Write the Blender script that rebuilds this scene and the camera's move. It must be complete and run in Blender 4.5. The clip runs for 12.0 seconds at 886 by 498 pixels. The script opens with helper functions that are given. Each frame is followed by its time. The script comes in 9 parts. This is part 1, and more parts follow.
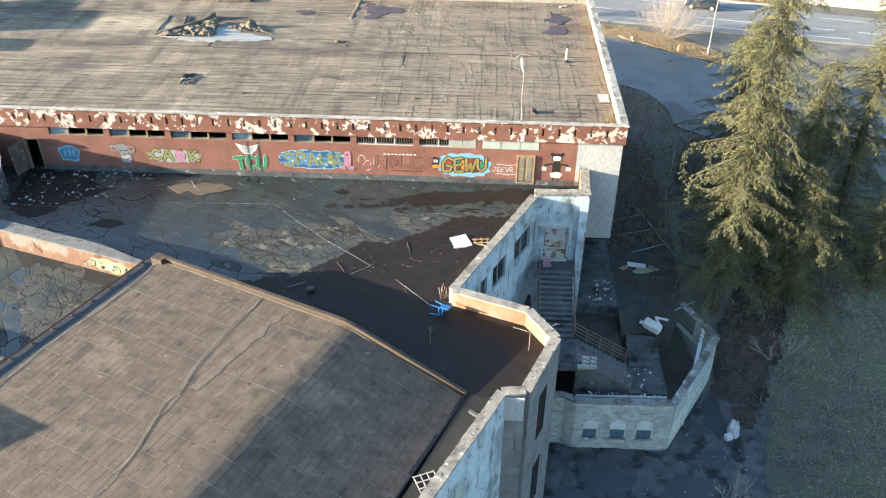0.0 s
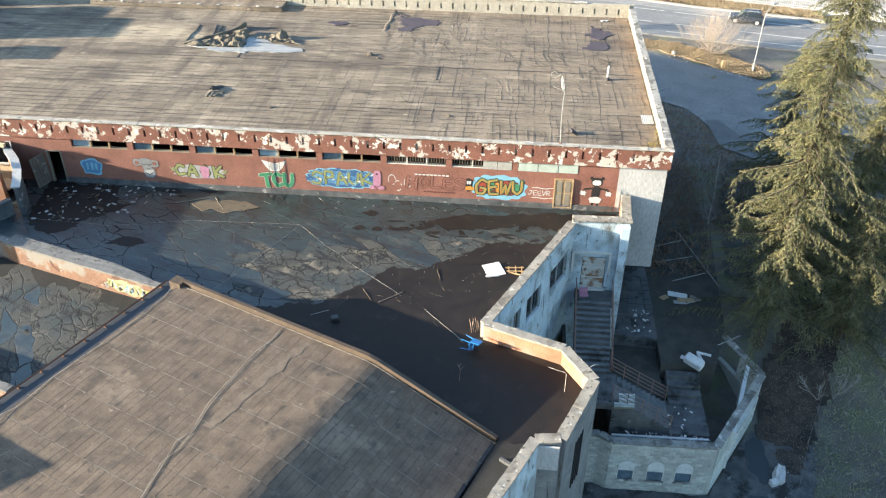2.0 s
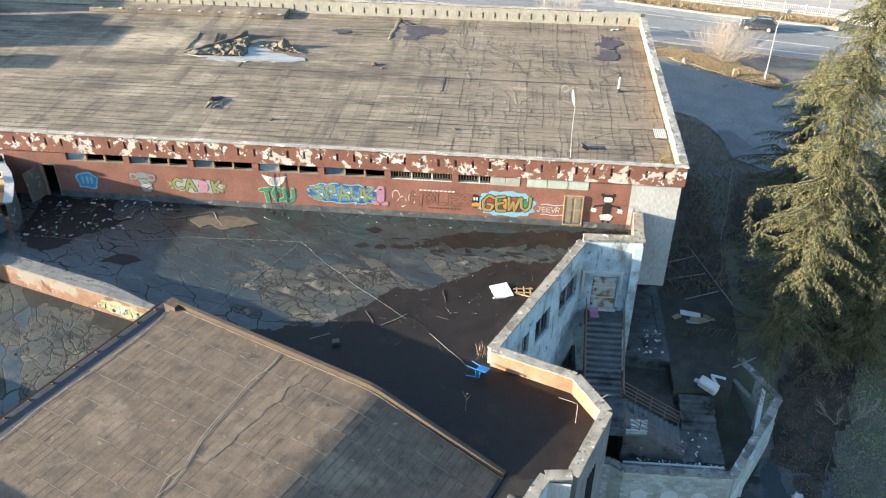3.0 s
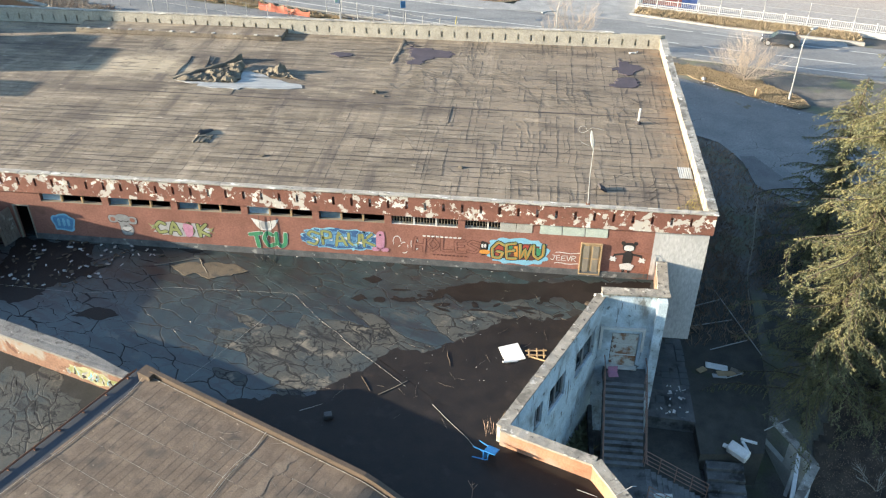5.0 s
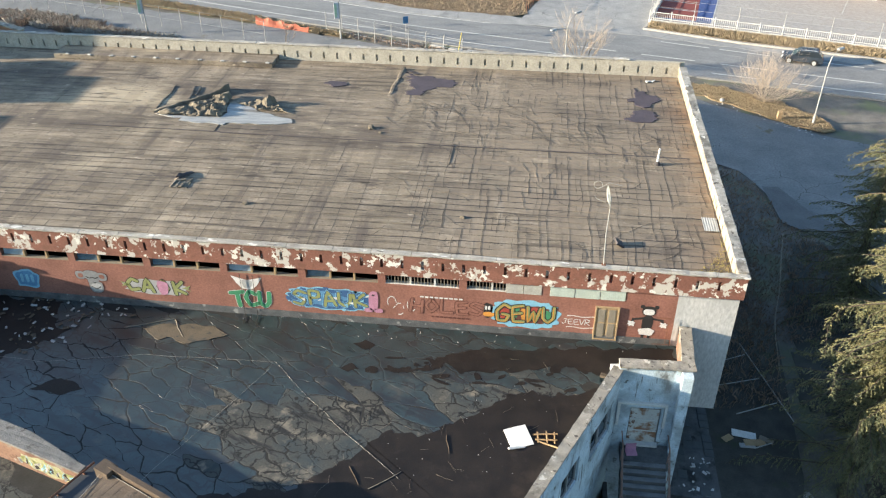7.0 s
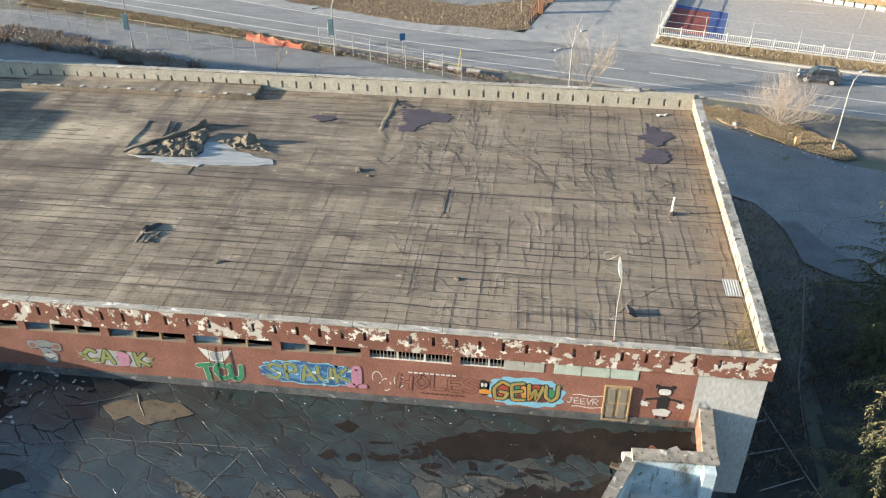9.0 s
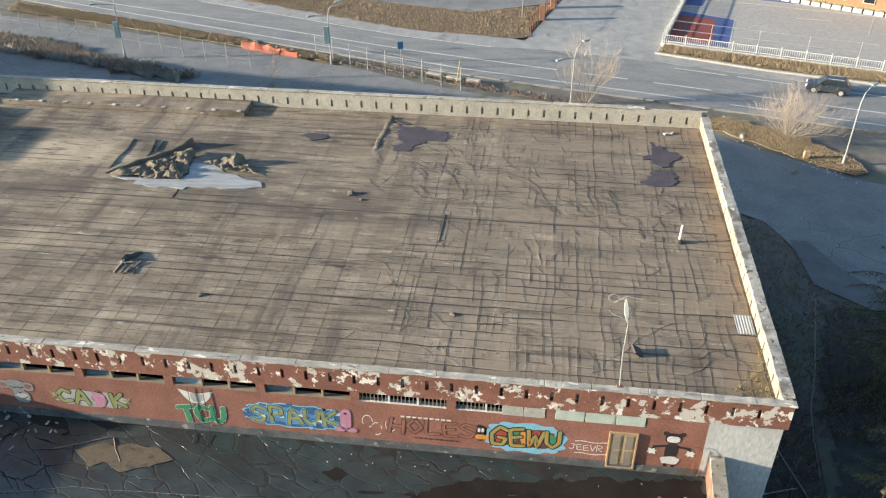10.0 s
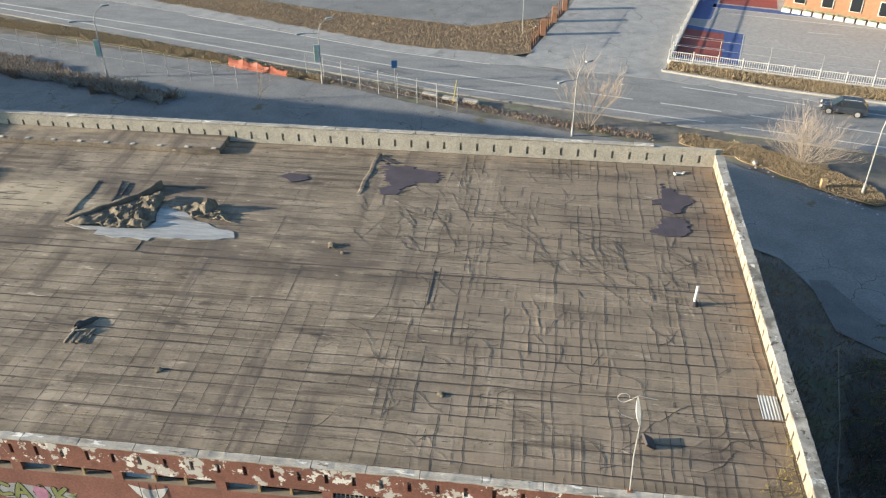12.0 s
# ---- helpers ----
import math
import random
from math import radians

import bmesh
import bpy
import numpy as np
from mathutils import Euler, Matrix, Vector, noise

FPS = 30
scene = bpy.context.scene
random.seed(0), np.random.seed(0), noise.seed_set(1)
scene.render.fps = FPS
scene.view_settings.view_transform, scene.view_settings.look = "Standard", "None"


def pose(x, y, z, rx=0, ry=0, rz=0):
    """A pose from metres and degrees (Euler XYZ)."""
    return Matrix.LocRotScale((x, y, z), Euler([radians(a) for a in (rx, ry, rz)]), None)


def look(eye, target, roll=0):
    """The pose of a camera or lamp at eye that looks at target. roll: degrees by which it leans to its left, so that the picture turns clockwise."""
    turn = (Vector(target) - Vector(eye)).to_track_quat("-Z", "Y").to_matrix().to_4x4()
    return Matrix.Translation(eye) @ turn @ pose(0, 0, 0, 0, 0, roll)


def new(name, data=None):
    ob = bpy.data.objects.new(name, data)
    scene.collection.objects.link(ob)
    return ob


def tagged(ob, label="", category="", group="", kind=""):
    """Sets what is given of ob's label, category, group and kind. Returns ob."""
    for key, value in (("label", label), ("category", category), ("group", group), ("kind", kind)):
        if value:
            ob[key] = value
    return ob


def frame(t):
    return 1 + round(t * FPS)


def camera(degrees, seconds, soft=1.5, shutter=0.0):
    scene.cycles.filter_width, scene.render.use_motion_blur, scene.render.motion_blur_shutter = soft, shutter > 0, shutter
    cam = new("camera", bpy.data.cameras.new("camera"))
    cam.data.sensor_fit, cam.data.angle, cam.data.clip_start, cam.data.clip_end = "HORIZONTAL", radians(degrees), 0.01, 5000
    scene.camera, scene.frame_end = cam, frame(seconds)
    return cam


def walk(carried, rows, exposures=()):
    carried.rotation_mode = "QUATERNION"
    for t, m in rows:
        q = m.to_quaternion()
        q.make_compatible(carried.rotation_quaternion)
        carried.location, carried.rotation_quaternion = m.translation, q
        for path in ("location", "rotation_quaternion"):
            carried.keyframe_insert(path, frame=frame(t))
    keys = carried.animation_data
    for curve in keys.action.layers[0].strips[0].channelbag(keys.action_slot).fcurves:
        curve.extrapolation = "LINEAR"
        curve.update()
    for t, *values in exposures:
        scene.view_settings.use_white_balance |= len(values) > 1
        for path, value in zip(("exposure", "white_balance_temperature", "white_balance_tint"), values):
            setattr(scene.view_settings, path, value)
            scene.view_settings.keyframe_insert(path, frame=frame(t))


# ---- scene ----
cam = camera(55.4, 12.0, soft=1.2)

PATH = [
    (0, (-2.143, -3.562, 36.059), (-2.223, -1.918, 34.922), 0.5),
    (0.5, (-2.21, -3.328, 35.989), (-2.331, -1.686, 34.854), 0.5),
    (1, (-2.272, -2.772, 35.895), (-2.406, -1.128, 34.765), 0.5),
    (1.5, (-2.357, -1.977, 35.82), (-2.499, -0.332, 34.691), 0.5),
    (2, (-2.446, -1.115, 35.729), (-2.595, 0.531, 34.602), 0.5),
    (2.5, (-2.561, -0.273, 35.64), (-2.716, 1.374, 34.516), 0.5),
    (3, (-2.669, 0.652, 35.588), (-2.829, 2.299, 34.465), 0.5),
    (5, (-2.974, 5.199, 35.542), (-3.154, 6.845, 34.42), 0.3),
    (5.5, (-3.032, 6.423, 35.518), (-3.218, 8.069, 34.397), 0.2),
    (6, (-3.041, 7.647, 35.567), (-3.234, 9.291, 34.445), 0.0),
    (6.5, (-3.116, 8.907, 35.562), (-3.312, 10.551, 34.44), 0.0),
    (7, (-3.165, 10.135, 35.602), (-3.363, 11.779, 34.479), -0.0),
    (9, (-3.235, 15.064, 35.719), (-3.442, 16.705, 34.595), -0.2),
    (9.5, (-3.237, 16.288, 35.733), (-3.447, 17.928, 34.608), -0.2),
    (10, (-3.281, 17.533, 35.736), (-3.491, 19.173, 34.611), -0.2),
    (10.5, (-3.268, 18.782, 35.737), (-3.481, 20.422, 34.611), -0.3),
    (11, (-3.268, 20.017, 35.74), (-3.483, 21.655, 34.614), -0.4),
    (11.5, (-3.312, 21.231, 35.724), (-3.526, 22.871, 34.6), -0.3),
    (12, (-3.288, 22.199, 35.717), (-3.504, 23.84, 34.593), -0.4),
]
walk(cam, [(t, look(eye, target, roll)) for t, eye, target, roll in PATH], exposures=((0, 2.0), (2.5, 1.92), (5.5, 1.68), (9.5, 1.35), (12, 1.13)))

# ---- light ----
SUN = Vector((1.0, 0.18, -0.215)).normalized()
world = bpy.data.worlds.new("sky")
scene.world = world
world.use_nodes = True
wn = world.node_tree
sky = wn.nodes.new("ShaderNodeTexSky")
sky.sky_type = "NISHITA"
sky.sun_disc = False
sky.sun_elevation = math.asin(-SUN.z)
sky.sun_rotation = math.atan2(-SUN.x, -SUN.y)
sky.air_density, sky.dust_density, sky.ozone_density = 1.2, 1.6, 1.2
wn.nodes["Background"].inputs["Strength"].default_value = 0.114
tint = wn.nodes.new("ShaderNodeMix")
tint.data_type, tint.blend_type = "RGBA", "MULTIPLY"
tint.inputs["Factor"].default_value = 1.0
tint.inputs["B"].default_value = (0.80, 1.0, 1.2, 1)
wn.links.new(sky.outputs["Color"], tint.inputs["A"])
wn.links.new(tint.outputs["Result"], wn.nodes["Background"].inputs["Color"])
sun = new("sun", bpy.data.lights.new("sun", "SUN"))
sun.data.energy, sun.data.angle, sun.data.color = 6.15, radians(0.6), (1.0, 0.87, 0.675)
sun.matrix_world = look((0, 0, 60), Vector((0, 0, 60)) + SUN)


# ---- materials ----
def mat(name, dark, light, scale=1.5, rough=0.85, bump=0.3, metal=0.0, big=0.12, patches=(), rand=0.0, island=0.0, stretch=(1, 1, 1), dist=0.02, spec=0.35, wet=None, crack=None, sheets=None, bands=()):
    """Grain between two colours at one scale, broad stains at another, patches (colour, scale, threshold, softness) on top."""
    m = bpy.data.materials.new(name)
    m.use_nodes = True
    t = m.node_tree
    n, l = t.nodes, t.links
    b = n["Principled BSDF"]
    geo = n.new("ShaderNodeNewGeometry")
    mp = n.new("ShaderNodeVectorMath")
    mp.operation = "MULTIPLY"
    mp.inputs[1].default_value = stretch
    l.new(geo.outputs["Position"], mp.inputs[0])

    def noise_at(s, detail=8.0, roughness=0.6, vec=mp.outputs[0]):
        q = n.new("ShaderNodeTexNoise")
        q.inputs["Scale"].default_value, q.inputs["Detail"].default_value, q.inputs["Roughness"].default_value = s, detail, roughness
        l.new(vec, q.inputs["Vector"])
        return q.outputs["Fac"]

    def ramp(fac, lo, hi):
        r = n.new("ShaderNodeMapRange")
        r.inputs["From Min"].default_value, r.inputs["From Max"].default_value = lo, hi
        l.new(fac, r.inputs["Value"])
        return r.outputs["Result"]

    def mix(fac, a, c, kind="MIX"):
        x = n.new("ShaderNodeMix")
        x.data_type, x.blend_type = "RGBA", kind
        for sock, v in ((x.inputs["Factor"], fac), (x.inputs["A"], a), (x.inputs["B"], c)):
            if hasattr(v, "is_linked"):
                l.new(v, sock)
            else:
                sock.default_value = v if isinstance(v, float) else (*v, 1)
        return x.outputs["Result"]

    fine = noise_at(scale)
    col = mix(ramp(fine, 0.3, 0.7), dark, light)
    broad = ramp(noise_at(scale * big, 4.0), 0.3, 0.72)
    col = mix(broad, mix(0.45, col, dark), col)
    grain = noise_at(scale * 14, 3.0)
    col = mix(0.35, col, mix(ramp(grain, 0.3, 0.7), (0.25, 0.25, 0.25), (0.9, 0.9, 0.9)), "OVERLAY")
    for c, s, th, soft, *along in patches:
        vec = mp.outputs[0]
        if along:
            sx, sy, sz, *angle = along[0]
            ms = n.new("ShaderNodeMapping")
            ms.vector_type = "TEXTURE"
            ms.inputs["Rotation"].default_value = (0, 0, radians(angle[0]) if angle else 0)
            ms.inputs["Scale"].default_value = (1 / sx, 1 / sy, 1 / sz)
            l.new(geo.outputs["Position"], ms.inputs["Vector"])
            vec = ms.outputs[0]
        f = ramp(noise_at(s, 6.0, 0.62, vec), th, th + soft)
        col = mix(f, col, c)
    if sheets:
        # each sheet laid a little darker or paler than its neighbours
        w, d, ox, oy, amount = sheets
        shift = n.new("ShaderNodeVectorMath")
        shift.operation = "ADD"
        shift.inputs[1].default_value = (ox, oy, 0)
        l.new(geo.outputs["Position"], shift.inputs[0])
        snap = n.new("ShaderNodeVectorMath")
        snap.operation = "SNAP"
        snap.inputs[1].default_value = (w, d, 1000)
        l.new(shift.outputs[0], snap.inputs[0])
        dice = n.new("ShaderNodeTexWhiteNoise")
        l.new(snap.outputs[0], dice.inputs["Vector"])
        tone = n.new("ShaderNodeHueSaturation")
        span = n.new("ShaderNodeMapRange")
        span.inputs["To Min"].default_value, span.inputs["To Max"].default_value = 1 - amount, 1 + amount
        l.new(dice.outputs["Value"], span.inputs["Value"])
        l.new(span.outputs["Result"], tone.inputs["Value"])
        l.new(col, tone.inputs["Color"])
        col = tone.outputs["Color"]
    for which, lo, hi, c, s in bands:
        # a stain that keeps to one edge of the surface
        parts = n.new("ShaderNodeSeparateXYZ")
        l.new(geo.outputs["Position"], parts.inputs[0])
        f = n.new("ShaderNodeMath")
        f.operation = "MULTIPLY"
        l.new(ramp(parts.outputs[which], lo, hi), f.inputs[0])
        l.new(ramp(noise_at(s, 6.0, 0.62), 0.42, 0.62), f.inputs[1])
        col = mix(f.outputs[0], col, c)
    if crack:
        s, width, c, warp = crack
        wob = n.new("ShaderNodeTexNoise")
        wob.inputs["Scale"].default_value, wob.inputs["Detail"].default_value = s * 1.6, 5.0
        l.new(geo.outputs["Position"], wob.inputs["Vector"])
        off = n.new("ShaderNodeVectorMath")
        off.operation = "MULTIPLY_ADD"
        off.inputs[1].default_value = (warp, warp, warp)
        l.new(wob.outputs["Color"], off.inputs[0])
        l.new(mp.outputs[0], off.inputs[2])
        cell = n.new("ShaderNodeTexVoronoi")
        cell.feature = "DISTANCE_TO_EDGE"
        cell.inputs["Scale"].default_value = s
        l.new(off.outputs[0], cell.inputs["Vector"])
        keep = ramp(noise_at(s * 0.45, 3.0), 0.38, 0.5)
        edge = n.new("ShaderNodeMath")
        edge.operation = "MULTIPLY"
        l.new(ramp(cell.outputs["Distance"], width, width * 0.3), edge.inputs[0])
        l.new(keep, edge.inputs[1])
        col = mix(edge.outputs[0], col, c)
    if rand or island:
        src = n.new("ShaderNodeObjectInfo").outputs["Random"] if rand else geo.outputs["Random Per Island"]
        h = n.new("ShaderNodeHueSaturation")
        l.new(ramp(src, 0.0, 1.0), h.inputs["Value"])
        l.new(col, h.inputs["Color"])
        amount = rand or island
        r = h.inputs["Value"].links[0].from_node
        r.inputs["To Min"].default_value, r.inputs["To Max"].default_value = 1 - amount, 1 + amount
        col = h.outputs["Color"]
    l.new(col, b.inputs["Base Color"])
    b.inputs["Metallic"].default_value = metal
    b.inputs["Specular IOR Level"].default_value = spec
    if wet:
        s, th, soft, lo = wet
        w = n.new("ShaderNodeMapRange")
        w.inputs["From Min"].default_value, w.inputs["From Max"].default_value = th, th + soft
        w.inputs["To Min"].default_value, w.inputs["To Max"].default_value = rough, lo
        l.new(noise_at(s, 5.0), w.inputs["Value"])
        l.new(w.outputs["Result"], b.inputs["Roughness"])
    else:
        q = n.new("ShaderNodeMapRange")
        q.inputs["To Min"].default_value, q.inputs["To Max"].default_value = max(rough - 0.12, 0.02), min(rough + 0.12, 1)
        l.new(fine, q.inputs["Value"])
        l.new(q.outputs["Result"], b.inputs["Roughness"])
    if bump:
        u = n.new("ShaderNodeBump")
        u.inputs["Strength"].default_value, u.inputs["Distance"].default_value = bump, dist
        add = n.new("ShaderNodeMath")
        l.new(fine, add.inputs[0])
        l.new(grain, add.inputs[1])
        l.new(add.outputs[0], u.inputs["Height"])
        l.new(u.outputs["Normal"], b.inputs["Normal"])
    return m


M = {}
STAINS = (((0.115, 0.095, 0.075), 1.1, 0.55, 0.1, (0.11, 2.4, 1)), ((0.125, 0.104, 0.088), 0.5, 0.54, 0.12, (1.5, 0.16, 1)), ((0.33, 0.275, 0.21), 0.35, 0.57, 0.14, (1.3, 0.3, 1)), ((0.115, 0.095, 0.08), 0.16, 0.5, 0.16), ((0.36, 0.30, 0.22), 0.2, 0.56, 0.14), ((0.09, 0.075, 0.065), 0.55, 0.6, 0.08), ((0.10, 0.085, 0.07), 4.5, 0.6, 0.08), ((0.37, 0.31, 0.24), 2.6, 0.64, 0.06))
M["felt"] = mat("roof_felt", (0.148, 0.121, 0.093), (0.31, 0.256, 0.196), 1.3, 0.95, 0.8, patches=STAINS, rand=0.05, spec=0.15, stretch=(0.45, 1.4, 1), sheets=(0.85, 4.4, 8.1, -0.2, 0.10), bands=(("X", -9.5, -4.0, (0.225, 0.182, 0.14), 0.55), ("X", 3.9, 6.0, (0.22, 0.145, 0.098), 0.9), ("Y", 41.3, 40.3, (0.075, 0.07, 0.05), 0.8)))
M["felt_rest"] = mat("roof_felt_far", (0.14, 0.115, 0.09), (0.30, 0.25, 0.195), 1.3, 0.95, 0.8, patches=STAINS, island=0.1, spec=0.15, stretch=(0.45, 1.4, 1))
M["felt_dark"] = mat("bare_bitumen", (0.04, 0.036, 0.038), (0.085, 0.072, 0.072), 2.0, 0.85, 0.4)
M["seam"] = mat("tar_and_fold_shade", (0.045, 0.038, 0.032), (0.085, 0.071, 0.06), 3.0, 0.8, 0.3)
M["felt_fold"] = mat("stiff_old_felt", (0.085, 0.072, 0.055), (0.21, 0.175, 0.13), 2.2, 0.9, 0.6)
M["felt_bare"] = mat("fresh_bitumen", (0.05, 0.042, 0.052), (0.085, 0.07, 0.085), 2.0, 0.8, 0.3)
M["tile"] = mat("roof_slate", (0.094, 0.071, 0.055), (0.178, 0.135, 0.101), 1.6, 0.9, 0.4, patches=(((0.242, 0.189, 0.143), 0.3, 0.58, 0.15), ((0.075, 0.062, 0.053), 0.9, 0.54, 0.14), ((0.07, 0.058, 0.05), 2.2, 0.62, 0.08), ((0.262, 0.21, 0.165), 3.5, 0.66, 0.05),), rand=0.06, spec=0.25)
M["joint"] = mat("pale_dusty_joint", (0.16, 0.135, 0.11), (0.29, 0.25, 0.21), 2.0, 0.9, 0.3)
M["tile_rest"] = mat("roof_slate_far", (0.094, 0.071, 0.055), (0.178, 0.135, 0.101), 1.6, 0.9, 0.4, patches=(((0.242, 0.189, 0.143), 0.3, 0.58, 0.15), ((0.075, 0.062, 0.053), 0.9, 0.54, 0.14), ((0.07, 0.058, 0.05), 2.2, 0.62, 0.08), ((0.262, 0.21, 0.165), 3.5, 0.66, 0.05),), island=0.06, spec=0.25)
M["worn_felt"] = mat("worn_pale_felt", (0.105, 0.08, 0.062), (0.195, 0.15, 0.113), 1.6, 0.9, 0.4, patches=(((0.16, 0.125, 0.095), 1.1, 0.52, 0.14), ((0.10, 0.08, 0.065), 2.6, 0.58, 0.1)))
M["red"] = mat("red_paint", (0.17, 0.075, 0.055), (0.29, 0.13, 0.098), 0.8, 0.8, 0.25, patches=(((0.15, 0.07, 0.05), 0.7, 0.62, 0.1), ((0.5, 0.42, 0.36), 2.6, 0.72, 0.02)))
M["fascia"] = mat("peeling_fascia", (0.15, 0.066, 0.048), (0.27, 0.115, 0.082), 0.9, 0.85, 0.35, patches=(((0.50, 0.46, 0.41), 1.25, 0.55, 0.02), ((0.70, 0.66, 0.60), 1.7, 0.585, 0.015), ((0.17, 0.078, 0.055), 3.2, 0.58, 0.02)))
M["white"] = mat("white_plaster", (0.368, 0.359, 0.354), (0.534, 0.524, 0.515), 0.7, 0.85, 0.3, stretch=(1, 1, 0.35), patches=(((0.40, 0.39, 0.38), 0.5, 0.5, 0.12), ((0.30, 0.29, 0.27), 0.9, 0.6, 0.12), ((0.16, 0.14, 0.12), 2.2, 0.66, 0.06)))
M["blue_white"] = mat("pale_blue_plaster", (0.38, 0.46, 0.52), (0.62, 0.70, 0.74), 1.0, 0.85, 0.3, patches=(((0.30, 0.33, 0.34), 0.6, 0.48, 0.16), ((0.21, 0.22, 0.215), 0.9, 0.57, 0.12, (1.6, 1.6, 0.5)), ((0.13, 0.132, 0.125), 2.4, 0.6, 0.07), ((0.16, 0.165, 0.165), 2.0, 0.62, 0.06, (2.4, 2.4, 0.25)), ((0.10, 0.098, 0.09), 4.5, 0.66, 0.04)))
M["coping"] = mat("coping_concrete", (0.20, 0.188, 0.17), (0.43, 0.405, 0.365), 1.6, 0.9, 0.7, patches=(((0.15, 0.137, 0.12), 0.9, 0.5, 0.1), ((0.085, 0.077, 0.068), 3.4, 0.6, 0.05), ((0.56, 0.54, 0.50), 2.2, 0.61, 0.03)), rand=0.12)
M["hall_coping"] = mat("chalky_worn_coping", (0.26, 0.238, 0.205), (0.45, 0.42, 0.372), 2.2, 0.9, 0.7, stretch=(0.4, 1.5, 1), patches=(((0.22, 0.20, 0.175), 1.2, 0.56, 0.1), ((0.12, 0.108, 0.095), 4.0, 0.62, 0.05), ((0.66, 0.63, 0.58), 2.6, 0.6, 0.04)), rand=0.06)
M["wall_coping"] = mat("stained_concrete_coping", (0.19, 0.172, 0.146), (0.36, 0.33, 0.285), 2.2, 0.9, 0.7, patches=(((0.15, 0.135, 0.115), 1.4, 0.54, 0.1), ((0.09, 0.08, 0.07), 4.0, 0.6, 0.05), ((0.50, 0.47, 0.42), 2.6, 0.62, 0.04)), rand=0.06)
# same render as the back parapet, darkened because the sun strikes it squarely
M["side_inner"] = mat("sun_dimmed_worn_render", (0.24, 0.21, 0.165), (0.37, 0.33, 0.265), 1.0, 0.9, 0.4, patches=(((0.15, 0.135, 0.115), 1.0, 0.56, 0.1), ((0.42, 0.39, 0.34), 2.0, 0.62, 0.06)))
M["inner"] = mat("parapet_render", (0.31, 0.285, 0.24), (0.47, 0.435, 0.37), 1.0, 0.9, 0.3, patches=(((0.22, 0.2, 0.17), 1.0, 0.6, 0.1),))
M["orange"] = mat("orange_render", (0.24, 0.118, 0.07), (0.36, 0.20, 0.125), 1.1, 0.9, 0.3, patches=(((0.29, 0.22, 0.17), 0.7, 0.52, 0.1), ((0.34, 0.30, 0.26), 1.3, 0.62, 0.04), ((0.15, 0.09, 0.06), 0.9, 0.64, 0.08)))
M["concrete"] = mat("grey_concrete", (0.13, 0.13, 0.135), (0.27, 0.265, 0.26), 1.2, 0.9, 0.35, patches=(((0.09, 0.085, 0.08), 0.8, 0.58, 0.12), ((0.20, 0.195, 0.195), 1.2, 0.52, 0.1, (2.2, 2.2, 0.3)), ((0.075, 0.073, 0.07), 2.0, 0.6, 0.08, (2.5, 2.5, 0.2))))
CRACK = (0.9, 0.035, (0.011, 0.012, 0.013), 1.1)
STREAK = (((0.010, 0.013, 0.016), 0.5, 0.52, 0.12, (0.45, 2.8, 1, -25)), ((0.012, 0.015, 0.018), 1.5, 0.56, 0.1, (0.7, 2.2, 1, 22)), ((0.010, 0.011, 0.012), 3.2, 0.61, 0.06))
M["terrace"] = mat("terrace_bitumen", (0.0085, 0.019, 0.022), (0.028, 0.049, 0.053), 0.9, 0.45, 0.12, spec=1.0, rand=0.05, crack=CRACK, patches=(((0.085, 0.072, 0.056), 0.34, 0.58, 0.14, (1.0, 1.6, 1, -24)), *STREAK))
M["terrace_dry"] = mat("pale_dry_bitumen", (0.037, 0.040, 0.038), (0.105, 0.097, 0.082), 0.9, 0.75, 0.3, spec=0.3, rand=0.06, crack=CRACK, patches=(((0.034, 0.046, 0.051), 0.45, 0.45, 0.16), ((0.165, 0.145, 0.115), 0.8, 0.58, 0.1), ((0.02, 0.021, 0.023), 0.8, 0.57, 0.08, (0.6, 2.4, 1, -25)), ((0.016, 0.015, 0.015), 3.0, 0.6, 0.06)))
# paler copy of terrace; lifts the plates lying in the wing's shade
M["terrace_shade_lift"] = mat("shade_lifted_bitumen", (0.014, 0.028, 0.032), (0.044, 0.068, 0.074), 0.9, 0.42, 0.12, spec=1.0, rand=0.05, crack=CRACK, patches=(((0.10, 0.088, 0.07), 0.4, 0.6, 0.12, (1.0, 1.8, 1, -24)), *STREAK))
M["sand"] = mat("dry_sandy_dirt", (0.065, 0.053, 0.039), (0.17, 0.134, 0.092), 1.2, 0.95, 0.5, patches=(((0.03, 0.036, 0.04), 1.2, 0.54, 0.14), ((0.03, 0.034, 0.036), 4.0, 0.6, 0.08)))
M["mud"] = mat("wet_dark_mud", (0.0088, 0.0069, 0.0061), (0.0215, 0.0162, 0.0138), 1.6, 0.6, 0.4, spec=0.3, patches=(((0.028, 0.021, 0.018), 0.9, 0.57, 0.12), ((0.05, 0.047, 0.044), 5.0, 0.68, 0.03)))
M["asphalt"] = mat("asphalt", (0.21, 0.21, 0.21), (0.33, 0.325, 0.315), 0.8, 0.9, 0.2, crack=(0.25, 0.007, (0.14, 0.14, 0.14), 2.0), patches=(((0.15, 0.15, 0.15), 0.3, 0.6, 0.1),))
M["yard"] = mat("cracked_yard", (0.125, 0.13, 0.135), (0.215, 0.215, 0.215), 0.5, 0.9, 0.25, crack=(0.22, 0.006, (0.075, 0.073, 0.068), 2.5), patches=(((0.13, 0.11, 0.07), 0.25, 0.62, 0.06),))
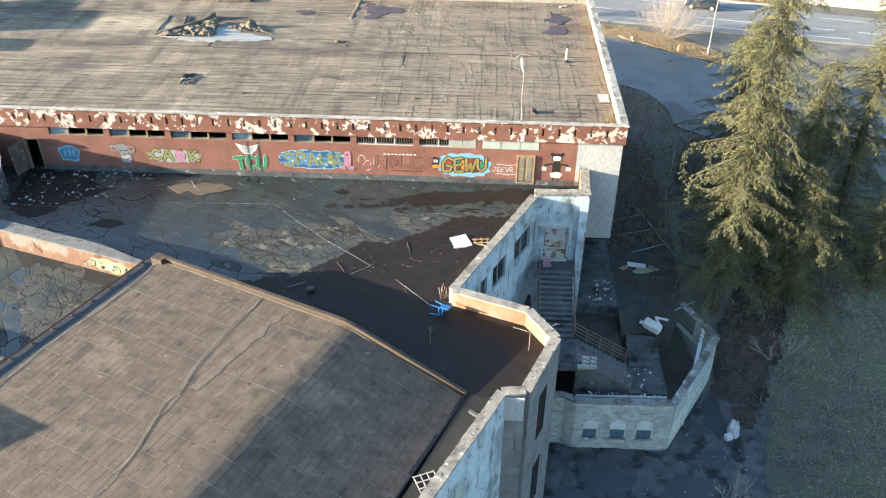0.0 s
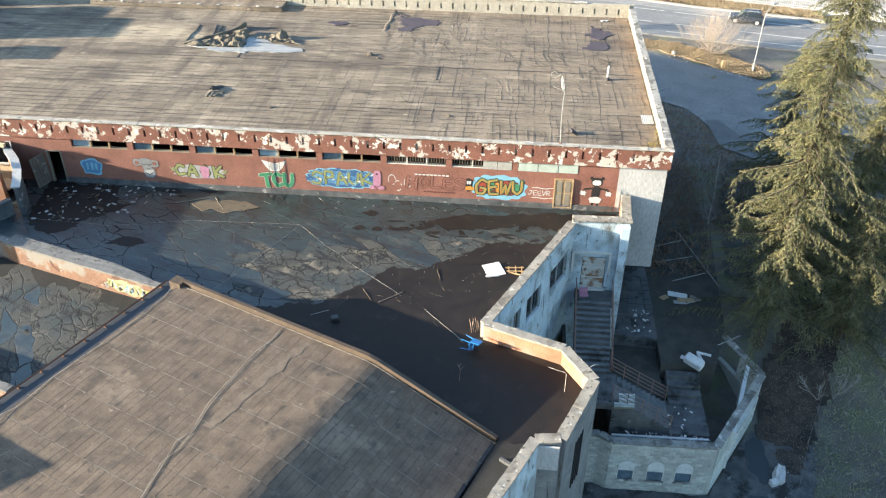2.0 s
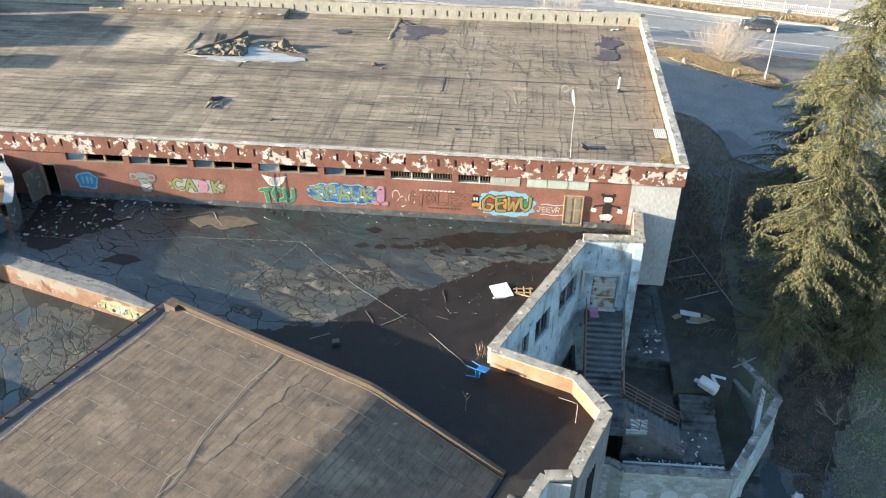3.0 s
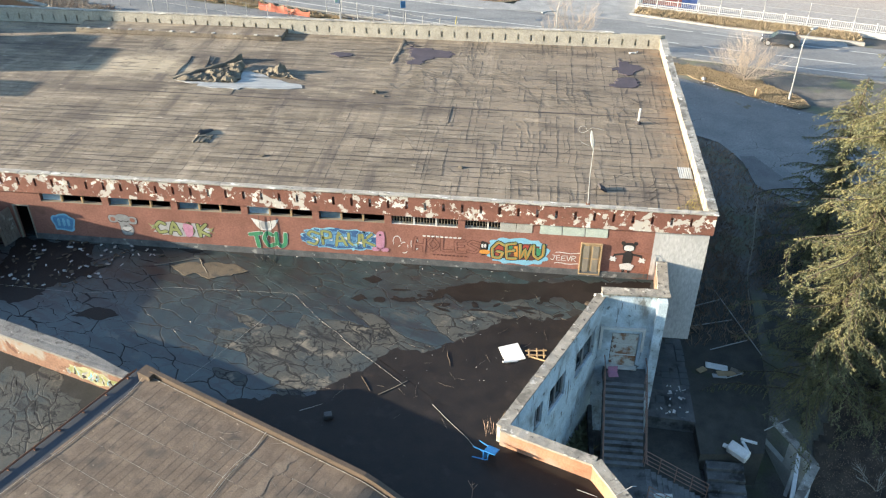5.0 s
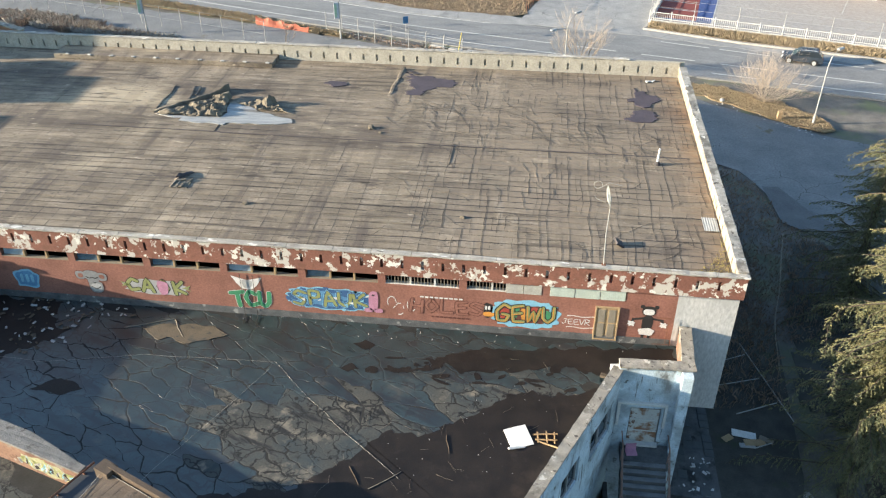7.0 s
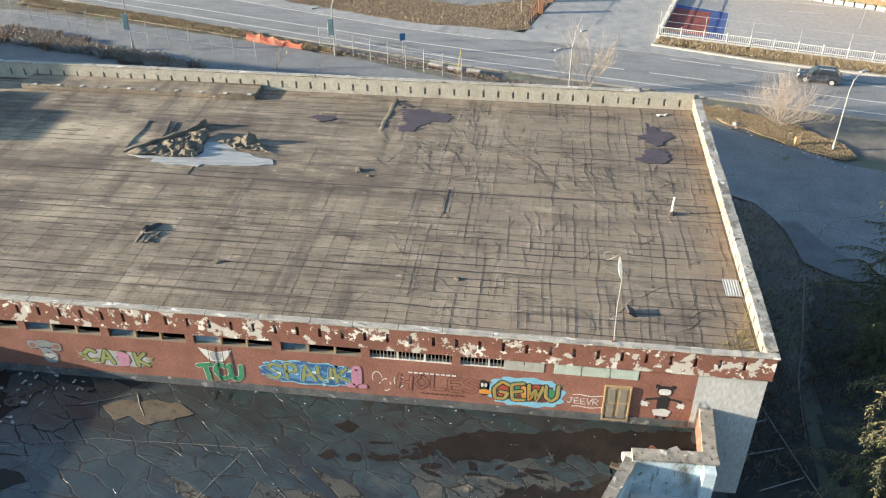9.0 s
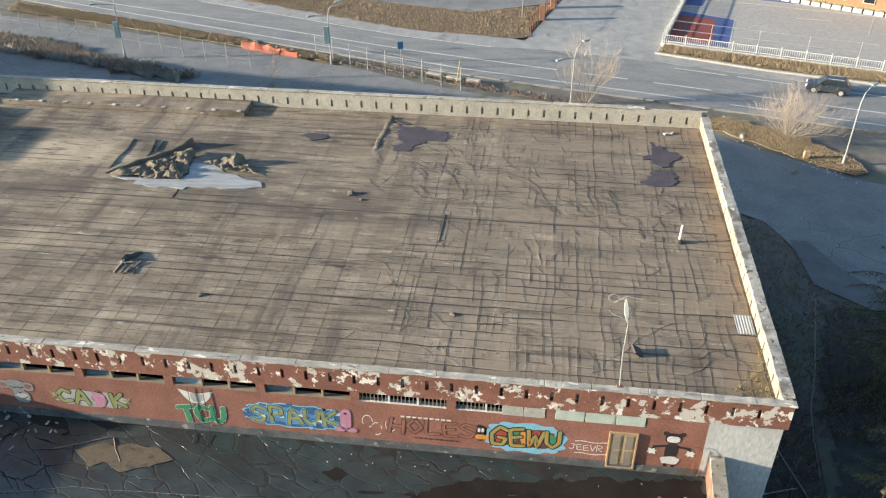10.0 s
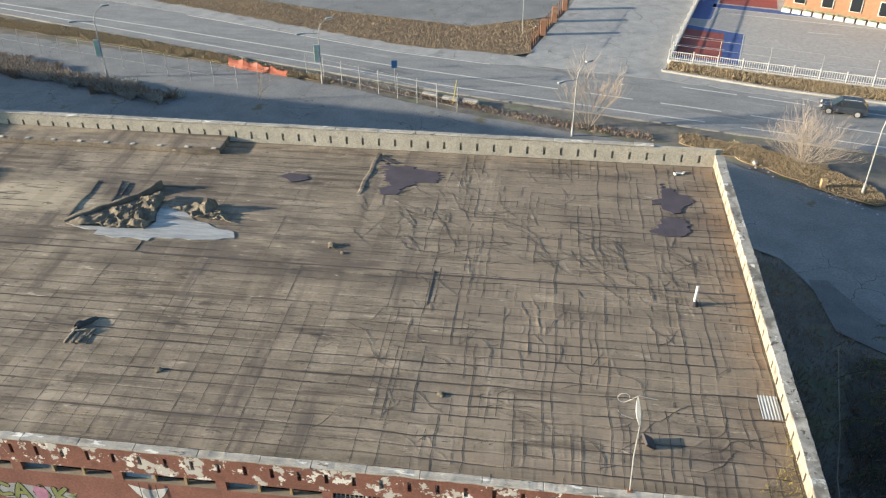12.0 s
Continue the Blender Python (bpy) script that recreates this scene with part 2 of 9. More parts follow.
M["soil"] = mat("dark_soil", (0.08, 0.076, 0.072), (0.20, 0.18, 0.155), 0.8, 0.95, 0.5, patches=(((0.125, 0.14, 0.08), 0.35, 0.5, 0.2),))
M["leaf_litter"] = mat("brown_leaf_litter", (0.040, 0.031, 0.026), (0.10, 0.078, 0.062), 1.6, 0.95, 0.6, patches=(((0.03, 0.026, 0.024), 0.6, 0.5, 0.15), ((0.13, 0.10, 0.075), 4.0, 0.62, 0.06)))
# soil darkened in colour for the shade under cedars and by the stairs
M["shade_soil"] = mat("shade_darkened_soil", (0.035, 0.034, 0.031), (0.085, 0.08, 0.068), 1.2, 0.95, 0.6, patches=(((0.05, 0.055, 0.035), 0.8, 0.6, 0.1),))
M["dry"] = mat("dry_grass_ground", (0.13, 0.095, 0.06), (0.29, 0.225, 0.145), 1.5, 0.95, 0.5)
M["line"] = mat("road_paint", (0.36, 0.36, 0.345), (0.52, 0.52, 0.50), 3.0, 0.8, 0.1)
M["stone"] = mat("cut_stone", (0.38, 0.38, 0.345), (0.58, 0.575, 0.53), 2.0, 0.9, 0.4, rand=0.22)
M["leaf"] = mat("cedar_needles", (0.085, 0.105, 0.065), (0.27, 0.23, 0.10), 2.0, 0.8, 0.0, island=0.25)
lt_ = M["leaf"].node_tree
glow = lt_.nodes.new("ShaderNodeBsdfTranslucent")
blend = lt_.nodes.new("ShaderNodeMixShader")
blend.inputs["Fac"].default_value = 0.22
lt_.links.new(lt_.nodes["Principled BSDF"].inputs["Base Color"].links[0].from_socket, glow.inputs["Color"])
lt_.links.new(lt_.nodes["Principled BSDF"].outputs["BSDF"], blend.inputs[1])
lt_.links.new(glow.outputs["BSDF"], blend.inputs[2])
lt_.links.new(blend.outputs["Shader"], lt_.nodes["Material Output"].inputs["Surface"])
M["bark"] = mat("bark", (0.05, 0.04, 0.03), (0.13, 0.10, 0.075), 5.0, 0.95, 0.5)
M["grime_shade"] = mat("grimy_base_shade", (0.045, 0.05, 0.055), (0.15, 0.15, 0.15), 1.6, 0.85, 0.4, patches=(((0.26, 0.26, 0.25), 1.8, 0.6, 0.05),))
M["stairs"] = mat("damp_dark_concrete", (0.05, 0.052, 0.054), (0.155, 0.155, 0.155), 1.3, 0.75, 0.5, patches=(((0.025, 0.025, 0.025), 0.9, 0.52, 0.1), ((0.20, 0.20, 0.195), 2.4, 0.66, 0.04)))
# tread tops paler than the steps, for the light that falls on them
M["tread"] = mat("worn_lit_tread", (0.10, 0.105, 0.11), (0.22, 0.225, 0.225), 1.6, 0.8, 0.4, patches=(((0.06, 0.06, 0.06), 0.9, 0.55, 0.12),))
M["silver_felt"] = mat("bare_silver_underlay", (0.22, 0.225, 0.225), (0.42, 0.425, 0.425), 3.0, 0.6, 0.5, stretch=(0.3, 1.6, 1), patches=(((0.16, 0.15, 0.14), 0.9, 0.55, 0.1),))
M["upstand"] = mat("brown_metal_upstand", (0.05, 0.037, 0.028), (0.10, 0.071, 0.05), 1.5, 0.7, 0.3, patches=(((0.2, 0.16, 0.115), 1.8, 0.68, 0.04),))
M["shadow_asphalt"] = mat("shadow_tone_asphalt", (0.09, 0.09, 0.095), (0.155, 0.155, 0.155), 0.8, 0.9, 0.2)
M["faded"] = mat("faded_orange_render", (0.13, 0.07, 0.048), (0.21, 0.13, 0.09), 0.9, 0.9, 0.3, patches=(((0.19, 0.175, 0.155), 0.55, 0.52, 0.06), ((0.10, 0.05, 0.035), 1.2, 0.58, 0.05), ((0.28, 0.26, 0.235), 2.2, 0.66, 0.03)))
M["grey_coping"] = mat("weathered_grey_coping", (0.10, 0.10, 0.10), (0.19, 0.185, 0.18), 1.6, 0.9, 0.6, patches=(((0.07, 0.068, 0.065), 1.2, 0.56, 0.08), ((0.28, 0.27, 0.26), 3.0, 0.66, 0.04)), rand=0.1)
M["door_rust"] = mat("rusty_white_door", (0.42, 0.40, 0.36), (0.58, 0.56, 0.52), 1.6, 0.7, 0.3, patches=(((0.26, 0.13, 0.07), 1.4, 0.5, 0.08), ((0.16, 0.08, 0.05), 3.0, 0.6, 0.05)))
M["door_grey"] = mat("weathered_door_wood", (0.085, 0.068, 0.058), (0.17, 0.14, 0.12), 3.0, 0.9, 0.4, patches=(((0.24, 0.22, 0.20), 2.5, 0.58, 0.1), ((0.05, 0.04, 0.035), 1.5, 0.6, 0.1)))
M["cream"] = mat("cream_render", (0.50, 0.38, 0.25), (0.66, 0.52, 0.36), 1.1, 0.9, 0.3, patches=(((0.34, 0.26, 0.19), 0.9, 0.6, 0.12),))
# near-black put in for shade in rooms, openings and gutter; fills cracks too
M["dark"] = mat("shade_crack_black", (0.012, 0.012, 0.012), (0.03, 0.03, 0.03), 1.0, 0.9, 0.0)


# ---- mesh helpers ----
def part(name, bm, material, parent=None, label="", smooth=False):
    me = bpy.data.meshes.new(name)
    bm.normal_update()
    if smooth:
        for f in bm.faces:
            f.smooth = True
    bm.to_mesh(me)
    bm.free()
    me.materials.append(M[material])
    ob = new(name, me)
    ob.parent = parent
    return tagged(ob, label)


def raw(name, verts, faces, material, parent=None, label=""):
    me = bpy.data.meshes.new(name)
    me.from_pydata([tuple(v) for v in verts], [], [tuple(f) for f in faces])
    me.update()
    me.materials.append(M[material])
    ob = new(name, me)
    ob.parent = parent
    return tagged(ob, label)


def box(bm, x0, y0, z0, x1, y1, z1, bevel=0.0):
    vs = [bm.verts.new(p) for p in ((x0, y0, z0), (x1, y0, z0), (x1, y1, z0), (x0, y1, z0), (x0, y0, z1), (x1, y0, z1), (x1, y1, z1), (x0, y1, z1))]
    fs = [bm.faces.new([vs[i] for i in f]) for f in ((3, 2, 1, 0), (4, 5, 6, 7), (0, 1, 5, 4), (1, 2, 6, 5), (2, 3, 7, 6), (3, 0, 4, 7))]
    if bevel:
        es = list({e for f in fs for e in f.edges})
        bmesh.ops.bevel(bm, geom=es, offset=bevel, segments=1, affect="EDGES")
    return vs


def obox(bm, m, sx, sy, sz, bevel=0.0):
    """A box of that size, centred in x and y, standing on z=0 of the pose m."""
    b2 = bmesh.new()
    box(b2, -sx / 2, -sy / 2, 0, sx / 2, sy / 2, sz, bevel)
    me = bpy.data.meshes.new("tmp")
    b2.to_mesh(me)
    b2.free()
    me.transform(m)
    bm.from_mesh(me)
    bpy.data.meshes.remove(me)


def prism(bm, poly, z0, z1):
    """An upright prism over a counterclockwise outline."""
    lo = [bm.verts.new((x, y, z0)) for x, y in poly]
    hi = [bm.verts.new((x, y, z1)) for x, y in poly]
    bm.faces.new(hi)
    bm.faces.new(lo[::-1])
    for i in range(len(poly)):
        j = (i + 1) % len(poly)
        bm.faces.new((lo[i], lo[j], hi[j], hi[i]))


def run(bm, a, b, width, z0, z1, z2=None, z3=None):
    """A wall from a to b (its middle line), with its feet at z0 and top at z1 (z2, z3 at b's end)."""
    a, b = Vector(a), Vector(b)
    d = (b - a).normalized()
    s = Vector((-d.y, d.x)) * width / 2
    z2 = z0 if z2 is None else z2
    z3 = z1 if z3 is None else z3
    pts = [(a - s, z0), (b - s, z2), (b + s, z2), (a + s, z0), (a - s, z1), (b - s, z3), (b + s, z3), (a + s, z1)]
    vs = [bm.verts.new((p.x, p.y, z)) for p, z in pts]
    for f in ((3, 2, 1, 0), (4, 5, 6, 7), (0, 1, 5, 4), (1, 2, 6, 5), (2, 3, 7, 6), (3, 0, 4, 7)):
        bm.faces.new([vs[i] for i in f])


def tube(bm, pts, r0, r1=None, sides=6):
    """A tapered tube along points."""
    r1 = r0 if r1 is None else r1
    pts = [Vector(p) for p in pts]
    rings = []
    for i, p in enumerate(pts):
        d = (pts[min(i + 1, len(pts) - 1)] - pts[max(i - 1, 0)]).normalized()
        u = d.orthogonal().normalized()
        w = d.cross(u)
        r = r0 + (r1 - r0) * i / max(len(pts) - 1, 1)
        rings.append([bm.verts.new(p + (u * math.cos(k * 2 * math.pi / sides) + w * math.sin(k * 2 * math.pi / sides)) * r) for k in range(sides)])
    for a, b in zip(rings, rings[1:]):
        for k in range(sides):
            bm.faces.new((a[k], a[(k + 1) % sides], b[(k + 1) % sides], b[k]))
    bm.faces.new(rings[0][::-1])
    bm.faces.new(rings[-1])


def empty(name, label, category, group="", at=(0, 0, 0), kind=""):
    ob = new(name)
    ob.location = at
    ob.empty_display_size = 0.3
    return tagged(ob, label, category, group, kind)


def sheet(name, poly, z, material, label="", kind="structure", thick=0.05):
    bm = bmesh.new()
    prism(bm, poly, z - thick, z)
    ob = part(name, bm, material, None, label)
    return tagged(ob, kind=kind)


def smooth(a, b, v):
    v = min(max((v - a) / (b - a), 0), 1)
    return v * v * (3 - 2 * v)


def ground_z(x, y):
    z = -0.4 + 3.7 * smooth(33.5, 44, y) * (1 - 0.0 * x)
    if x > 14:
        z += 1.2 * smooth(14, 22, x) * (1 - smooth(40, 60, y))
    return z


# ---- ground ----
def axis(lo, hi, step, far):
    v = list(np.arange(lo, hi + step / 2, step))
    a, g = step, 1.35
    left, right = [], []
    x0, x1 = v[0], v[-1]
    while x0 > -far:
        a *= g
        x0 -= a
        x1 += a
        left.append(x0)
        right.append(x1)
    return left[::-1] + v + right


gx, gy = axis(-60, 45, 1.0, 1500), axis(5, 130, 1.0, 1500)
gv = [(x, y, ground_z(x, y) + 0.10 * noise.noise(Vector((x * 0.35, y * 0.35, 0)))) for y in gy for x in gx]
W = len(gx)
gf = [(j * W + i, j * W + i + 1, (j + 1) * W + i + 1, (j + 1) * W + i) for j in range(len(gy) - 1) for i in range(W - 1)]
ground = tagged(raw("ground", gv, gf, "soil"), "dark damp soil with patchy grass round the derelict building", kind="structure")


def paint(name, c, rough=0.7, metal=0.0):
    M[name] = mat(name, tuple(v * 0.78 for v in c), tuple(min(v * 1.15, 0.95) for v in c), 2.5, rough, 0.15, metal)
    return name


for nm, c, r in (("pt_blue", (0.09, 0.22, 0.38), 0.7), ("pt_light_blue", (0.20, 0.42, 0.55), 0.7), ("pt_navy", (0.04, 0.10, 0.22), 0.7), ("pt_green", (0.05, 0.22, 0.11), 0.7), ("pt_lime", (0.235, 0.25, 0.10), 0.7), ("pt_yellow", (0.42, 0.36, 0.10), 0.7),
                 ("pt_tint", (0.27, 0.27, 0.16), 0.7), ("pt_pink", (0.42, 0.20, 0.28), 0.7), ("pt_grey", (0.34, 0.335, 0.33), 0.7), ("pt_dusty", (0.20, 0.205, 0.21), 0.7), ("pt_pale", (0.62, 0.60, 0.58), 0.7), ("pt_black", (0.025, 0.022, 0.022), 0.7), ("pt_red", (0.33, 0.06, 0.04), 0.7), ("pt_maroon", (0.12, 0.045, 0.035), 0.7),
                 ("pt_orange", (0.55, 0.24, 0.05), 0.7), ("wood", (0.36, 0.25, 0.14), 0.8), ("old_wood", (0.22, 0.19, 0.15), 0.9), ("rust", (0.17, 0.075, 0.045), 0.9), ("plastic_blue", (0.02, 0.16, 0.40), 0.5), ("off_white", (0.66, 0.66, 0.64), 0.6),
                 ("cable", (0.42, 0.40, 0.36), 0.8), ("black_cable", (0.03, 0.03, 0.03), 0.8), ("rail", (0.23, 0.14, 0.11), 0.7), ("pale_green", (0.40, 0.45, 0.40), 0.7), ("window_bar", (0.60, 0.58, 0.54), 0.7), ("stone_tile", (0.085, 0.092, 0.095), 0.85),
                 ("silver", (0.36, 0.37, 0.37), 0.6), ("court_grey", (0.34, 0.32, 0.30), 0.9), ("court_red", (0.27, 0.07, 0.055), 0.8), ("court_blue", (0.065, 0.10, 0.24), 0.8), ("sign_green", (0.52, 0.66, 0.42), 0.5), ("barrier_red", (0.31, 0.085, 0.05), 0.7),
                 ("car_paint", (0.035, 0.045, 0.06), 0.25), ("rubber", (0.02, 0.02, 0.02), 0.8), ("ochre_wall", (0.36, 0.195, 0.115), 0.85), ("pole", (0.33, 0.33, 0.32), 0.5), ("moss", (0.24, 0.20, 0.045), 0.95), ("kerb", (0.38, 0.36, 0.33), 0.9),
                 ("dead_leaf", (0.26, 0.185, 0.135), 0.95), ("dry_blade", (0.33, 0.26, 0.17), 0.9), ("twig", (0.33, 0.275, 0.225), 0.9), ("fence_white", (0.48, 0.48, 0.47), 0.7), ("grass_blade", (0.30, 0.31, 0.185), 0.9), ("brush", (0.25, 0.18, 0.135), 0.95), ("grey_twig", (0.36, 0.335, 0.30), 0.9), ("flashing", (0.04, 0.045, 0.055), 0.6), ("pane_blue", (0.26, 0.33, 0.40), 0.3), ("pane_dull", (0.11, 0.155, 0.20), 0.25), ("board_pale", (0.36, 0.35, 0.32), 0.8), ("dull_cable", (0.30, 0.285, 0.26), 0.8)):
    paint(nm, c, r)
M["glass"] = bpy.data.materials.new("dark_glass")
M["glass"].use_nodes = True
gb = M["glass"].node_tree.nodes["Principled BSDF"]
gb.inputs["Base Color"].default_value, gb.inputs["Roughness"].default_value = (0.02, 0.025, 0.03, 1), 0.08

# base colour carries the sky's reflection; the surface itself mirrors little
M["puddle"] = bpy.data.materials.new("puddle_water")
M["puddle"].use_nodes = True
pb = M["puddle"].node_tree.nodes["Principled BSDF"]
pb.inputs["Base Color"].default_value, pb.inputs["Roughness"].default_value = (0.06, 0.072, 0.082, 1), 0.25

rnd = random.Random(7)


def irregular(cx, cy, rx, ry, n=26, jag=0.25, seed=0.0):
    """An outline round a centre with an uneven edge."""
    pts = []
    for i in range(n):
        a = 2 * math.pi * i / n
        k = 1 + jag * noise.noise(Vector((math.cos(a) * 1.7 + seed, math.sin(a) * 1.7, seed))) + 0.35 * jag * noise.noise(Vector((math.cos(a) * 6, math.sin(a) * 6 + seed, 3)))
        pts.append((cx + rx * k * math.cos(a), cy + ry * k * math.sin(a)))
    return pts


def rough_outline(poly, step=0.35, amp=0.18, seed=0.0):
    """A polygon's outline cut fine and made uneven."""
    out = []
    for (ax, ay), (bx, by) in zip(poly, poly[1:] + poly[:1]):
        n = max(1, int(math.hypot(bx - ax, by - ay) / step))
        for i in range(n):
            x, y = ax + (bx - ax) * i / n, ay + (by - ay) * i / n
            q = Vector((x * 1.3, y * 1.3, seed))
            out.append((x + amp * noise.noise(q) * 2, y + amp * noise.noise(q + Vector((9, 4, 2))) * 2))
    return out


# ---- main hall ----
X0, X1, Y0, Y1, ROOF, TOP, TERR = -70.0, 6.0, 40.0, 63.3, 14.1, 14.78, 10.8
TOPB = 15.1
hall = empty("main_hall", "long derelict flat-roofed hall with peeling red walls", "building", kind="structure")
# near-black block stands in for the unlit rooms
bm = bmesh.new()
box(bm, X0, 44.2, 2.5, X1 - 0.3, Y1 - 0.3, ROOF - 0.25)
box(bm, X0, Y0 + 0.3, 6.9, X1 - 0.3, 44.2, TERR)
part("hall_core", bm, "dark", hall, "solid block painted black for the unlit interior")
GROUPS = [-27.6 + 3.65 * k for k in range(0, 8)]
bm = bmesh.new()
box(bm, X0, Y0, TERR - 0.3, -29.27, Y0 + 0.3, 13.12)
box(bm, -29.27, Y0, 12.85, -28.37, Y0 + 0.3, 13.12)
box(bm, -28.37, Y0, TERR - 0.3, 3.45, Y0 + 0.3, 13.12)
for a, b in zip([X0 - 3.3] + GROUPS, GROUPS + [3.45]):
    box(bm, max(a + 3.3, X0), Y0, 13.12, b, Y0 + 0.3, 13.655)
part("red_wall", bm, "red", hall, "faded red painted wall")
bm = bmesh.new()
box(bm, -28.37, Y0 - 0.06, TERR, 3.4, Y0 + 0.0, TERR + 0.34)
part("wall_base", bm, "grime_shade", hall, "dirty grey wall base")
bm = bmesh.new()
box(bm, 3.45, Y0 - 0.004, 7.2, X1, Y0 + 0.3, 13.655)
part("white_pier", bm, "white", hall, "stained white plaster end bay")
bm = bmesh.new()
box(bm, X1 - 0.3, Y0 + 0.3, 7.2, X1, 44.2, 13.5)
box(bm, X1 - 0.3, 44.2, 2.5, X1, Y1, 13.5)
part("side_wall", bm, "white", hall)
bm = bmesh.new()
box(bm, X0, Y1 - 0.3, 2.5, X1, Y1, 13.4)
part("back_wall", bm, "inner", hall)
bm = bmesh.new()
box(bm, X0, Y0 + 0.14, ROOF - 0.25, X1 - 0.2, Y1 - 0.2, ROOF - 0.015)
part("roof_slab", bm, "felt_dark", hall, "dark bitumen under the felt sheets")


def slit_leaf(bm, a0, a1, slits, lo, s0, s1, hi, put):
    """A leaf of wall from a0 to a1 with upright slits; put(a, b, z0, z1) adds one box of it."""
    put(a0, a1, lo, s0)
    put(a0, a1, s1, hi)
    prev = a0
    for s in slits:
        put(prev, s - 0.065, s0, s1)
        prev = s + 0.065
    put(prev, a1, s0, s1)


SL = [1.39 + 0.905 * k for k in range(-78, 6) if X0 + 0.5 < 1.39 + 0.905 * k < 5.9]
bm = bmesh.new()
slit_leaf(bm, X0, X1 + 0.12, SL, 13.66, 14.08, 14.52, TOP, lambda a, b, z0, z1: box(bm, a, Y0 - 0.09, z0, b, Y0 + 0.02, z1))
box(bm, X0, Y0 + 0.07, 13.73, X1 - 0.05, Y0 + 0.14, TOP)
box(bm, X0, Y0 + 0.02, 13.66, X1 + 0.12, Y0 + 0.14, 13.73)
part("front_parapet", bm, "fascia", hall, "red parapet with peeling paint and narrow slits")
bm = bmesh.new()
slit_leaf(bm, X0, X1 - 0.2, SL, 13.4, 14.3, 14.74, TOPB, lambda a, b, z0, z1: box(bm, a, Y1 - 0.2, z0, b, Y1 - 0.1, z1))
box(bm, X0, Y1 - 0.05, 13.4, X1 + 0.1, Y1, TOPB)
part("back_parapet", bm, "inner", hall, "pale rendered parapet with narrow slits")
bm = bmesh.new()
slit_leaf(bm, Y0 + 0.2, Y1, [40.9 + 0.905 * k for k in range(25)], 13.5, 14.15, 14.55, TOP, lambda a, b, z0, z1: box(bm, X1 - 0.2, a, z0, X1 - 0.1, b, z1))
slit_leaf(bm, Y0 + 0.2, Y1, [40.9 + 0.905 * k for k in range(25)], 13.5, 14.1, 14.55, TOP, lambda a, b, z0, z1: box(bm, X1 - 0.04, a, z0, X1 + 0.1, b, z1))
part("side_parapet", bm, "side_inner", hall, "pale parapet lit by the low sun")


def coping(a0, a1, length, place, mt, parent):
    """Coping stones end to end, each a little uneven."""
    a = a0
    while a < a1 - 0.3:
        b = min(a + length * rnd.uniform(0.85, 1.15), a1)
        bm = bmesh.new()
        place(bm, a + 0.006, b - 0.006, rnd.uniform(-0.012, 0.012))
        bmesh.ops.subdivide_edges(bm, edges=[e for e in bm.edges if e.calc_length() > 0.9], cuts=11, use_grid_fill=True)
        for v in bm.verts:
            v.co += 0.022 * noise.noise_vector(v.co * 3.1) + Vector((0, 0, 0.012 * noise.noise(v.co * 1.1)))
        part("coping_stone", bm, mt, parent)
        a = b


coping(-34, X1 + 0.2, 1.9, lambda bm, a, b, q: box(bm, a, Y0 - 0.15 + q, TOP, b, Y0 + 0.17 + q, TOP + 0.075, 0.015), "hall_coping", hall)
coping(-44, 2.6, 2.4, lambda bm, a, b, q: box(bm, a, Y1 - 0.24 + q, TOPB, b, Y1 + 0.1 + q, TOPB + 0.09, 0.02), "hall_coping", hall)
coping(Y0 + 0.28, Y1 - 0.3, 2.0, lambda bm, a, b, q: box(bm, X1 - 0.27 + q, a, TOP, X1 + 0.2 + q, b, TOP + 0.11, 0.02), "coping", hall)

# strip windows under the parapet
for k, g in enumerate(GROUPS):
    bm = bmesh.new()
    box(bm, g, Y0 + 0.02, 13.12, g + 3.3, Y0 + 0.26, 13.155)
    box(bm, g, Y0 + 0.08, 13.62, g + 3.3, Y0 + 0.2, 13.655)
    win = part("window", bm, "old_wood" if k < 5 else "window_bar", hall, "long low window with broken panes")
    for q in (1.08, 2.18):
        bm = bmesh.new()
        box(bm, g + q, Y0 + 0.05, 13.155, g + q + 0.08, Y0 + 0.2, 13.61)
        part("mullion", bm, "wood" if k < 5 else "window_bar", win)
    if k < 5:
        bm = bmesh.new()
        obox(bm, pose(g + 0.55, Y0 + 0.16, 13.16, -8, 0, 0), 1.02, 0.01, 0.44)
        part("pane", bm, "pane_blue" if k in (0, 3) else "pane_dull", win)
    if k in (5, 6):
        for i in range(22 if k == 5 else 11):
            bm = bmesh.new()
            box(bm, g + 0.1 + i * 0.148, Y0 + 0.07, 13.155, g + 0.135 + i * 0.148, Y0 + 0.1, 13.61)
            part("bar", bm, "old_wood", win)
    for i in range({6: 2, 7: 3}.get(k, 0)):
        bm = bmesh.new()
        q = g + (1.72 + i * 0.8 if k == 6 else 0.02 + i * 1.1)
        box(bm, q, Y0 - 0.015, 13.1, q + (0.77 if k == 6 else 1.05), Y0 + 0.015, 13.62, 0.005)
        part("board", bm, "pale_green" if k == 7 else "board_pale", win, "pale boarded pane")

# boarded door and the open door
bd = empty("boarded_door", "closed light brown panelled wooden double door", "door", at=(0.53, Y0 - 0.03, TERR + 0.1))
bm = bmesh.new()
for x0, x1, z0, z1 in ((-0.53, -0.46, 0, 1.86), (0.46, 0.53, 0, 1.86), (-0.46, 0.46, 1.79, 1.86), (-0.46, 0.46, 0, 0.07)):
    box(bm, x0, -0.05, z0, x1, 0.02, z1, 0.005)
part("frame", bm, "wood", bd)
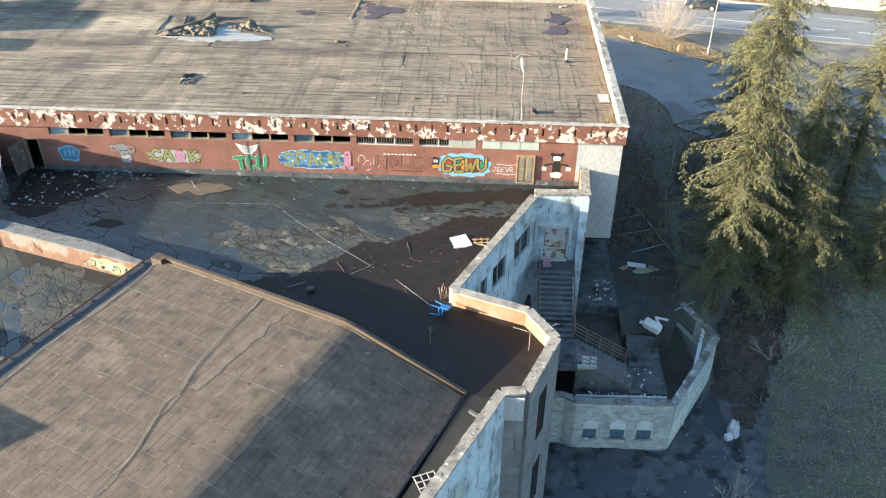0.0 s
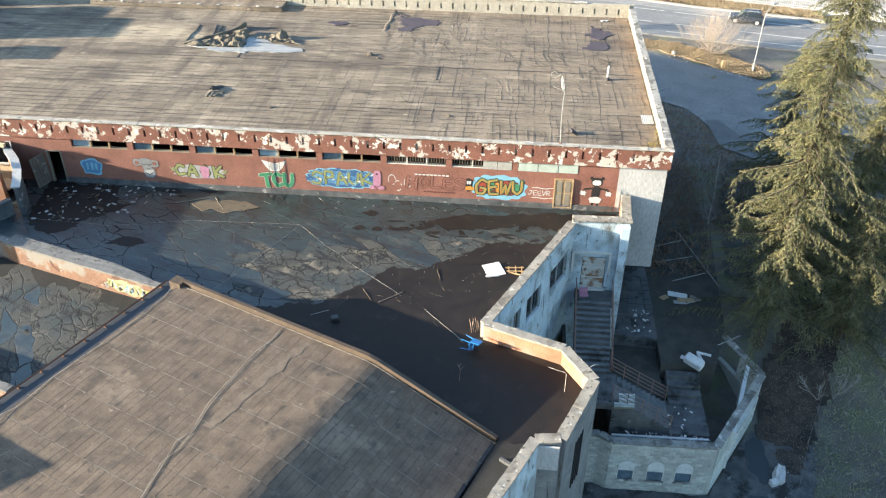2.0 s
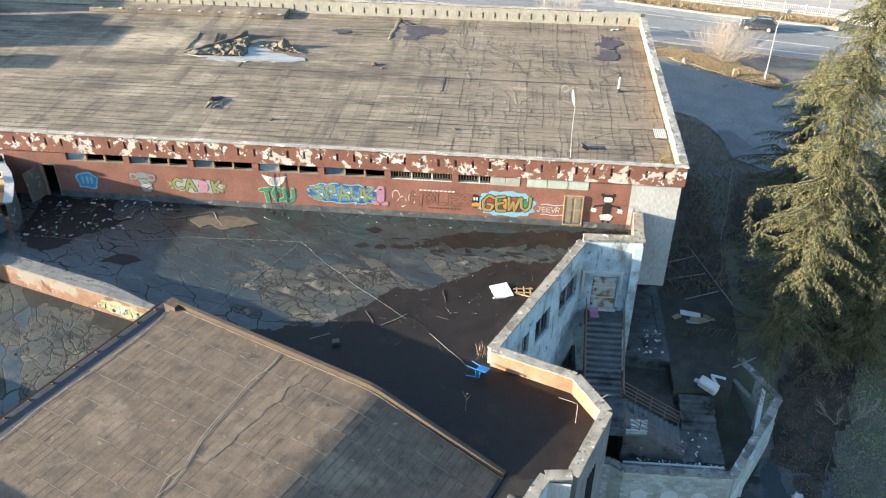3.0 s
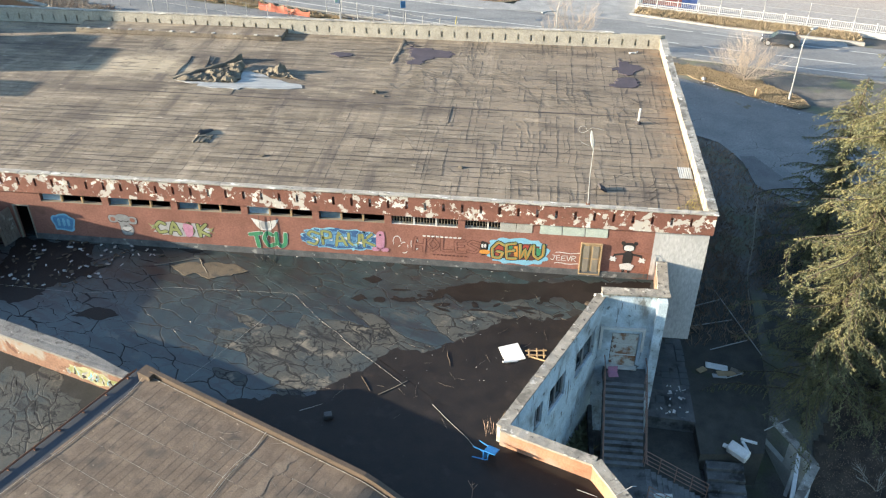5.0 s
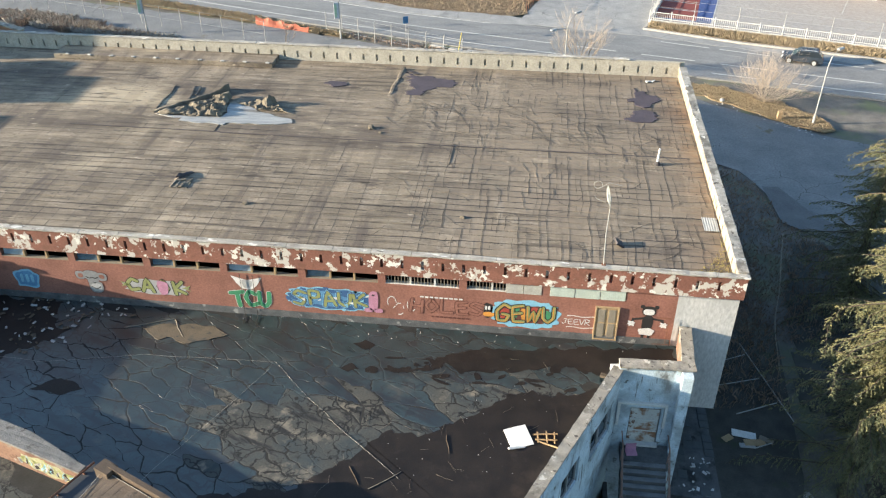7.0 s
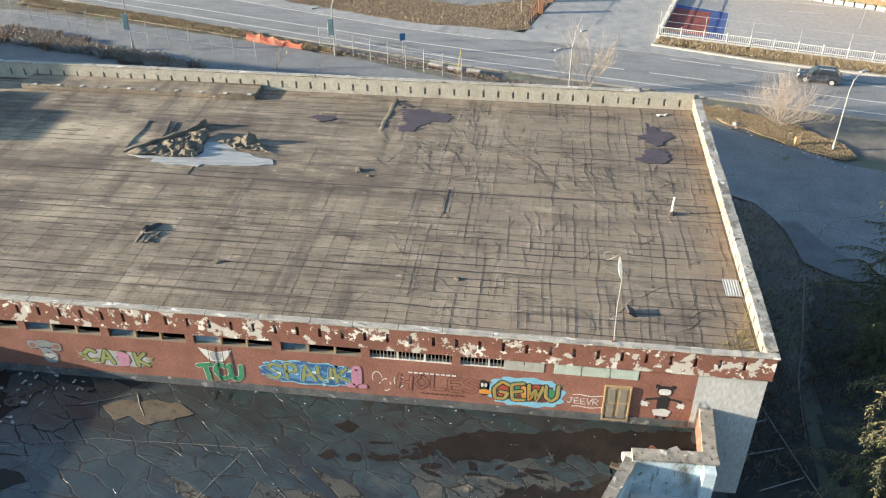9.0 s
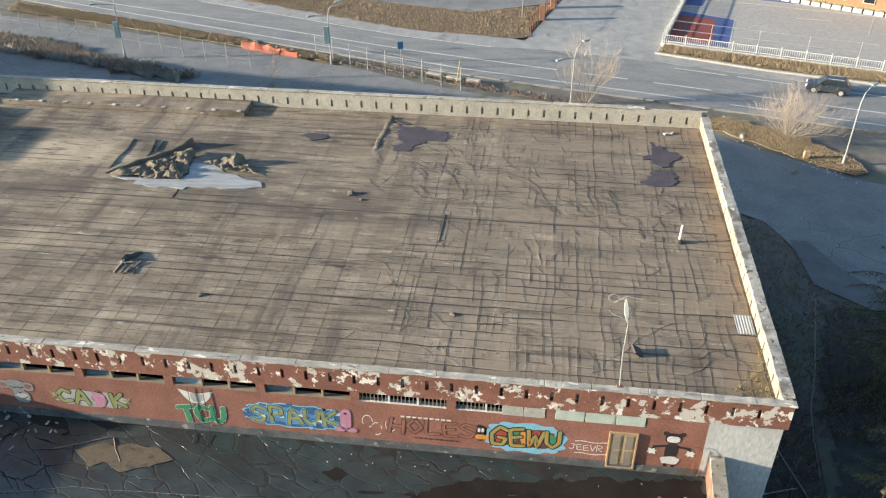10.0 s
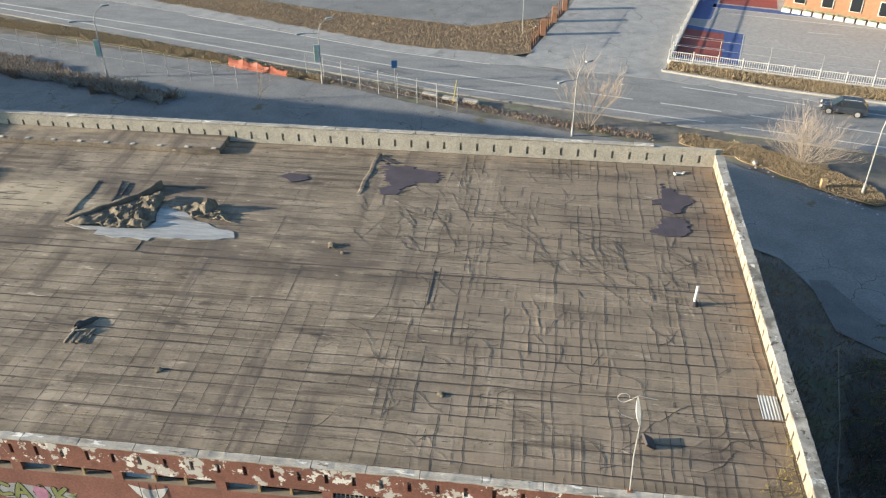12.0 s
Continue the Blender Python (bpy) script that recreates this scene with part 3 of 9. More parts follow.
for x in (-0.45, 0.01):
    bm = bmesh.new()
    box(bm, x, -0.02, 0.07, x + 0.44, 0.01, 1.79)
    leaf = part("leaf", bm, "wood", bd)
    for z0, z1 in ((0.16, 0.92), (1.0, 1.7)):
        bm = bmesh.new()
        box(bm, x + 0.07, -0.035, z0, x + 0.37, -0.02, z1, 0.01)
        part("panel", bm, "old_wood", leaf)
od = empty("open_door", "weathered grey-brown panelled wooden door standing open", "door", at=(-29.52, Y0 - 0.52, TERR + 0.02))
swing = pose(0, 0, 0, 0, 4, -111)
for i in range(5):
    bm = bmesh.new()
    obox(bm, swing @ pose(-0.4 + 0.2 * i, 0, 0), 0.185, 0.035, 1.95 - 0.03 * rnd.random(), 0.004)
    part("plank", bm, "door_grey", od)
for z in (0.03, 0.62, 1.22, 1.8):
    bm = bmesh.new()
    obox(bm, swing @ pose(0, 0, z), 0.99, 0.06, 0.1, 0.006)
    part("rail", bm, "door_grey", od)
for x in (-0.46, 0.0, 0.46):
    bm = bmesh.new()
    obox(bm, swing @ pose(x, 0, 0.0), 0.085, 0.064, 1.93, 0.006)
    part("stile", bm, "door_grey", od)
df = empty("door_frame", "bare pale timber frame round a dark doorway", "door frame", at=(-28.82, Y0, TERR))
bm = bmesh.new()
box(bm, -0.45, -0.04, 0, -0.38, 0.1, 2.05)
box(bm, 0.38, -0.04, 0, 0.45, 0.1, 2.05)
box(bm, -0.38, -0.04, 1.98, 0.38, 0.1, 2.05)
part("frame", bm, "old_wood", df)


# ---- graffiti ----
GLYPH = {}
GLYPH["A"] = [[(0, 0), (0.45, 1), (0.95, 0)], [(0.2, 0.35), (0.75, 0.35)]]
GLYPH["C"] = [[(0.95, 0.8), (0.5, 1), (0.08, 0.6), (0.3, 0.05), (0.95, 0.15)]]
GLYPH["D"] = [[(0.15, 0), (0.1, 0.98), (0.6, 0.92), (0.98, 0.5), (0.65, 0.06), (0.15, 0.02)]]
GLYPH["E"] = [[(0.95, 0.95), (0.15, 0.9), (0.1, 0.5), (0.15, 0.08), (0.95, 0.04)], [(0.15, 0.5), (0.8, 0.54)]]
GLYPH["G"] = [[(0.95, 0.85), (0.5, 1), (0.1, 0.6), (0.25, 0.08), (0.8, 0.08), (0.95, 0.4), (0.5, 0.45)]]
GLYPH["H"] = [[(0.1, 0), (0.15, 1)], [(0.9, 0), (0.85, 1)], [(0.12, 0.5), (0.88, 0.52)]]
GLYPH["J"] = [[(0.2, 0.98), (0.9, 0.95), (0.7, 0.9), (0.65, 0.2), (0.3, 0), (0.05, 0.25)]]
GLYPH["K"] = [[(0.12, 0), (0.15, 1)], [(0.95, 0.98), (0.2, 0.48), (0.98, 0.02)]]
GLYPH["L"] = [[(0.15, 1), (0.12, 0.06), (0.95, 0.08)]]
GLYPH["O"] = [[(0.5, 1), (0.1, 0.55), (0.45, 0.02), (0.92, 0.45), (0.55, 0.98)]]
GLYPH["P"] = [[(0.15, 0), (0.12, 0.98), (0.8, 0.92), (0.85, 0.55), (0.2, 0.45)]]
GLYPH["R"] = [[(0.12, 0), (0.12, 0.98), (0.85, 0.85), (0.7, 0.5), (0.2, 0.48), (0.95, 0.02)]]
GLYPH["S"] = [[(0.95, 0.85), (0.4, 1), (0.1, 0.75), (0.85, 0.35), (0.6, 0.02), (0.05, 0.15)]]
GLYPH["T"] = [[(0, 0.94), (1, 0.98)], [(0.5, 0.95), (0.48, 0)]]
GLYPH["U"] = [[(0.1, 1), (0.12, 0.3), (0.5, 0.02), (0.88, 0.3), (0.92, 1)]]
GLYPH["V"] = [[(0.05, 1), (0.5, 0.02), (0.95, 1)]]
GLYPH["W"] = [[(0, 1), (0.25, 0.03), (0.5, 0.75), (0.75, 0.03), (1, 1)]]


def ribbon(pts, half, lift):
    """Corners and faces of a painted stroke of that half width on the wall, rounded by the spray; pts in x and z."""
    pts = [Vector(p) for p in pts]
    fine = []
    for i in range(len(pts) - 1):
        a, b, c, d = pts[max(i - 1, 0)], pts[i], pts[i + 1], pts[min(i + 2, len(pts) - 1)]
        for k in range(5):
            t = k / 5
            fine.append(b.lerp(c, t) * 0.65 + 0.35 * 0.5 * (2 * b + (c - a) * t + (2 * a - 5 * b + 4 * c - d) * t * t + (3 * b - a - 3 * c + d) * t ** 3))
    fine.append(pts[-1])
    first, last = (fine[0] - fine[1]).normalized(), (fine[-1] - fine[-2]).normalized()
    fine = [fine[0] + first * half * 0.8] + fine + [fine[-1] + last * half * 0.8]
    vs, fs = [], []
    for i, p in enumerate(fine):
        d = (fine[min(i + 1, len(fine) - 1)] - fine[max(i - 1, 0)]).normalized()
        w = half * (0.55 if i in (0, len(fine) - 1) else 1.0)
        for e in (-1, 1):
            q = p + Vector((-d.y, d.x)) * w * e
            vs.append((q.x, Y0 - 0.006 - lift, q.y))
        if i:
            fs.append((2 * i - 2, 2 * i - 1, 2 * i + 1, 2 * i))
    return vs, fs


def lettering(text, size, mt, at, parent, grow=0.0, sx=1.0, lift=0.0, slant=0.0, wild=1.0):
    """Sprayed letters, each its own mesh of strokes, tilted and shifted by hand; grow widens the strokes."""
    word = text.replace(" ", "")
    step = size * 0.66 * sx * (1.25 if " " in text else 1.0)
    for i, ch in enumerate(word):
        rn = random.Random(word + str(i))
        tilt, wide, tall = radians(wild * rn.uniform(-9, 9)), 0.56 * size * sx * rn.uniform(0.95, 1.2), 0.8 * size * rn.uniform(0.92, 1.12)
        cx, cz = at[0] + (i - (len(word) - 1) / 2) * step, at[1] + wild * rn.uniform(-0.05, 0.05) * size
        vs, fs = [], []
        for s, line in enumerate(GLYPH[ch]):
            pts = []
            for u, v in line:
                dx, dz = (u - 0.5 + slant * (v - 0.5)) * wide, (v - 0.5) * tall
                pts.append((cx + dx * math.cos(tilt) - dz * math.sin(tilt), cz + dx * math.sin(tilt) + dz * math.cos(tilt)))
            v2, f2 = ribbon(pts, 0.055 * size + grow, lift + 0.0006 * s)
            k = len(vs)
            vs += v2
            fs += [tuple(k + q for q in f) for f in f2]
        raw("letter", vs, fs, mt, parent)


def blob(name, outline, mt, parent, lift, label=""):
    """A flat painted shape on the wall; outline in x and z."""
    me = bpy.data.meshes.new(name)
    pts = [(x, Y0 - 0.006 - lift, z) for x, z in outline]
    me.from_pydata(pts, [], [tuple(range(len(pts)))])
    me.materials.append(M[mt])
    ob = new(name, me)
    ob.parent = parent
    return tagged(ob, label)


def cloud(cx, cz, rx, rz, n=44, bumps=9, amp=0.10):
    return [(cx + rx * math.copysign(abs(math.cos(a)) ** 0.7, math.cos(a)) * (1 + amp * math.sin(bumps * a)), cz + rz * math.copysign(abs(math.sin(a)) ** 0.7, math.sin(a)) * (1 + amp * math.sin(bumps * a + 1))) for a in (2 * math.pi * i / n for i in range(n))]


def graffiti(label):
    return empty("graffiti", label, "graffiti", "graffiti on the red wall")


g = graffiti("light blue bubble-shaped spray-painted tag")
blob("outline", cloud(-26.7, 11.9, 0.62, 0.52, bumps=5), "pt_light_blue", g, 0.0)
blob("fill", cloud(-26.7, 11.9, 0.52, 0.42, bumps=5), "pt_blue", g, 0.003)
for dx in (-0.25, 0.02, 0.27):
    blob("stroke", cloud(-26.7 + dx, 11.92, 0.08, 0.26, n=16, bumps=2), "pt_light_blue", g, 0.006)
g = graffiti("grey spray-painted round-eared head shape")
for k, (dx, dz, rx, rz) in enumerate(((-0.52, 0.4, 0.24, 0.23), (0.52, 0.36, 0.24, 0.23), (0, 0.42, 0.36, 0.28), (0.05, 0.12, 0.27, 0.3), (0.14, -0.24, 0.34, 0.34))):
    blob("outline", cloud(-23.4 + dx, 11.95 + dz, rx + 0.03, rz + 0.03, bumps=3, amp=0.03), "pt_maroon", g, 0.0006 * k)
    blob("fill", cloud(-23.4 + dx, 11.95 + dz, rx, rz, bumps=3, amp=0.03), "pt_dusty", g, 0.004 + 0.0006 * k)
for dx in (-0.52, 0.52):
    blob("ear_hollow", cloud(-23.4 + dx, 12.33, 0.13, 0.12, n=16, amp=0), "red", g, 0.008)
blob("muzzle", cloud(-23.26, 11.68, 0.26, 0.24, n=24, amp=0.02), "pt_grey", g, 0.008)
for pts in (((-23.66, 12.28), (-23.5, 12.2), (-23.4, 12.26)), ((-23.34, 12.26), (-23.22, 12.2), (-23.08, 12.28)), ((-23.5, 11.72), (-23.26, 11.6), (-23.04, 11.74)), ((-23.34, 11.98), (-23.3, 11.92), (-23.24, 11.98))):
    raw("stroke", *ribbon(pts, 0.022, 0.011), "pt_black", g)
g = graffiti("yellow-green spray-painted lettering with a pink figure shape")
blob("outline", cloud(-20.3, 11.95, 1.55, 0.42, bumps=11, amp=0.08), "pt_grey", g, 0.0)
lettering("C A O K", 0.86, "pt_black", (-20.3, 12.0), g, 0.07, 1.05, 0.003)
lettering("C A O K", 0.86, "pt_lime", (-20.3, 12.0), g, 0.035, 1.05, 0.006)
blob("figure", cloud(-19.95, 11.95, 0.26, 0.4, n=20, bumps=3), "pt_pink", g, 0.009)
for s in (-1, 1):
    blob("arrow", [(-20.3 + s * 1.3, 12.0), (-20.3 + s * 1.75, 12.2), (-20.3 + s * 1.55, 12.0), (-20.3 + s * 1.72, 11.85)][::s], "pt_lime", g, 0.006)
g = graffiti("green spray-painted block letters below a pale winged shape")
blob("wings", [(-16.55, 12.95), (-15.8, 12.75), (-15.1, 12.95), (-15.35, 12.5), (-15.6, 12.25), (-16.1, 12.25), (-16.3, 12.5)], "pt_pale", g, 0.0)
blob("face", cloud(-15.83, 12.55, 0.24, 0.24, n=18, bumps=3), "pt_grey", g, 0.003)
lettering("TCU", 0.95, "pt_pale", (-15.72, 11.68), g, 0.075, 1.0, 0.007)
lettering("TCU", 0.95, "pt_green", (-15.72, 11.68), g, 0.055, 1.0, 0.010)
g = graffiti("large blue piece with yellow-green letters and pale blue outline")
blob("halo", cloud(-11.95, 12.02, 2.0, 0.62, n=70, bumps=15, amp=0.07), "pt_light_blue", g, 0.0)
blob("fill", cloud(-11.95, 12.02, 1.92, 0.56, n=70, bumps=15, amp=0.06), "pt_navy", g, 0.003)
blob("fill", cloud(-12.4, 12.02, 1.2, 0.4, n=50, bumps=9, amp=0.12), "pt_blue", g, 0.0045)
lettering("SPAUK", 0.92, "pt_light_blue", (-12.0, 12.02), g, 0.085, 1.15, 0.006)
lettering("SPAUK", 0.92, "pt_navy", (-12.0, 12.02), g, 0.06, 1.15, 0.009)
lettering("SPAUK", 0.92, "pt_lime", (-12.0, 12.02), g, 0.022, 1.15, 0.012)
for k in range(16):
    q = rnd.uniform(0, 6.28)
    blob("drip", cloud(-11.95 + 2.0 * math.cos(q), 12.02 + 0.6 * math.sin(q), rnd.uniform(0.05, 0.14), rnd.uniform(0.05, 0.12), n=12, bumps=3), "pt_light_blue" if k % 3 else "pt_navy", g, 0.004)
for k in range(14):
    x = -13.6 + 0.25 * k
    z = 11.75 + 0.5 * rnd.random()
    blob("line", [(x, z), (x + 0.2, z + rnd.uniform(-0.2, 0.2)), (x + 0.2, z + 0.05)], ("pt_light_blue", "pt_pale", "pt_navy")[k % 3], g, 0.016)
g = graffiti("pink spray-painted long figure shape")
blob("body", cloud(-9.95, 12.1, 0.22, 0.58, n=26, bumps=2, amp=0.08), "pt_pink", g, 0.012)
for dx in (-0.25, 0.22):
    blob("foot", cloud(-9.95 + dx, 11.55, 0.2, 0.12, n=16), "pt_pink", g, 0.012)
blob("eye", cloud(-9.95, 12.42, 0.07, 0.05, n=12, amp=0), "pt_black", g, 0.015)
g = graffiti("thin pale sprayed scribbles")
for cx, cz in ((-9.1, 12.1), (-8.75, 11.75), (-8.2, 12.0)):
    for i in range(9):
        a = i * 0.62
        blob("stroke", [(cx + 0.22 * math.cos(a + q) * k, cz + 0.36 * math.sin(a + q) * k) for q, k in ((0, 1), (0.62, 1), (0.62, 0.86), (0, 0.86))], "pt_pale", g, 0.0) if rnd.random() < 0.7 else None
g = graffiti("dark maroon outlined lettering with small pale writing above")
lettering("HOLES", 0.92, "pt_maroon", (-6.6, 12.05), g, 0.04, 1.12)
lettering("HOLES", 0.92, "red", (-6.6, 12.05), g, 0.005, 1.12, 0.004)
for i in range(9):
    blob("bar", [(-7.8 + 0.22 * i, 12.5), (-7.64 + 0.22 * i, 12.5), (-7.64 + 0.22 * i, 12.58), (-7.8 + 0.22 * i, 12.58)], "pt_pale", g, 0.006)
    blob("bar", [(-7.3 + 0.2 * i, 11.42), (-7.16 + 0.2 * i, 11.42), (-7.16 + 0.2 * i, 11.5), (-7.3 + 0.2 * i, 11.5)], "pt_maroon", g, 0.006)
g = graffiti("black bird-like shape with an orange beak")
blob("body", cloud(-4.72, 12.05, 0.2, 0.42, n=20, bumps=3), "pt_black", g, 0.0)
blob("beak", cloud(-4.68, 11.82, 0.27, 0.13, n=16), "pt_orange", g, 0.003)
for dx in (-0.07, 0.07):
    blob("eye", cloud(-4.74 + dx, 12.18, 0.055, 0.11, n=12, amp=0), "pt_pale", g, 0.003)
g = graffiti("bright yellow-green letters with black edge in a pale blue cloud")
blob("halo", cloud(-3.05, 11.97, 1.52, 0.77, n=90, bumps=13, amp=0.06), "pt_light_blue", g, 0.0)
blob("fill", cloud(-3.05, 11.97, 1.2, 0.5, n=60, bumps=11, amp=0.06), "pt_maroon", g, 0.003)
for k in range(5):
    blob("fill", cloud(-4.0 + 0.47 * k, 11.95 + 0.12 * (k % 2), 0.2, 0.34, n=18, bumps=3, amp=0.15), ("pt_red", "pt_green", "pt_orange")[k % 3], g, 0.0045)
lettering("GEWU", 1.12, "pt_black", (-3.05, 11.97), g, 0.06, 0.92, 0.007, 0.1)
lettering("GEWU", 1.12, "pt_lime", (-3.05, 11.97), g, 0.012, 0.92, 0.010, 0.1)
lettering("GEWU", 1.12, "pt_orange", (-3.07, 11.93), g, -0.042, 0.92, 0.013, 0.1)
g = graffiti("thin pale outlined tag lettering in a sprayed frame")
lettering("JEEVR", 0.40, "pt_pale", (-0.78, 11.75), g, -0.006, 0.95)
for z in (11.42, 12.05):
    for i in range(8):
        blob("bar", [(-1.2 + 0.15 * i, z + 0.03 * math.sin(i)), (-1.06 + 0.15 * i, z + 0.03 * math.sin(i + 1)), (-1.06 + 0.15 * i, z + 0.045 + 0.03 * math.sin(i + 1)), (-1.2 + 0.15 * i, z + 0.045 + 0.03 * math.sin(i))], "pt_pale", g, 0.0)
g = empty("wall_painting", "black and white painted standing figure shape on the wall", "graffiti", "graffiti on the red wall")
blob("shape", cloud(2.32, 12.0, 0.24, 0.42, n=24, bumps=2, amp=0.04), "pt_black", g, 0.0)
blob("shape", cloud(2.32, 12.66, 0.3, 0.26, n=24, amp=0.0), "pt_black", g, 0.003)
blob("shape", cloud(2.32, 12.6, 0.24, 0.16, n=20, amp=0.0), "pt_pale", g, 0.006)
blob("shape", cloud(2.32, 11.5, 0.34, 0.2, n=24, bumps=5), "pt_pale", g, 0.006)
for s in (-1, 1):
    blob("shape", cloud(2.32 + 0.3 * s, 12.88, 0.1, 0.1, n=14, amp=0), "pt_black", g, 0.0)
    blob("shape", [(2.32 + 0.2 * s, 12.3), (2.32 + 0.68 * s, 12.22), (2.32 + 0.72 * s, 11.98), (2.32 + 0.6 * s, 11.98), (2.32 + 0.58 * s, 12.12), (2.32 + 0.2 * s, 12.18)][::s], "pt_black", g, 0.0)
    blob("shape", cloud(2.32 + 0.7 * s, 11.92, 0.15, 0.14, n=20, bumps=6, amp=0.3), "pt_pale", g, 0.006)
    blob("shape", [(2.32 + 0.08 * s, 11.35), (2.32 + 0.2 * s, 11.35), (2.32 + 0.2 * s, 11.0), (2.32 + 0.08 * s, 11.0)][::s], "pt_black", g, 0.003)
    blob("shape", cloud(2.32 + 0.26 * s, 10.99, 0.2, 0.06, n=16, amp=0), "pt_pale", g, 0.006)

# ladder-like rusty frame beside the pier, leaning on the wall
fr = empty("rod_rack", "rusty bent metal rod frame leaning on the wall", "frame", at=(3.0, Y0 - 0.1, TERR))
for pts in (((-0.35, 0, 0.1), (0.35, 0, 0.15)), ((-0.35, 0, 1.6), (0.3, 0, 1.6), (0.42, -0.02, 1.4), (0.4, -0.05, 0.1)), ((0.2, 0, 0.2), (0.22, 0, 1.5))):
    bm = bmesh.new()
    tube(bm, pts, 0.012, sides=5)
    part("rod", bm, "rust", fr)

# cable bundle from the wall base up the facade
lad = empty("cable_ladder", "dark cable ladder hanging down the wall and over the terrace", "ladder", at=(-15.8, Y0, TERR))
for dx in (-0.3, 0.3):
    bm = bmesh.new()
    tube(bm, [(dx, -0.06, 2.3), (dx, -0.08, 0.3), (dx + 0.05, -0.3, 0.04), (dx + 0.12, -0.8, 0.03)], 0.012, sides=5)
    part("rail", bm, "black_cable", lad)

# ---- what lies and stands on the hall's roof ----
stp = empty("raised_roof_strip", "low raised strip of felt roofing along the back parapet", "roof strip", at=(0, 0, ROOF))
bm = bmesh.new()
box(bm, -36.0, 61.45, 0.0, -20.72, Y1 - 0.2, 0.34, 0.03)
part("body", bm, "felt_rest", stp)
for x in np.arange(-35, -21, 1.55):
    bm = bmesh.new()
    obox(bm, pose(x, 61.5, 0.33, 8, 0, rnd.uniform(-20, 20)), 0.26, 0.16, 0.06, 0.02)
    part("clip", bm, "cable", stp)


torn = empty("torn_roofing_felt", "torn roofing felt in stiff folds over a bare silver patch", "roofing felt", at=(0, 0, 0))
bm = bmesh.new()
prism(bm, rough_outline([(-25.7, 53.8), (-24.8, 53.45), (-23.95, 53.4), (-23.9, 53.05), (-22.6, 52.88), (-21.1, 52.82), (-21.0, 53.1), (-19.2, 53.08), (-17.9, 53.3), (-17.2, 53.5), (-17.4, 53.95), (-19.2, 54.6), (-20.1, 55.1), (-20.9, 55.7), (-21.7, 55.75), (-21.7, 55.1), (-21.4, 54.4), (-21.6, 53.8), (-23.4, 53.6)], 0.2, 0.07, 2), ROOF + 0.0, ROOF + 0.04)
part("bare_patch", bm, "silver_felt", torn, "bare silver underlay")


def ridged(x, y, seed):
    return 1 - min(1.0, 2.2 * abs(noise.noise(Vector((x, y, seed)))))


def tri_fold(name, p, q, r, h, seed, n=34, mt="felt_fold"):
    """Felt crumpled into sharp folds over the triangle p q r, highest towards q."""
    p, q, r = Vector(p), Vector(q), Vector(r)
    ids, vs, fs = {}, [], []
    for i in range(n + 1):
        for j in range(n + 1 - i):
            u, v = i / n, j / n
            w = 1 - u - v
            c = p * w + q * u + r * v
            e = smooth(0, 0.08, min(u + 0.04, v + 0.04, w + 0.02))
            f = ridged(c.x * 0.8 + 0.5 * c.y, c.y * 0.7, seed) ** 2 + 0.6 * ridged(c.x * 1.7, c.y * 1.9 - 0.6 * c.x, seed + 3) ** 2 + 0.3 * ridged(c.x * 4.1 + c.y, c.y * 3.3 - c.x, seed + 6)
            jit = Vector((noise.noise(Vector((c.x * 1.7, c.y * 1.7, seed))), noise.noise(Vector((c.x * 1.7, c.y * 1.7, seed + 9))))) * 0.3
            ids[i, j] = len(vs)
            vs.append((c.x + jit.x, c.y + jit.y, ROOF + 0.045 + h * e * f * (0.55 + 0.6 * u)))
    for i in range(n):
        for j in range(n - i):
            fs.append((ids[i, j], ids[i + 1, j], ids[i, j + 1]))
            if i + j < n - 1:
                fs.append((ids[i + 1, j], ids[i + 1, j + 1], ids[i, j + 1]))
    return raw(name, vs, fs, mt, torn)


tri_fold("fold", (-25.5, 53.75), (-21.9, 56.9), (-21.5, 53.75), 0.30, 3.1)
tri_fold("fold", (-24.6, 53.65), (-22.6, 55.3), (-21.6, 53.7), 0.40, 5.3)
tri_fold("fold", (-21.2, 55.75), (-19.2, 56.4), (-17.7, 54.7), 0.26, 7.7)
tri_fold("fold", (-19.9, 54.9), (-19.1, 56.2), (-18.0, 54.75), 0.42, 9.1)
# standing edge of the torn sheet: a long low tent, steep on its shaded side, ending in a horn
flap_v, flap_f = [], []
for i in range(33):
    t = i / 32
    x, y = -25.85 + 3.45 * t, 53.95 + 3.55 * t + 0.12 * math.sin(7 * t)
    h = 0.07 + 0.24 * t + 0.2 * smooth(0.86, 1.0, t) + 0.025 * math.sin(23 * t)
    k = 0.05 * math.sin(13 * t) + 0.03 * math.sin(31 * t)
    for off, up in ((-0.42, 0.02), (-0.2, 0.45), (-0.04, 0.92), (0.04, 1.0), (0.1, 0.9), (0.13, 0.5), (0.16, 0.05)):
        flap_v.append((x + 0.72 * off + k, y - 0.69 * off + k, ROOF + 0.02 + h * up))
for i in range(32):
    for k in range(6):
        a = i * 7 + k
        flap_f.append((a, a + 7, a + 8, a + 1))
raw("rolled_flap", flap_v, flap_f, "felt_fold", torn)
for pts in (((-25.8, 54.2), (-25.95, 55.6), (-25.85, 56.7), (-26.0, 57.9)), ((-24.4, 55.9), (-24.45, 56.6), (-24.75, 58.0)), ((-24.2, 56.6), (-24.3, 57.9))):
    bm = bmesh.new()
    tube(bm, [(x, y, ROOF + 0.03) for x, y in pts], 0.07, 0.035, 5)
    part("crease", bm, "felt_rest", torn)

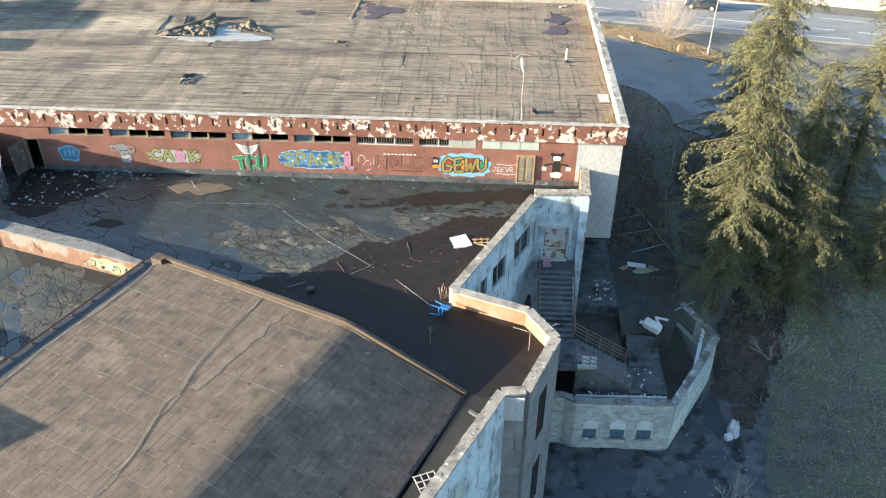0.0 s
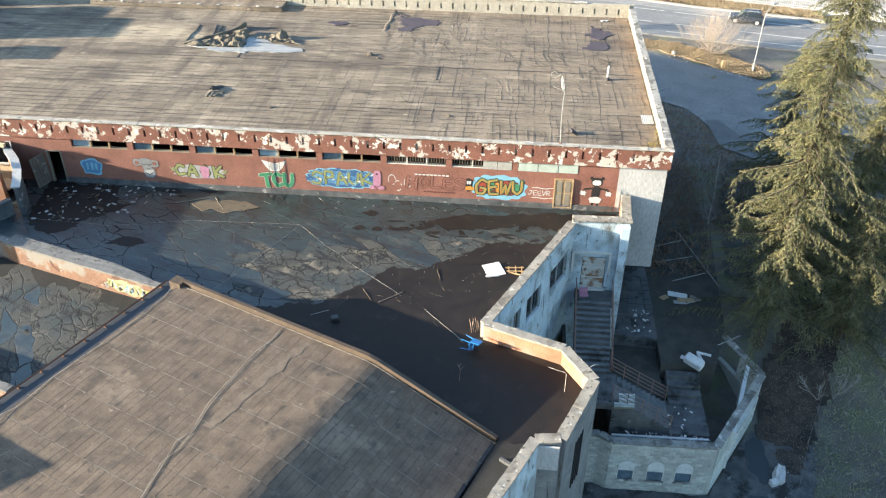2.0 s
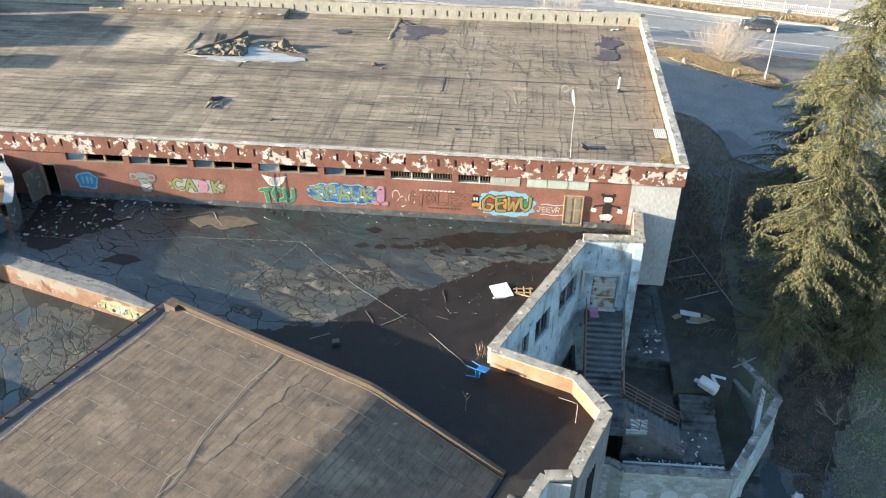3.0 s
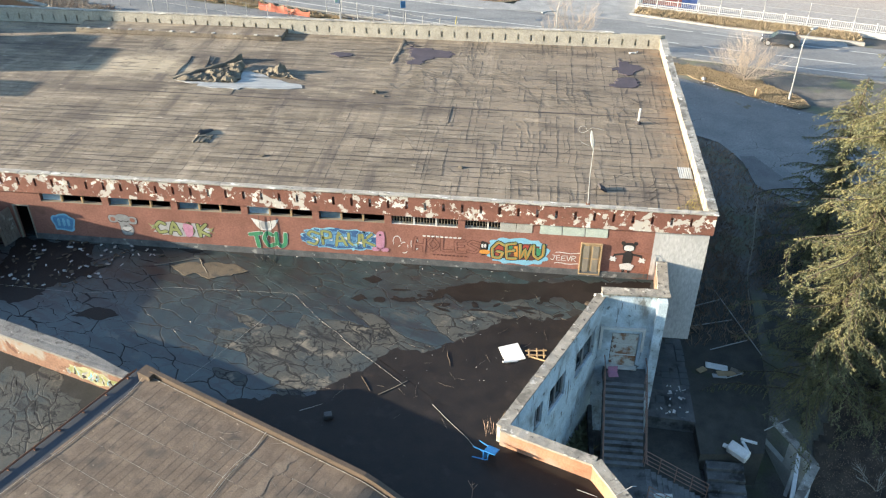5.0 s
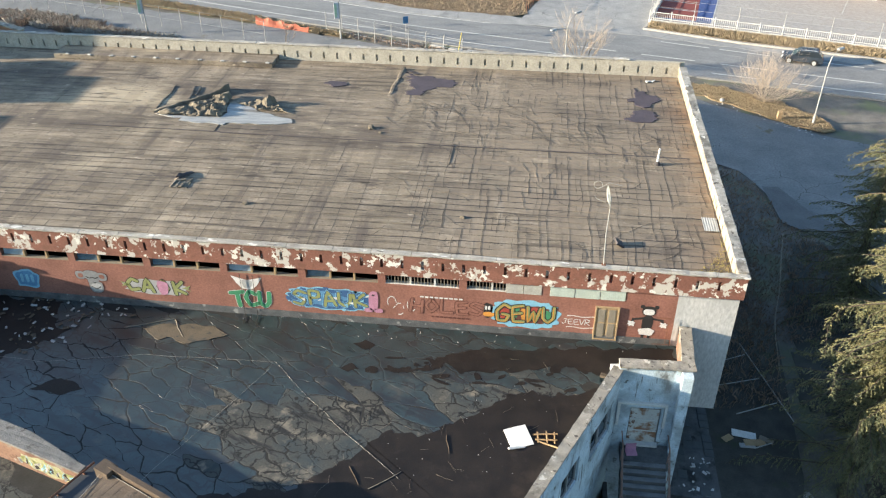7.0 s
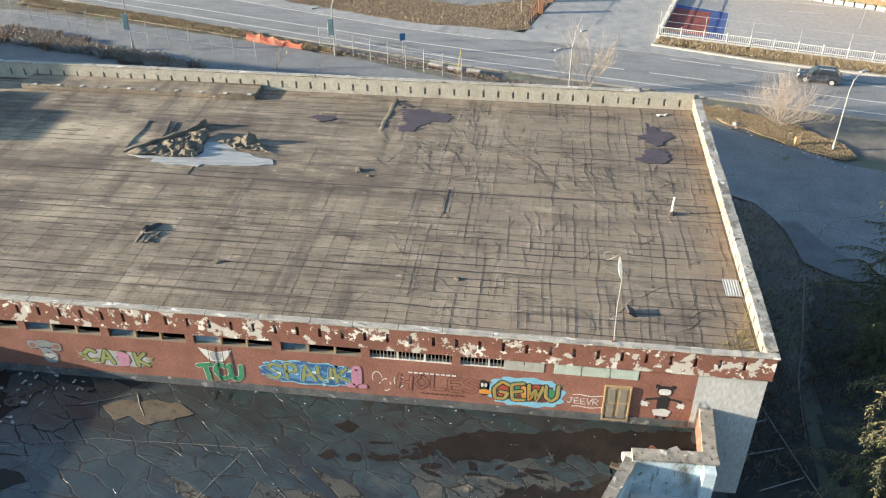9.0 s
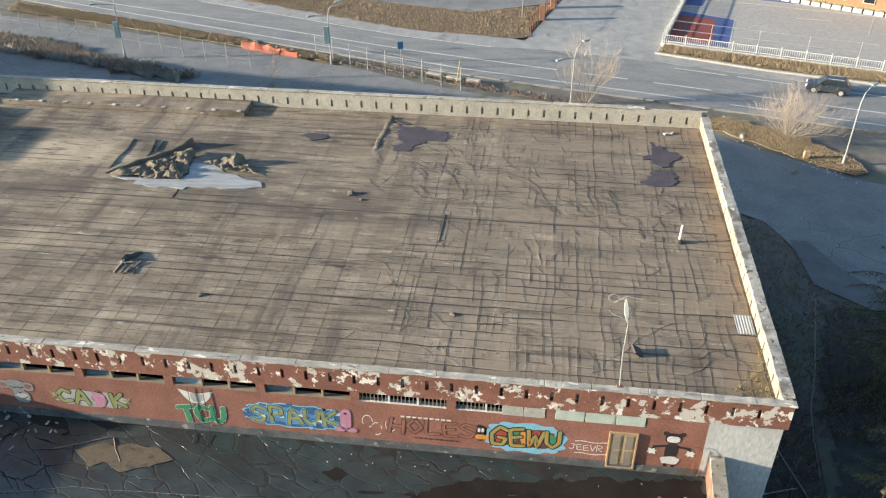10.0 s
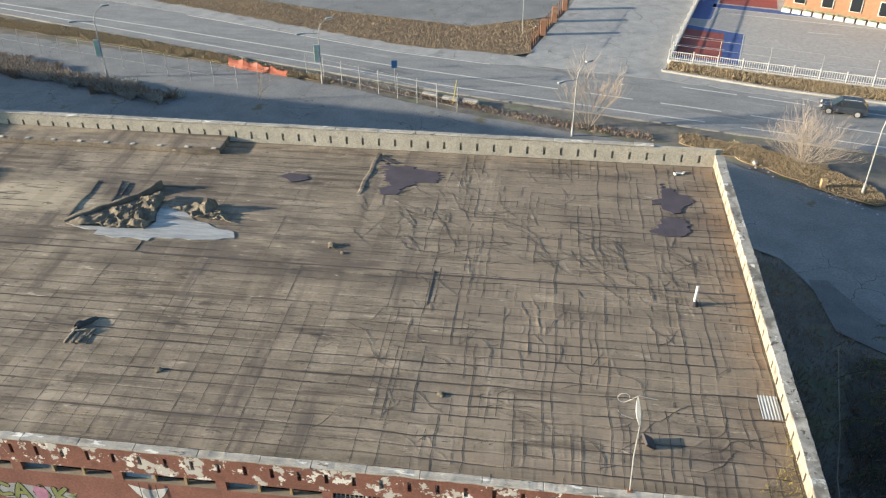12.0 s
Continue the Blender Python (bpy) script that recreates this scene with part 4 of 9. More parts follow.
PATCHES = [([(-11.7, 61.9), (-11.4, 61.3), (-10.9, 61.1), (-10.4, 61.4), (-9.6, 61.0), (-8.8, 60.9), (-8.3, 60.4), (-8.5, 59.7), (-9.6, 59.6), (-10.1, 59.0), (-10.4, 58.2), (-11.1, 58.2), (-11.3, 58.7), (-10.9, 59.2), (-11.2, 59.8), (-11.4, 60.5)], "dark bare bitumen where the felt has blown off"),
           ([(2.9, 61.0), (3.0, 60.4), (3.4, 60.5), (3.6, 59.9), (4.1, 59.9), (4.4, 59.2), (3.9, 58.9), (3.6, 58.2), (3.2, 58.1), (2.7, 58.4), (2.7, 58.9), (2.3, 58.85), (2.35, 59.2), (2.8, 59.4)], "dark bare bitumen patch with ragged edges"),
           ([(2.6, 57.5), (3.3, 57.7), (3.8, 57.5), (3.9, 56.5), (3.4, 56.0), (2.5, 56.05), (2.0, 56.2), (2.0, 56.4), (2.4, 56.6)], "dark bare bitumen patch with ragged edges"),
           ([(-16.8, 59.4), (-16.3, 59.85), (-15.4, 59.75), (-15.15, 59.3), (-16.0, 58.95)], "small oval dark stain of bitumen on the roof felt")]
for k, (poly, label) in enumerate(PATCHES):
    bm = bmesh.new()
    fine = rough_outline(poly, 0.05, 0.05, k)
    fine = [(x + (0.5 * noise.noise(Vector((y * 4.3, k, 1))) + 0.3 * noise.noise(Vector((y * 11, k, 4)))) * (1 if k == 0 else 0.45 if k < 3 else 0.2), y) for x, y in fine]
    prism(bm, fine, ROOF - 0.01, ROOF + 0.043)
    tagged(part("bitumen_patch", bm, "felt_bare"), label, "roof patch", "bitumen patches on the roof")
loose = empty("loose_felt_strip", "strip of felt peeled up beside a bare patch", "roofing felt", at=(0, 0, 0))
vs, fs = [], []
for i in range(26):
    t = i / 25
    x, y = -12.3 + 0.25 * t + 0.04 * math.sin(14 * t), 58.1 + 4.3 * t
    h = 0.03 + 0.05 * abs(math.sin(9 * t)) + 0.12 * smooth(0.8, 1, t)
    vs += [(x - 0.14, y, ROOF + 0.01), (x - 0.06, y, ROOF + h), (x + 0.07, y, ROOF + 0.9 * h), (x + 0.13, y, ROOF + 0.02)]
for i in range(25):
    for k in range(3):
        a = 4 * i + k
        fs.append((a, a + 4, a + 5, a + 1))
raw("strip", vs, fs, "felt_rest", loose)
bm = bmesh.new()
prism(bm, rough_outline([(-11.75, 61.9), (-11.65, 62.05), (-11.2, 61.75), (-10.7, 61.5), (-11.2, 61.45)], 0.1, 0.03, 3), ROOF + 0.04, ROOF + 0.075)
part("curled_edge", bm, "felt_dark", loose)

vent = empty("roof_vent", "dark broken vent stub with peeled felt on the roof", "vent", at=(-21.0, 45.95, ROOF))
bm = bmesh.new()
prism(bm, rough_outline([(-0.5, -0.5), (0.48, -0.45), (0.5, 0.5), (-0.15, 0.85), (-0.5, 0.25)], 0.12, 0.04, 8), -0.01, 0.04)
part("bare_square", bm, "felt_fold", vent)
for x, y, a, l, w, up in ((-0.36, -0.1, 84, 0.8, 0.12, 0.07), (-0.1, -0.18, 95, 0.7, 0.1, 0.06), (0.18, -0.1, 80, 0.75, 0.14, 0.05), (0.02, 0.28, 12, 0.6, 0.1, 0.08), (0.36, 0.2, 70, 0.5, 0.08, 0.05), (-0.3, 0.42, 50, 0.45, 0.1, 0.09)):
    bm = bmesh.new()
    obox(bm, pose(x, y, 0.03, rnd.uniform(-9, 9), rnd.uniform(-6, 6), a), l, w, up, 0.02)
    bmesh.ops.subdivide_edges(bm, edges=[e for e in bm.edges if e.calc_length() > 0.3], cuts=5, use_grid_fill=True)
    for v in bm.verts:
        v.co += 0.035 * noise.noise_vector(v.co * 5.0)
    part("strip", bm, "felt_rest", vent)
vs, fs = [], []
for i in range(13):
    t = i / 12
    x, y = -0.42 + 0.5 * t, 0.42 + 0.75 * t + 0.05 * math.sin(9 * t)
    h = 0.12 + 0.15 * math.sin(math.pi * min(1, 0.25 + t)) + 0.03 * math.sin(11 * t)
    vs += [(x - 0.05, y, 0.0), (x, y + 0.02, 0.6 * h), (x + 0.06, y - 0.02, h), (x + 0.16, y - 0.06, 0.8 * h), (x + 0.2, y - 0.1, 0.02)]
for i in range(12):
    for k in range(4):
        a = 5 * i + k
        fs.append((a, a + 5, a + 6, a + 1))
raw("raised_flap", vs, fs, "felt_dark", vent, "dark lifted flap")
for x, y, s in ((-12.5, 53.4, 0.22), (-17.1, 44.4, 0.16), (-6.3, 44.4, 0.15), (-11.9, 52.9, 0.13)):
    bm = bmesh.new()
    bmesh.ops.create_icosphere(bm, subdivisions=2, radius=s)
    for v in bm.verts:
        v.co = v.co * (1 + 0.9 * noise.noise(v.co * 7 + Vector((x, y, 0))))
        v.co.z = max(0.0, v.co.z * 0.55)
    ob = tagged(part("felt_scrap", bm, "felt_fold"), "small crumpled scrap of dark roofing felt", "roofing felt", "felt scraps on the roof")
    ob.location = (x, y, ROOF + 0.015)

pipe = empty("vent_pipe", "short white plastic vent pipe with a torn felt collar", "pipe", at=(3.4, 50.9, ROOF))
bm = bmesh.new()
tube(bm, [(0, 0, 0), (0.02, 0, 0.95)], 0.065, 0.06, 10)
part("pipe", bm, "off_white", pipe)
bm = bmesh.new()
tube(bm, [(0, 0, 0.02), (0, 0, 0.2)], 0.2, 0.09, 9)
part("collar", bm, "felt_dark", pipe)

mast = empty("antenna_mast", "thin mast with a tilted white satellite dish on the parapet", "antenna", at=(0.12, Y0 + 0.15, TOP))
bm = bmesh.new()
tube(bm, [(0, 0, 0), (-0.06, 0.02, 1.6), (-0.02, 0.05, 3.45)], 0.022, 0.018, 6)
part("mast", bm, "pole", mast)
bm = bmesh.new()
rings = []
for k in range(5):
    r = 0.02 + 0.36 * k / 4
    rings.append([bm.verts.new((pose(-0.22, 0.0, 3.45, 8, 76, 0) @ Vector((r * 1.15 * math.cos(a), r * math.sin(a), 0.55 * r * r)))) for a in (2 * math.pi * i / 20 for i in range(20))])
for a, b in zip(rings, rings[1:]):
    for i in range(20):
        bm.faces.new((a[i], a[(i + 1) % 20], b[(i + 1) % 20], b[i]))
bm.faces.new(rings[0][::-1])
bmesh.ops.solidify(bm, geom=bm.faces[:], thickness=0.02)
part("dish", bm, "off_white", mast, "white metal dish")
bm = bmesh.new()
tube(bm, [(-0.25, 0, 3.15), (-0.6, -0.02, 3.3), (-0.72, 0, 3.42)], 0.014, sides=5)
part("feed_arm", bm, "cable", mast)
bm = bmesh.new()
tube(bm, [(-0.62 + 0.17 * math.cos(a), 0.0, 3.95 + 0.17 * math.sin(a)) for a in np.linspace(0, 5.6, 14)] + [(-0.2, 0.02, 4.05), (0.35, 0.02, 3.95)], 0.01, sides=5)
part("cable_loop", bm, "cable", mast)
bm = bmesh.new()
box(bm, -0.09, -0.09, 0.0, 0.09, 0.09, 0.1, 0.015)
part("base_plate", bm, "rust", mast)

flap = empty("felt_flap", "small lifted flap of dark roofing felt", "roofing felt", at=(1.15, 42.9, ROOF))
bm = bmesh.new()
obox(bm, pose(0, 0, 0.02, 0, -55, 12), 0.1, 0.5, 0.42, 0.01)
part("sheet", bm, "felt_dark", flap)

plate = empty("corrugated_sheet", "pale corrugated sheet lying by the parapet", "metal sheet", at=(5.36, 45.1, ROOF + 0.03))
vs, fs = [], []
for i in range(25):
    x = -0.34 + 0.68 * i / 24
    for y in (-0.6, 0.6):
        vs.append((x, y, 0.03 + 0.009 * math.sin(i * math.pi / 2)))
for i in range(24):
    fs.append((2 * i, 2 * i + 2, 2 * i + 3, 2 * i + 1))
raw("sheet", vs, fs, "silver", plate)

fit = empty("small_fitting", "small white broken fitting on the roof felt", "debris", at=(3.9, 62.1, ROOF))
for p in ((0, 0, 10), (0.25, 0.08, 60), (-0.2, -0.1, 100)):
    bm = bmesh.new()
    obox(bm, pose(p[0], p[1], 0.02, 0, 5, p[2]), 0.3, 0.1, 0.08, 0.02)
    part("piece", bm, "off_white", fit)


def blades(name, n, where, h0, h1, width, mt, label, category, lean=0.5, kind="stuff"):
    """Many thin blades; where() gives x, y, z of a root."""
    vs, fs = [], []
    for _ in range(n):
        x, y, z = where()
        h, a, s = rnd.uniform(h0, h1), rnd.uniform(0, 6.28), rnd.uniform(0, lean)
        b = rnd.uniform(0, 6.28)
        dx, dy = width * math.cos(a), width * math.sin(a)
        tx, ty = h * s * math.cos(b), h * s * math.sin(b)
        k = len(vs)
        vs += [(x - dx, y - dy, z), (x + dx, y + dy, z), (x + tx * 0.4 + dx * 0.7, y + ty * 0.4 + dy * 0.7, z + h * 0.6), (x + tx, y + ty, z + h * math.sqrt(max(1 - s * s * 0.6, 0.1)))]
        fs += [(k, k + 1, k + 2), (k, k + 2, k + 3)]
    return tagged(raw(name, vs, fs, mt), label, category, kind=kind)


def inside(poly, x, y):
    hit = False
    for (ax, ay), (bx, by) in zip(poly, poly[1:] + poly[:1]):
        if (ay > y) != (by > y) and x < (bx - ax) * (y - ay) / (by - ay) + ax:
            hit = not hit
    return hit


def in_poly(poly, z):
    xs, ys = [p[0] for p in poly], [p[1] for p in poly]

    def pick():
        while True:
            x, y = rnd.uniform(min(xs), max(xs)), rnd.uniform(min(ys), max(ys))
            if inside(poly, x, y):
                return x, y, z if isinstance(z, (int, float)) else z(x, y)
    return pick


blades("moss_tufts", 420, in_poly([(4.3, 41.2), (5.75, 40.5), (5.75, 44.2), (5.4, 42.6)], ROOF + 0.02), 0.02, 0.13, 0.008, "moss", "yellow-green moss and dry weeds in the roof corner", "weeds", 0.9)


# ---- terrace and its parapets ----
EDGE = [(-60, 40), (-60, 35), (-28.0, 32.3), (-18.2, 29.5), (-17.3, 28.95), (-2.3, 22.25), (-6.9, 11.0), (-6.0, 10.6), (-0.9, 21.4), (0.06, 21.6), (1.5, 25.1), (0.33, 27.0), (-3.2, 28.35), (1.0, 37.3), (3.9, 37.4), (3.9, 40)]
terrace = sheet("terrace", EDGE[::-1], TERR, "dark", "cracked wet bitumen terrace roof with puddles and debris", thick=0.6)
if terrace.data.polygons[0].normal.z < 0:
    terrace.data.flip_normals()

# storeys below the terraces
bm = bmesh.new()
prism(bm, [(-60, 39.8), (-60, 35), (-28, 32.2), (-18.3, 29.4), (-17.4, 28.8), (-2.6, 22.1), (-6.9, 11.3), (-6.1, 10.9), (-1.0, 21.5), (0, 21.7), (1.3, 25.1), (0.2, 26.8), (-3.6, 28.2), (0.5, 37.6), (3.6, 37.7), (3.6, 39.8)], -0.8, TERR - 0.62)
prism(bm, [(-60, 8.2), (-24.6, 8.2), (-17.9, 28.3), (-18.8, 28.8), (-28, 31.7), (-60, 35.7)], -0.8, 10.3)
prism(bm, [(-17.2, 28.5), (-25.6, 9.8), (-11.2, 3.4), (-2.9, 22.0)], -0.8, 10.05)
bmesh.ops.recalc_face_normals(bm, faces=bm.faces[:])
tagged(part("lower_storey", bm, "concrete"), "grey concrete storeys below the terraces", kind="structure")


def leaf_wall(name, a, b, side, thick, z0, z1, mt, label, holes=(), parent=None):
    """One leaf of wall from a to b, on the side (+1 left, -1 right) of that line, with oblong holes (s0, s1, z0, z1) along it."""
    a, b = Vector(a), Vector(b)
    L = (b - a).length
    d = (b - a) / L
    nrm = Vector((-d.y, d.x)) * side
    bm = bmesh.new()

    def cell(s0, s1, q0, q1):
        if s1 - s0 < 0.01 or q1 - q0 < 0.01:
            return
        p = [a + d * s0, a + d * s1, a + d * s1 + nrm * thick, a + d * s0 + nrm * thick]
        vs = [bm.verts.new((v.x, v.y, z)) for z in (q0, q1) for v in p]
        for f in ((3, 2, 1, 0), (4, 5, 6, 7), (0, 1, 5, 4), (1, 2, 6, 5), (2, 3, 7, 6), (3, 0, 4, 7)):
            bm.faces.new([vs[i] for i in f])

    cuts = sorted({0.0, L, *[h[0] for h in holes], *[h[1] for h in holes]})
    for s0, s1 in zip(cuts, cuts[1:]):
        z = z0
        for h in sorted(holes, key=lambda h: h[2]):
            if h[0] <= s0 + 1e-6 and h[1] >= s1 - 1e-6:
                cell(s0, s1, z, h[2])
                z = h[3]
        cell(s0, s1, z, z1)
    bmesh.ops.recalc_face_normals(bm, faces=bm.faces[:])
    ob = part(name, bm, mt, parent)
    return tagged(ob, label, kind="structure") if parent is None else tagged(ob, label)


PT = 11.62


def cap(a, b, w, z, mt="wall_coping", step=1.6, parent=None):
    """Coping along a wall."""
    a, b = Vector(a), Vector(b)
    L = (b - a).length
    n = max(1, round(L / step))
    for i in range(n):
        bm = bmesh.new()
        run(bm, a + (b - a) * (i / n) + (b - a).normalized() * 0.004, a + (b - a) * ((i + 1) / n), w + rnd.uniform(-0.015, 0.015), z, z + 0.09 + rnd.uniform(0, 0.015))
        bmesh.ops.subdivide_edges(bm, edges=[e for e in bm.edges if e.calc_length() > 0.8], cuts=9, use_grid_fill=True)
        for v in bm.verts:
            v.co += 0.02 * noise.noise_vector(v.co * 3.3)
        part("coping_stone", bm, mt, parent)


STAIR_WALL = empty("stairwell_wall", "pale blue peeling wall round the open stairwell", "wall", kind="structure")
# wall with the door, facing the stairs
leaf_wall("door_wall", (1.0, 37.3), (3.95, 37.4), -1, 0.2, 3.0, PT + 0.25, "blue_white", "pale blue plaster wall with peeling patches", ((0.72, 2.02, 7.55, 9.6),), STAIR_WALL)
leaf_wall("inner_leaf", (1.0, 37.3), (3.95, 37.4), 1, 0.2, 9.0, PT + 0.25, "inner", "", (), STAIR_WALL)
# black block behind the doorway in place of an unlit passage
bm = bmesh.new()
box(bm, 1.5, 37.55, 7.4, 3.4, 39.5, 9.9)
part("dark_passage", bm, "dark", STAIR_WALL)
cap((0.98, 37.28), (4.1, 37.4), 0.55, PT + 0.25, parent=STAIR_WALL)
bm = bmesh.new()
for x0, x1, z0, z1 in ((1.15, 1.27, 8.6, 9.98), (3.13, 3.25, 8.6, 9.98), (1.27, 3.13, 9.86, 9.98)):
    box(bm, x0, 37.0, z0, x1, 37.13, z1)
part("door_surround", bm, "window_bar", STAIR_WALL, "chipped pale frame round the doorway")
bm = bmesh.new()
box(bm, 1.76, 37.14, 7.56, 2.98, 37.2, 9.56)
dpanel = part("door", bm, "door_rust", STAIR_WALL, "rust-stained pale door panel")
for z in (8.25, 8.9):
    bm = bmesh.new()
    box(bm, 1.78, 37.11, z, 2.96, 37.14, z + 0.06)
    part("rail", bm, "window_bar", dpanel)
bm = bmesh.new()
box(bm, 1.66, 36.9, 7.5, 3.08, 37.13, 7.6)
part("threshold", bm, "window_bar", STAIR_WALL)
# end pier right of the door
bm = bmesh.new()
box(bm, 3.55, 36.75, 2.5, 3.98, 37.2, PT + 0.2)
part("pier", bm, "blue_white", STAIR_WALL)
# long slanting wall with two windows
WA, WB = (0.98, 37.25), (-3.2, 28.35)
Ld = math.hypot(WA[0] - WB[0], WA[1] - WB[1])
HOLES = ((0.75, 2.85, 8.75, 10.25), (4.0, 5.65, 8.75, 10.25), (6.35, 7.1, 9.0, 10.3))
leaf_wall("slanting_wall", WA, WB, 1, 0.18, 3.0, PT, "blue_white", "pale blue plaster wall with peeling patches", HOLES, STAIR_WALL)
leaf_wall("inner_leaf", WA, WB, -1, 0.2, TERR - 0.1, PT, "inner", "", (), STAIR_WALL)
cap(WA, WB, 0.46, PT, parent=STAIR_WALL)
dv = Vector((WB[0] - WA[0], WB[1] - WA[1])).normalized()
nv = Vector((-dv.y, dv.x))
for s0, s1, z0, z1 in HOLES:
    # black panel behind each window, painting the unlit room
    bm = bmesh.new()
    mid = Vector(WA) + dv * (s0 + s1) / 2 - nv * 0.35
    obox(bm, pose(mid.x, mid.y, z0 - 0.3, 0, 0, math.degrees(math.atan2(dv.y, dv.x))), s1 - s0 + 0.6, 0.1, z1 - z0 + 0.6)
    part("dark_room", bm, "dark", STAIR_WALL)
    bm = bmesh.new()
    for q0, q1, w0, w1 in ((s0, s0 + 0.06, z0, z1), (s1 - 0.06, s1, z0, z1), (s0 + 0.06, s1 - 0.06, z0, z0 + 0.06), (s0 + 0.06, s1 - 0.06, z1 - 0.06, z1), ((s0 + s1) / 2 - 0.03, (s0 + s1) / 2 + 0.03, z0 + 0.06, z1 - 0.06)):
        p = Vector(WA) + dv * (q0 + q1) / 2 + nv * 0.06
        obox(bm, pose(p.x, p.y, w0, 0, 0, math.degrees(math.atan2(dv.y, dv.x))), q1 - q0, 0.06, w1 - w0)
    wf0 = part("window_frame", bm, "pt_grey", STAIR_WALL)
    bm = bmesh.new()
    p = Vector(WA) + dv * (s0 + s1) / 2 + nv * 0.02
    obox(bm, pose(p.x, p.y, z0 + 0.06, 0, 0, math.degrees(math.atan2(dv.y, dv.x))), s1 - s0 - 0.12, 0.012, z1 - z0 - 0.12)
    part("pane", bm, "glass", wf0)
PARA = empty("terrace_parapet", "low parapet with orange render inside and grey walls below", "wall", kind="structure")
SEG = [(-3.2, 28.35), (0.33, 27.0), (1.5, 25.1), (0.06, 21.72), (-0.9, 21.6), (-3.66, 16.0), (-6.4, 10.4)]
for i, (a, b) in enumerate(zip(SEG, SEG[1:])):
    leaf_wall("render_leaf", a, b, -1, 0.14, TERR - 0.1, PT, "orange" if i < 3 else "white", "sunlit orange render" if i < 3 else "", (), PARA)
    leaf_wall("outer_wall", a, b, 1, 0.22, -0.8, PT, "concrete" if i in (2, 3) else "blue_white" if i > 3 else "concrete", "grey concrete outer wall", (), PARA)
    cap(a, b, 0.46, PT, parent=PARA)
# upright grilles in the tower wall; black bars stand in for their shaded openings
a, b = Vector(SEG[2]), Vector(SEG[3])
d = (b - a).normalized()
nn = Vector((-d.y, d.x))
for z0, z1 in ((7.6, 10.3), (3.0, 5.8)):
    for s in (1.55, 1.8, 2.05, 2.3):
        p = a + d * s + nn * 0.235
        bm = bmesh.new()
        obox(bm, pose(p.x, p.y, z0, 0, 0, math.degrees(math.atan2(d.y, d.x))), 0.1, 0.05, z1 - z0)
        part("grille_slat", bm, "dark", PARA, "narrow opening drawn as a black bar")
bm = bmesh.new()
box(bm, -0.82, 21.30, 10.35, 0.02, 21.37, 11.6)
part("white_patch", bm, "white", PARA, "flaking white plaster")
bm = bmesh.new()
p = Vector((-2.75, 17.9)) + Vector((0.9, -0.44)) * 0.26
obox(bm, pose(p.x, p.y, 8.9, 0, 0, 64), 0.55, 0.06, 1.5)
part("window", bm, "pale_green", PARA, "small boarded window")
# short parapet at the hall's corner
leaf_wall("render_leaf", (4.05, 40.0), (3.9, 37.65), -1, 0.3, 7.2, PT + 0.25, "faded", "stained ochre render", (), PARA)
cap((3.98, 39.98), (3.82, 37.6), 0.5, PT + 0.25, parent=PARA)

# ---- left wing and the lower left terrace ----
wing = empty("left_wing", "orange rendered wing with a curved parapet beside the terrace", "building", kind="structure")
CURVE = [(-31.5, 39.95), (-30.95, 39.1), (-30.2, 38.33), (-29.67, 37.55), (-29.3, 36.7), (-29.14, 36.2)]
CURVE_Z = (13.22, 13.12, 13.0, 12.82, 12.62, 12.5)
for i, (a, b) in enumerate(zip(CURVE, CURVE[1:])):
    z0, z1 = CURVE_Z[i], CURVE_Z[i + 1]
    bm = bmesh.new()
    run(bm, a, b, 0.26, 10.0, z0, 10.0, z1)
    # the lower segments are painted dark in place of their shade
    part("curved_wall", bm, "orange" if i < 3 else "grime_shade", wing)
    bm = bmesh.new()
    run(bm, a, b, 0.46, z0, z0 + 0.09, z1, z1 + 0.09)
    part("coping_stone", bm, "white", wing)
bm = bmesh.new()
box(bm, -45, 37.4, 9, -30.75, 37.7, 13.3)
part("wing_wall", bm, "orange", wing)
bm = bmesh.new()
box(bm, -45, 37.38, 13.3, -30.7, 37.76, 13.38)
part("coping", bm, "concrete", wing)
# sunlit wall behind it, with a window
bm = bmesh.new()
box(bm, -45, 39.0, 9, -32.0, 39.2, 13.6)
box(bm, -32.0, 39.0, 9, -31.05, 39.2, 12.35)
box(bm, -32.0, 39.0, 13.4, -31.05, 39.2, 13.6)
box(bm, -31.05, 39.0, 9, -30.9, 39.2, 12.6)
part("inner_wall", bm, "cream", wing, "cream sunlit wall with an empty window")
# black panel behind the window instead of an unlit room
bm = bmesh.new()
box(bm, -32.2, 39.3, 12.2, -30.9, 39.36, 13.6)
part("window_opening", bm, "dark", wing)
bm = bmesh.new()
box(bm, -32.05, 38.9, 12.35, -31.0, 39.06, 12.42)
part("window_sill", bm, "white", wing)
bm = bmesh.new()
box(bm, -32.3, 37.9, 11.28, -30.75, 38.98, 11.4)
part("ledge", bm, "cream", wing)
bm = bmesh.new()
run(bm, (-32.6, 31.6), (-30.4, 35.1), 0.24, 10.4, 11.7)
run(bm, (-30.4, 35.1), (-29.75, 36.3), 0.24, 10.4, 11.7)
part("outer_wall", bm, "grime_shade", wing, "low grey wall with a pale top")
bm = bmesh.new()
run(bm, (-32.6, 31.6), (-30.4, 35.1), 0.3, 11.7, 11.76)
run(bm, (-30.4, 35.1), (-29.75, 36.3), 0.3, 11.7, 11.76)
part("outer_coping", bm, "grey_coping", wing)
# unseen block and lid, added to throw shade over the terrace
bm = bmesh.new()
box(bm, -35.4, 30.4, 9, -33.0, 36.3, 13.4)
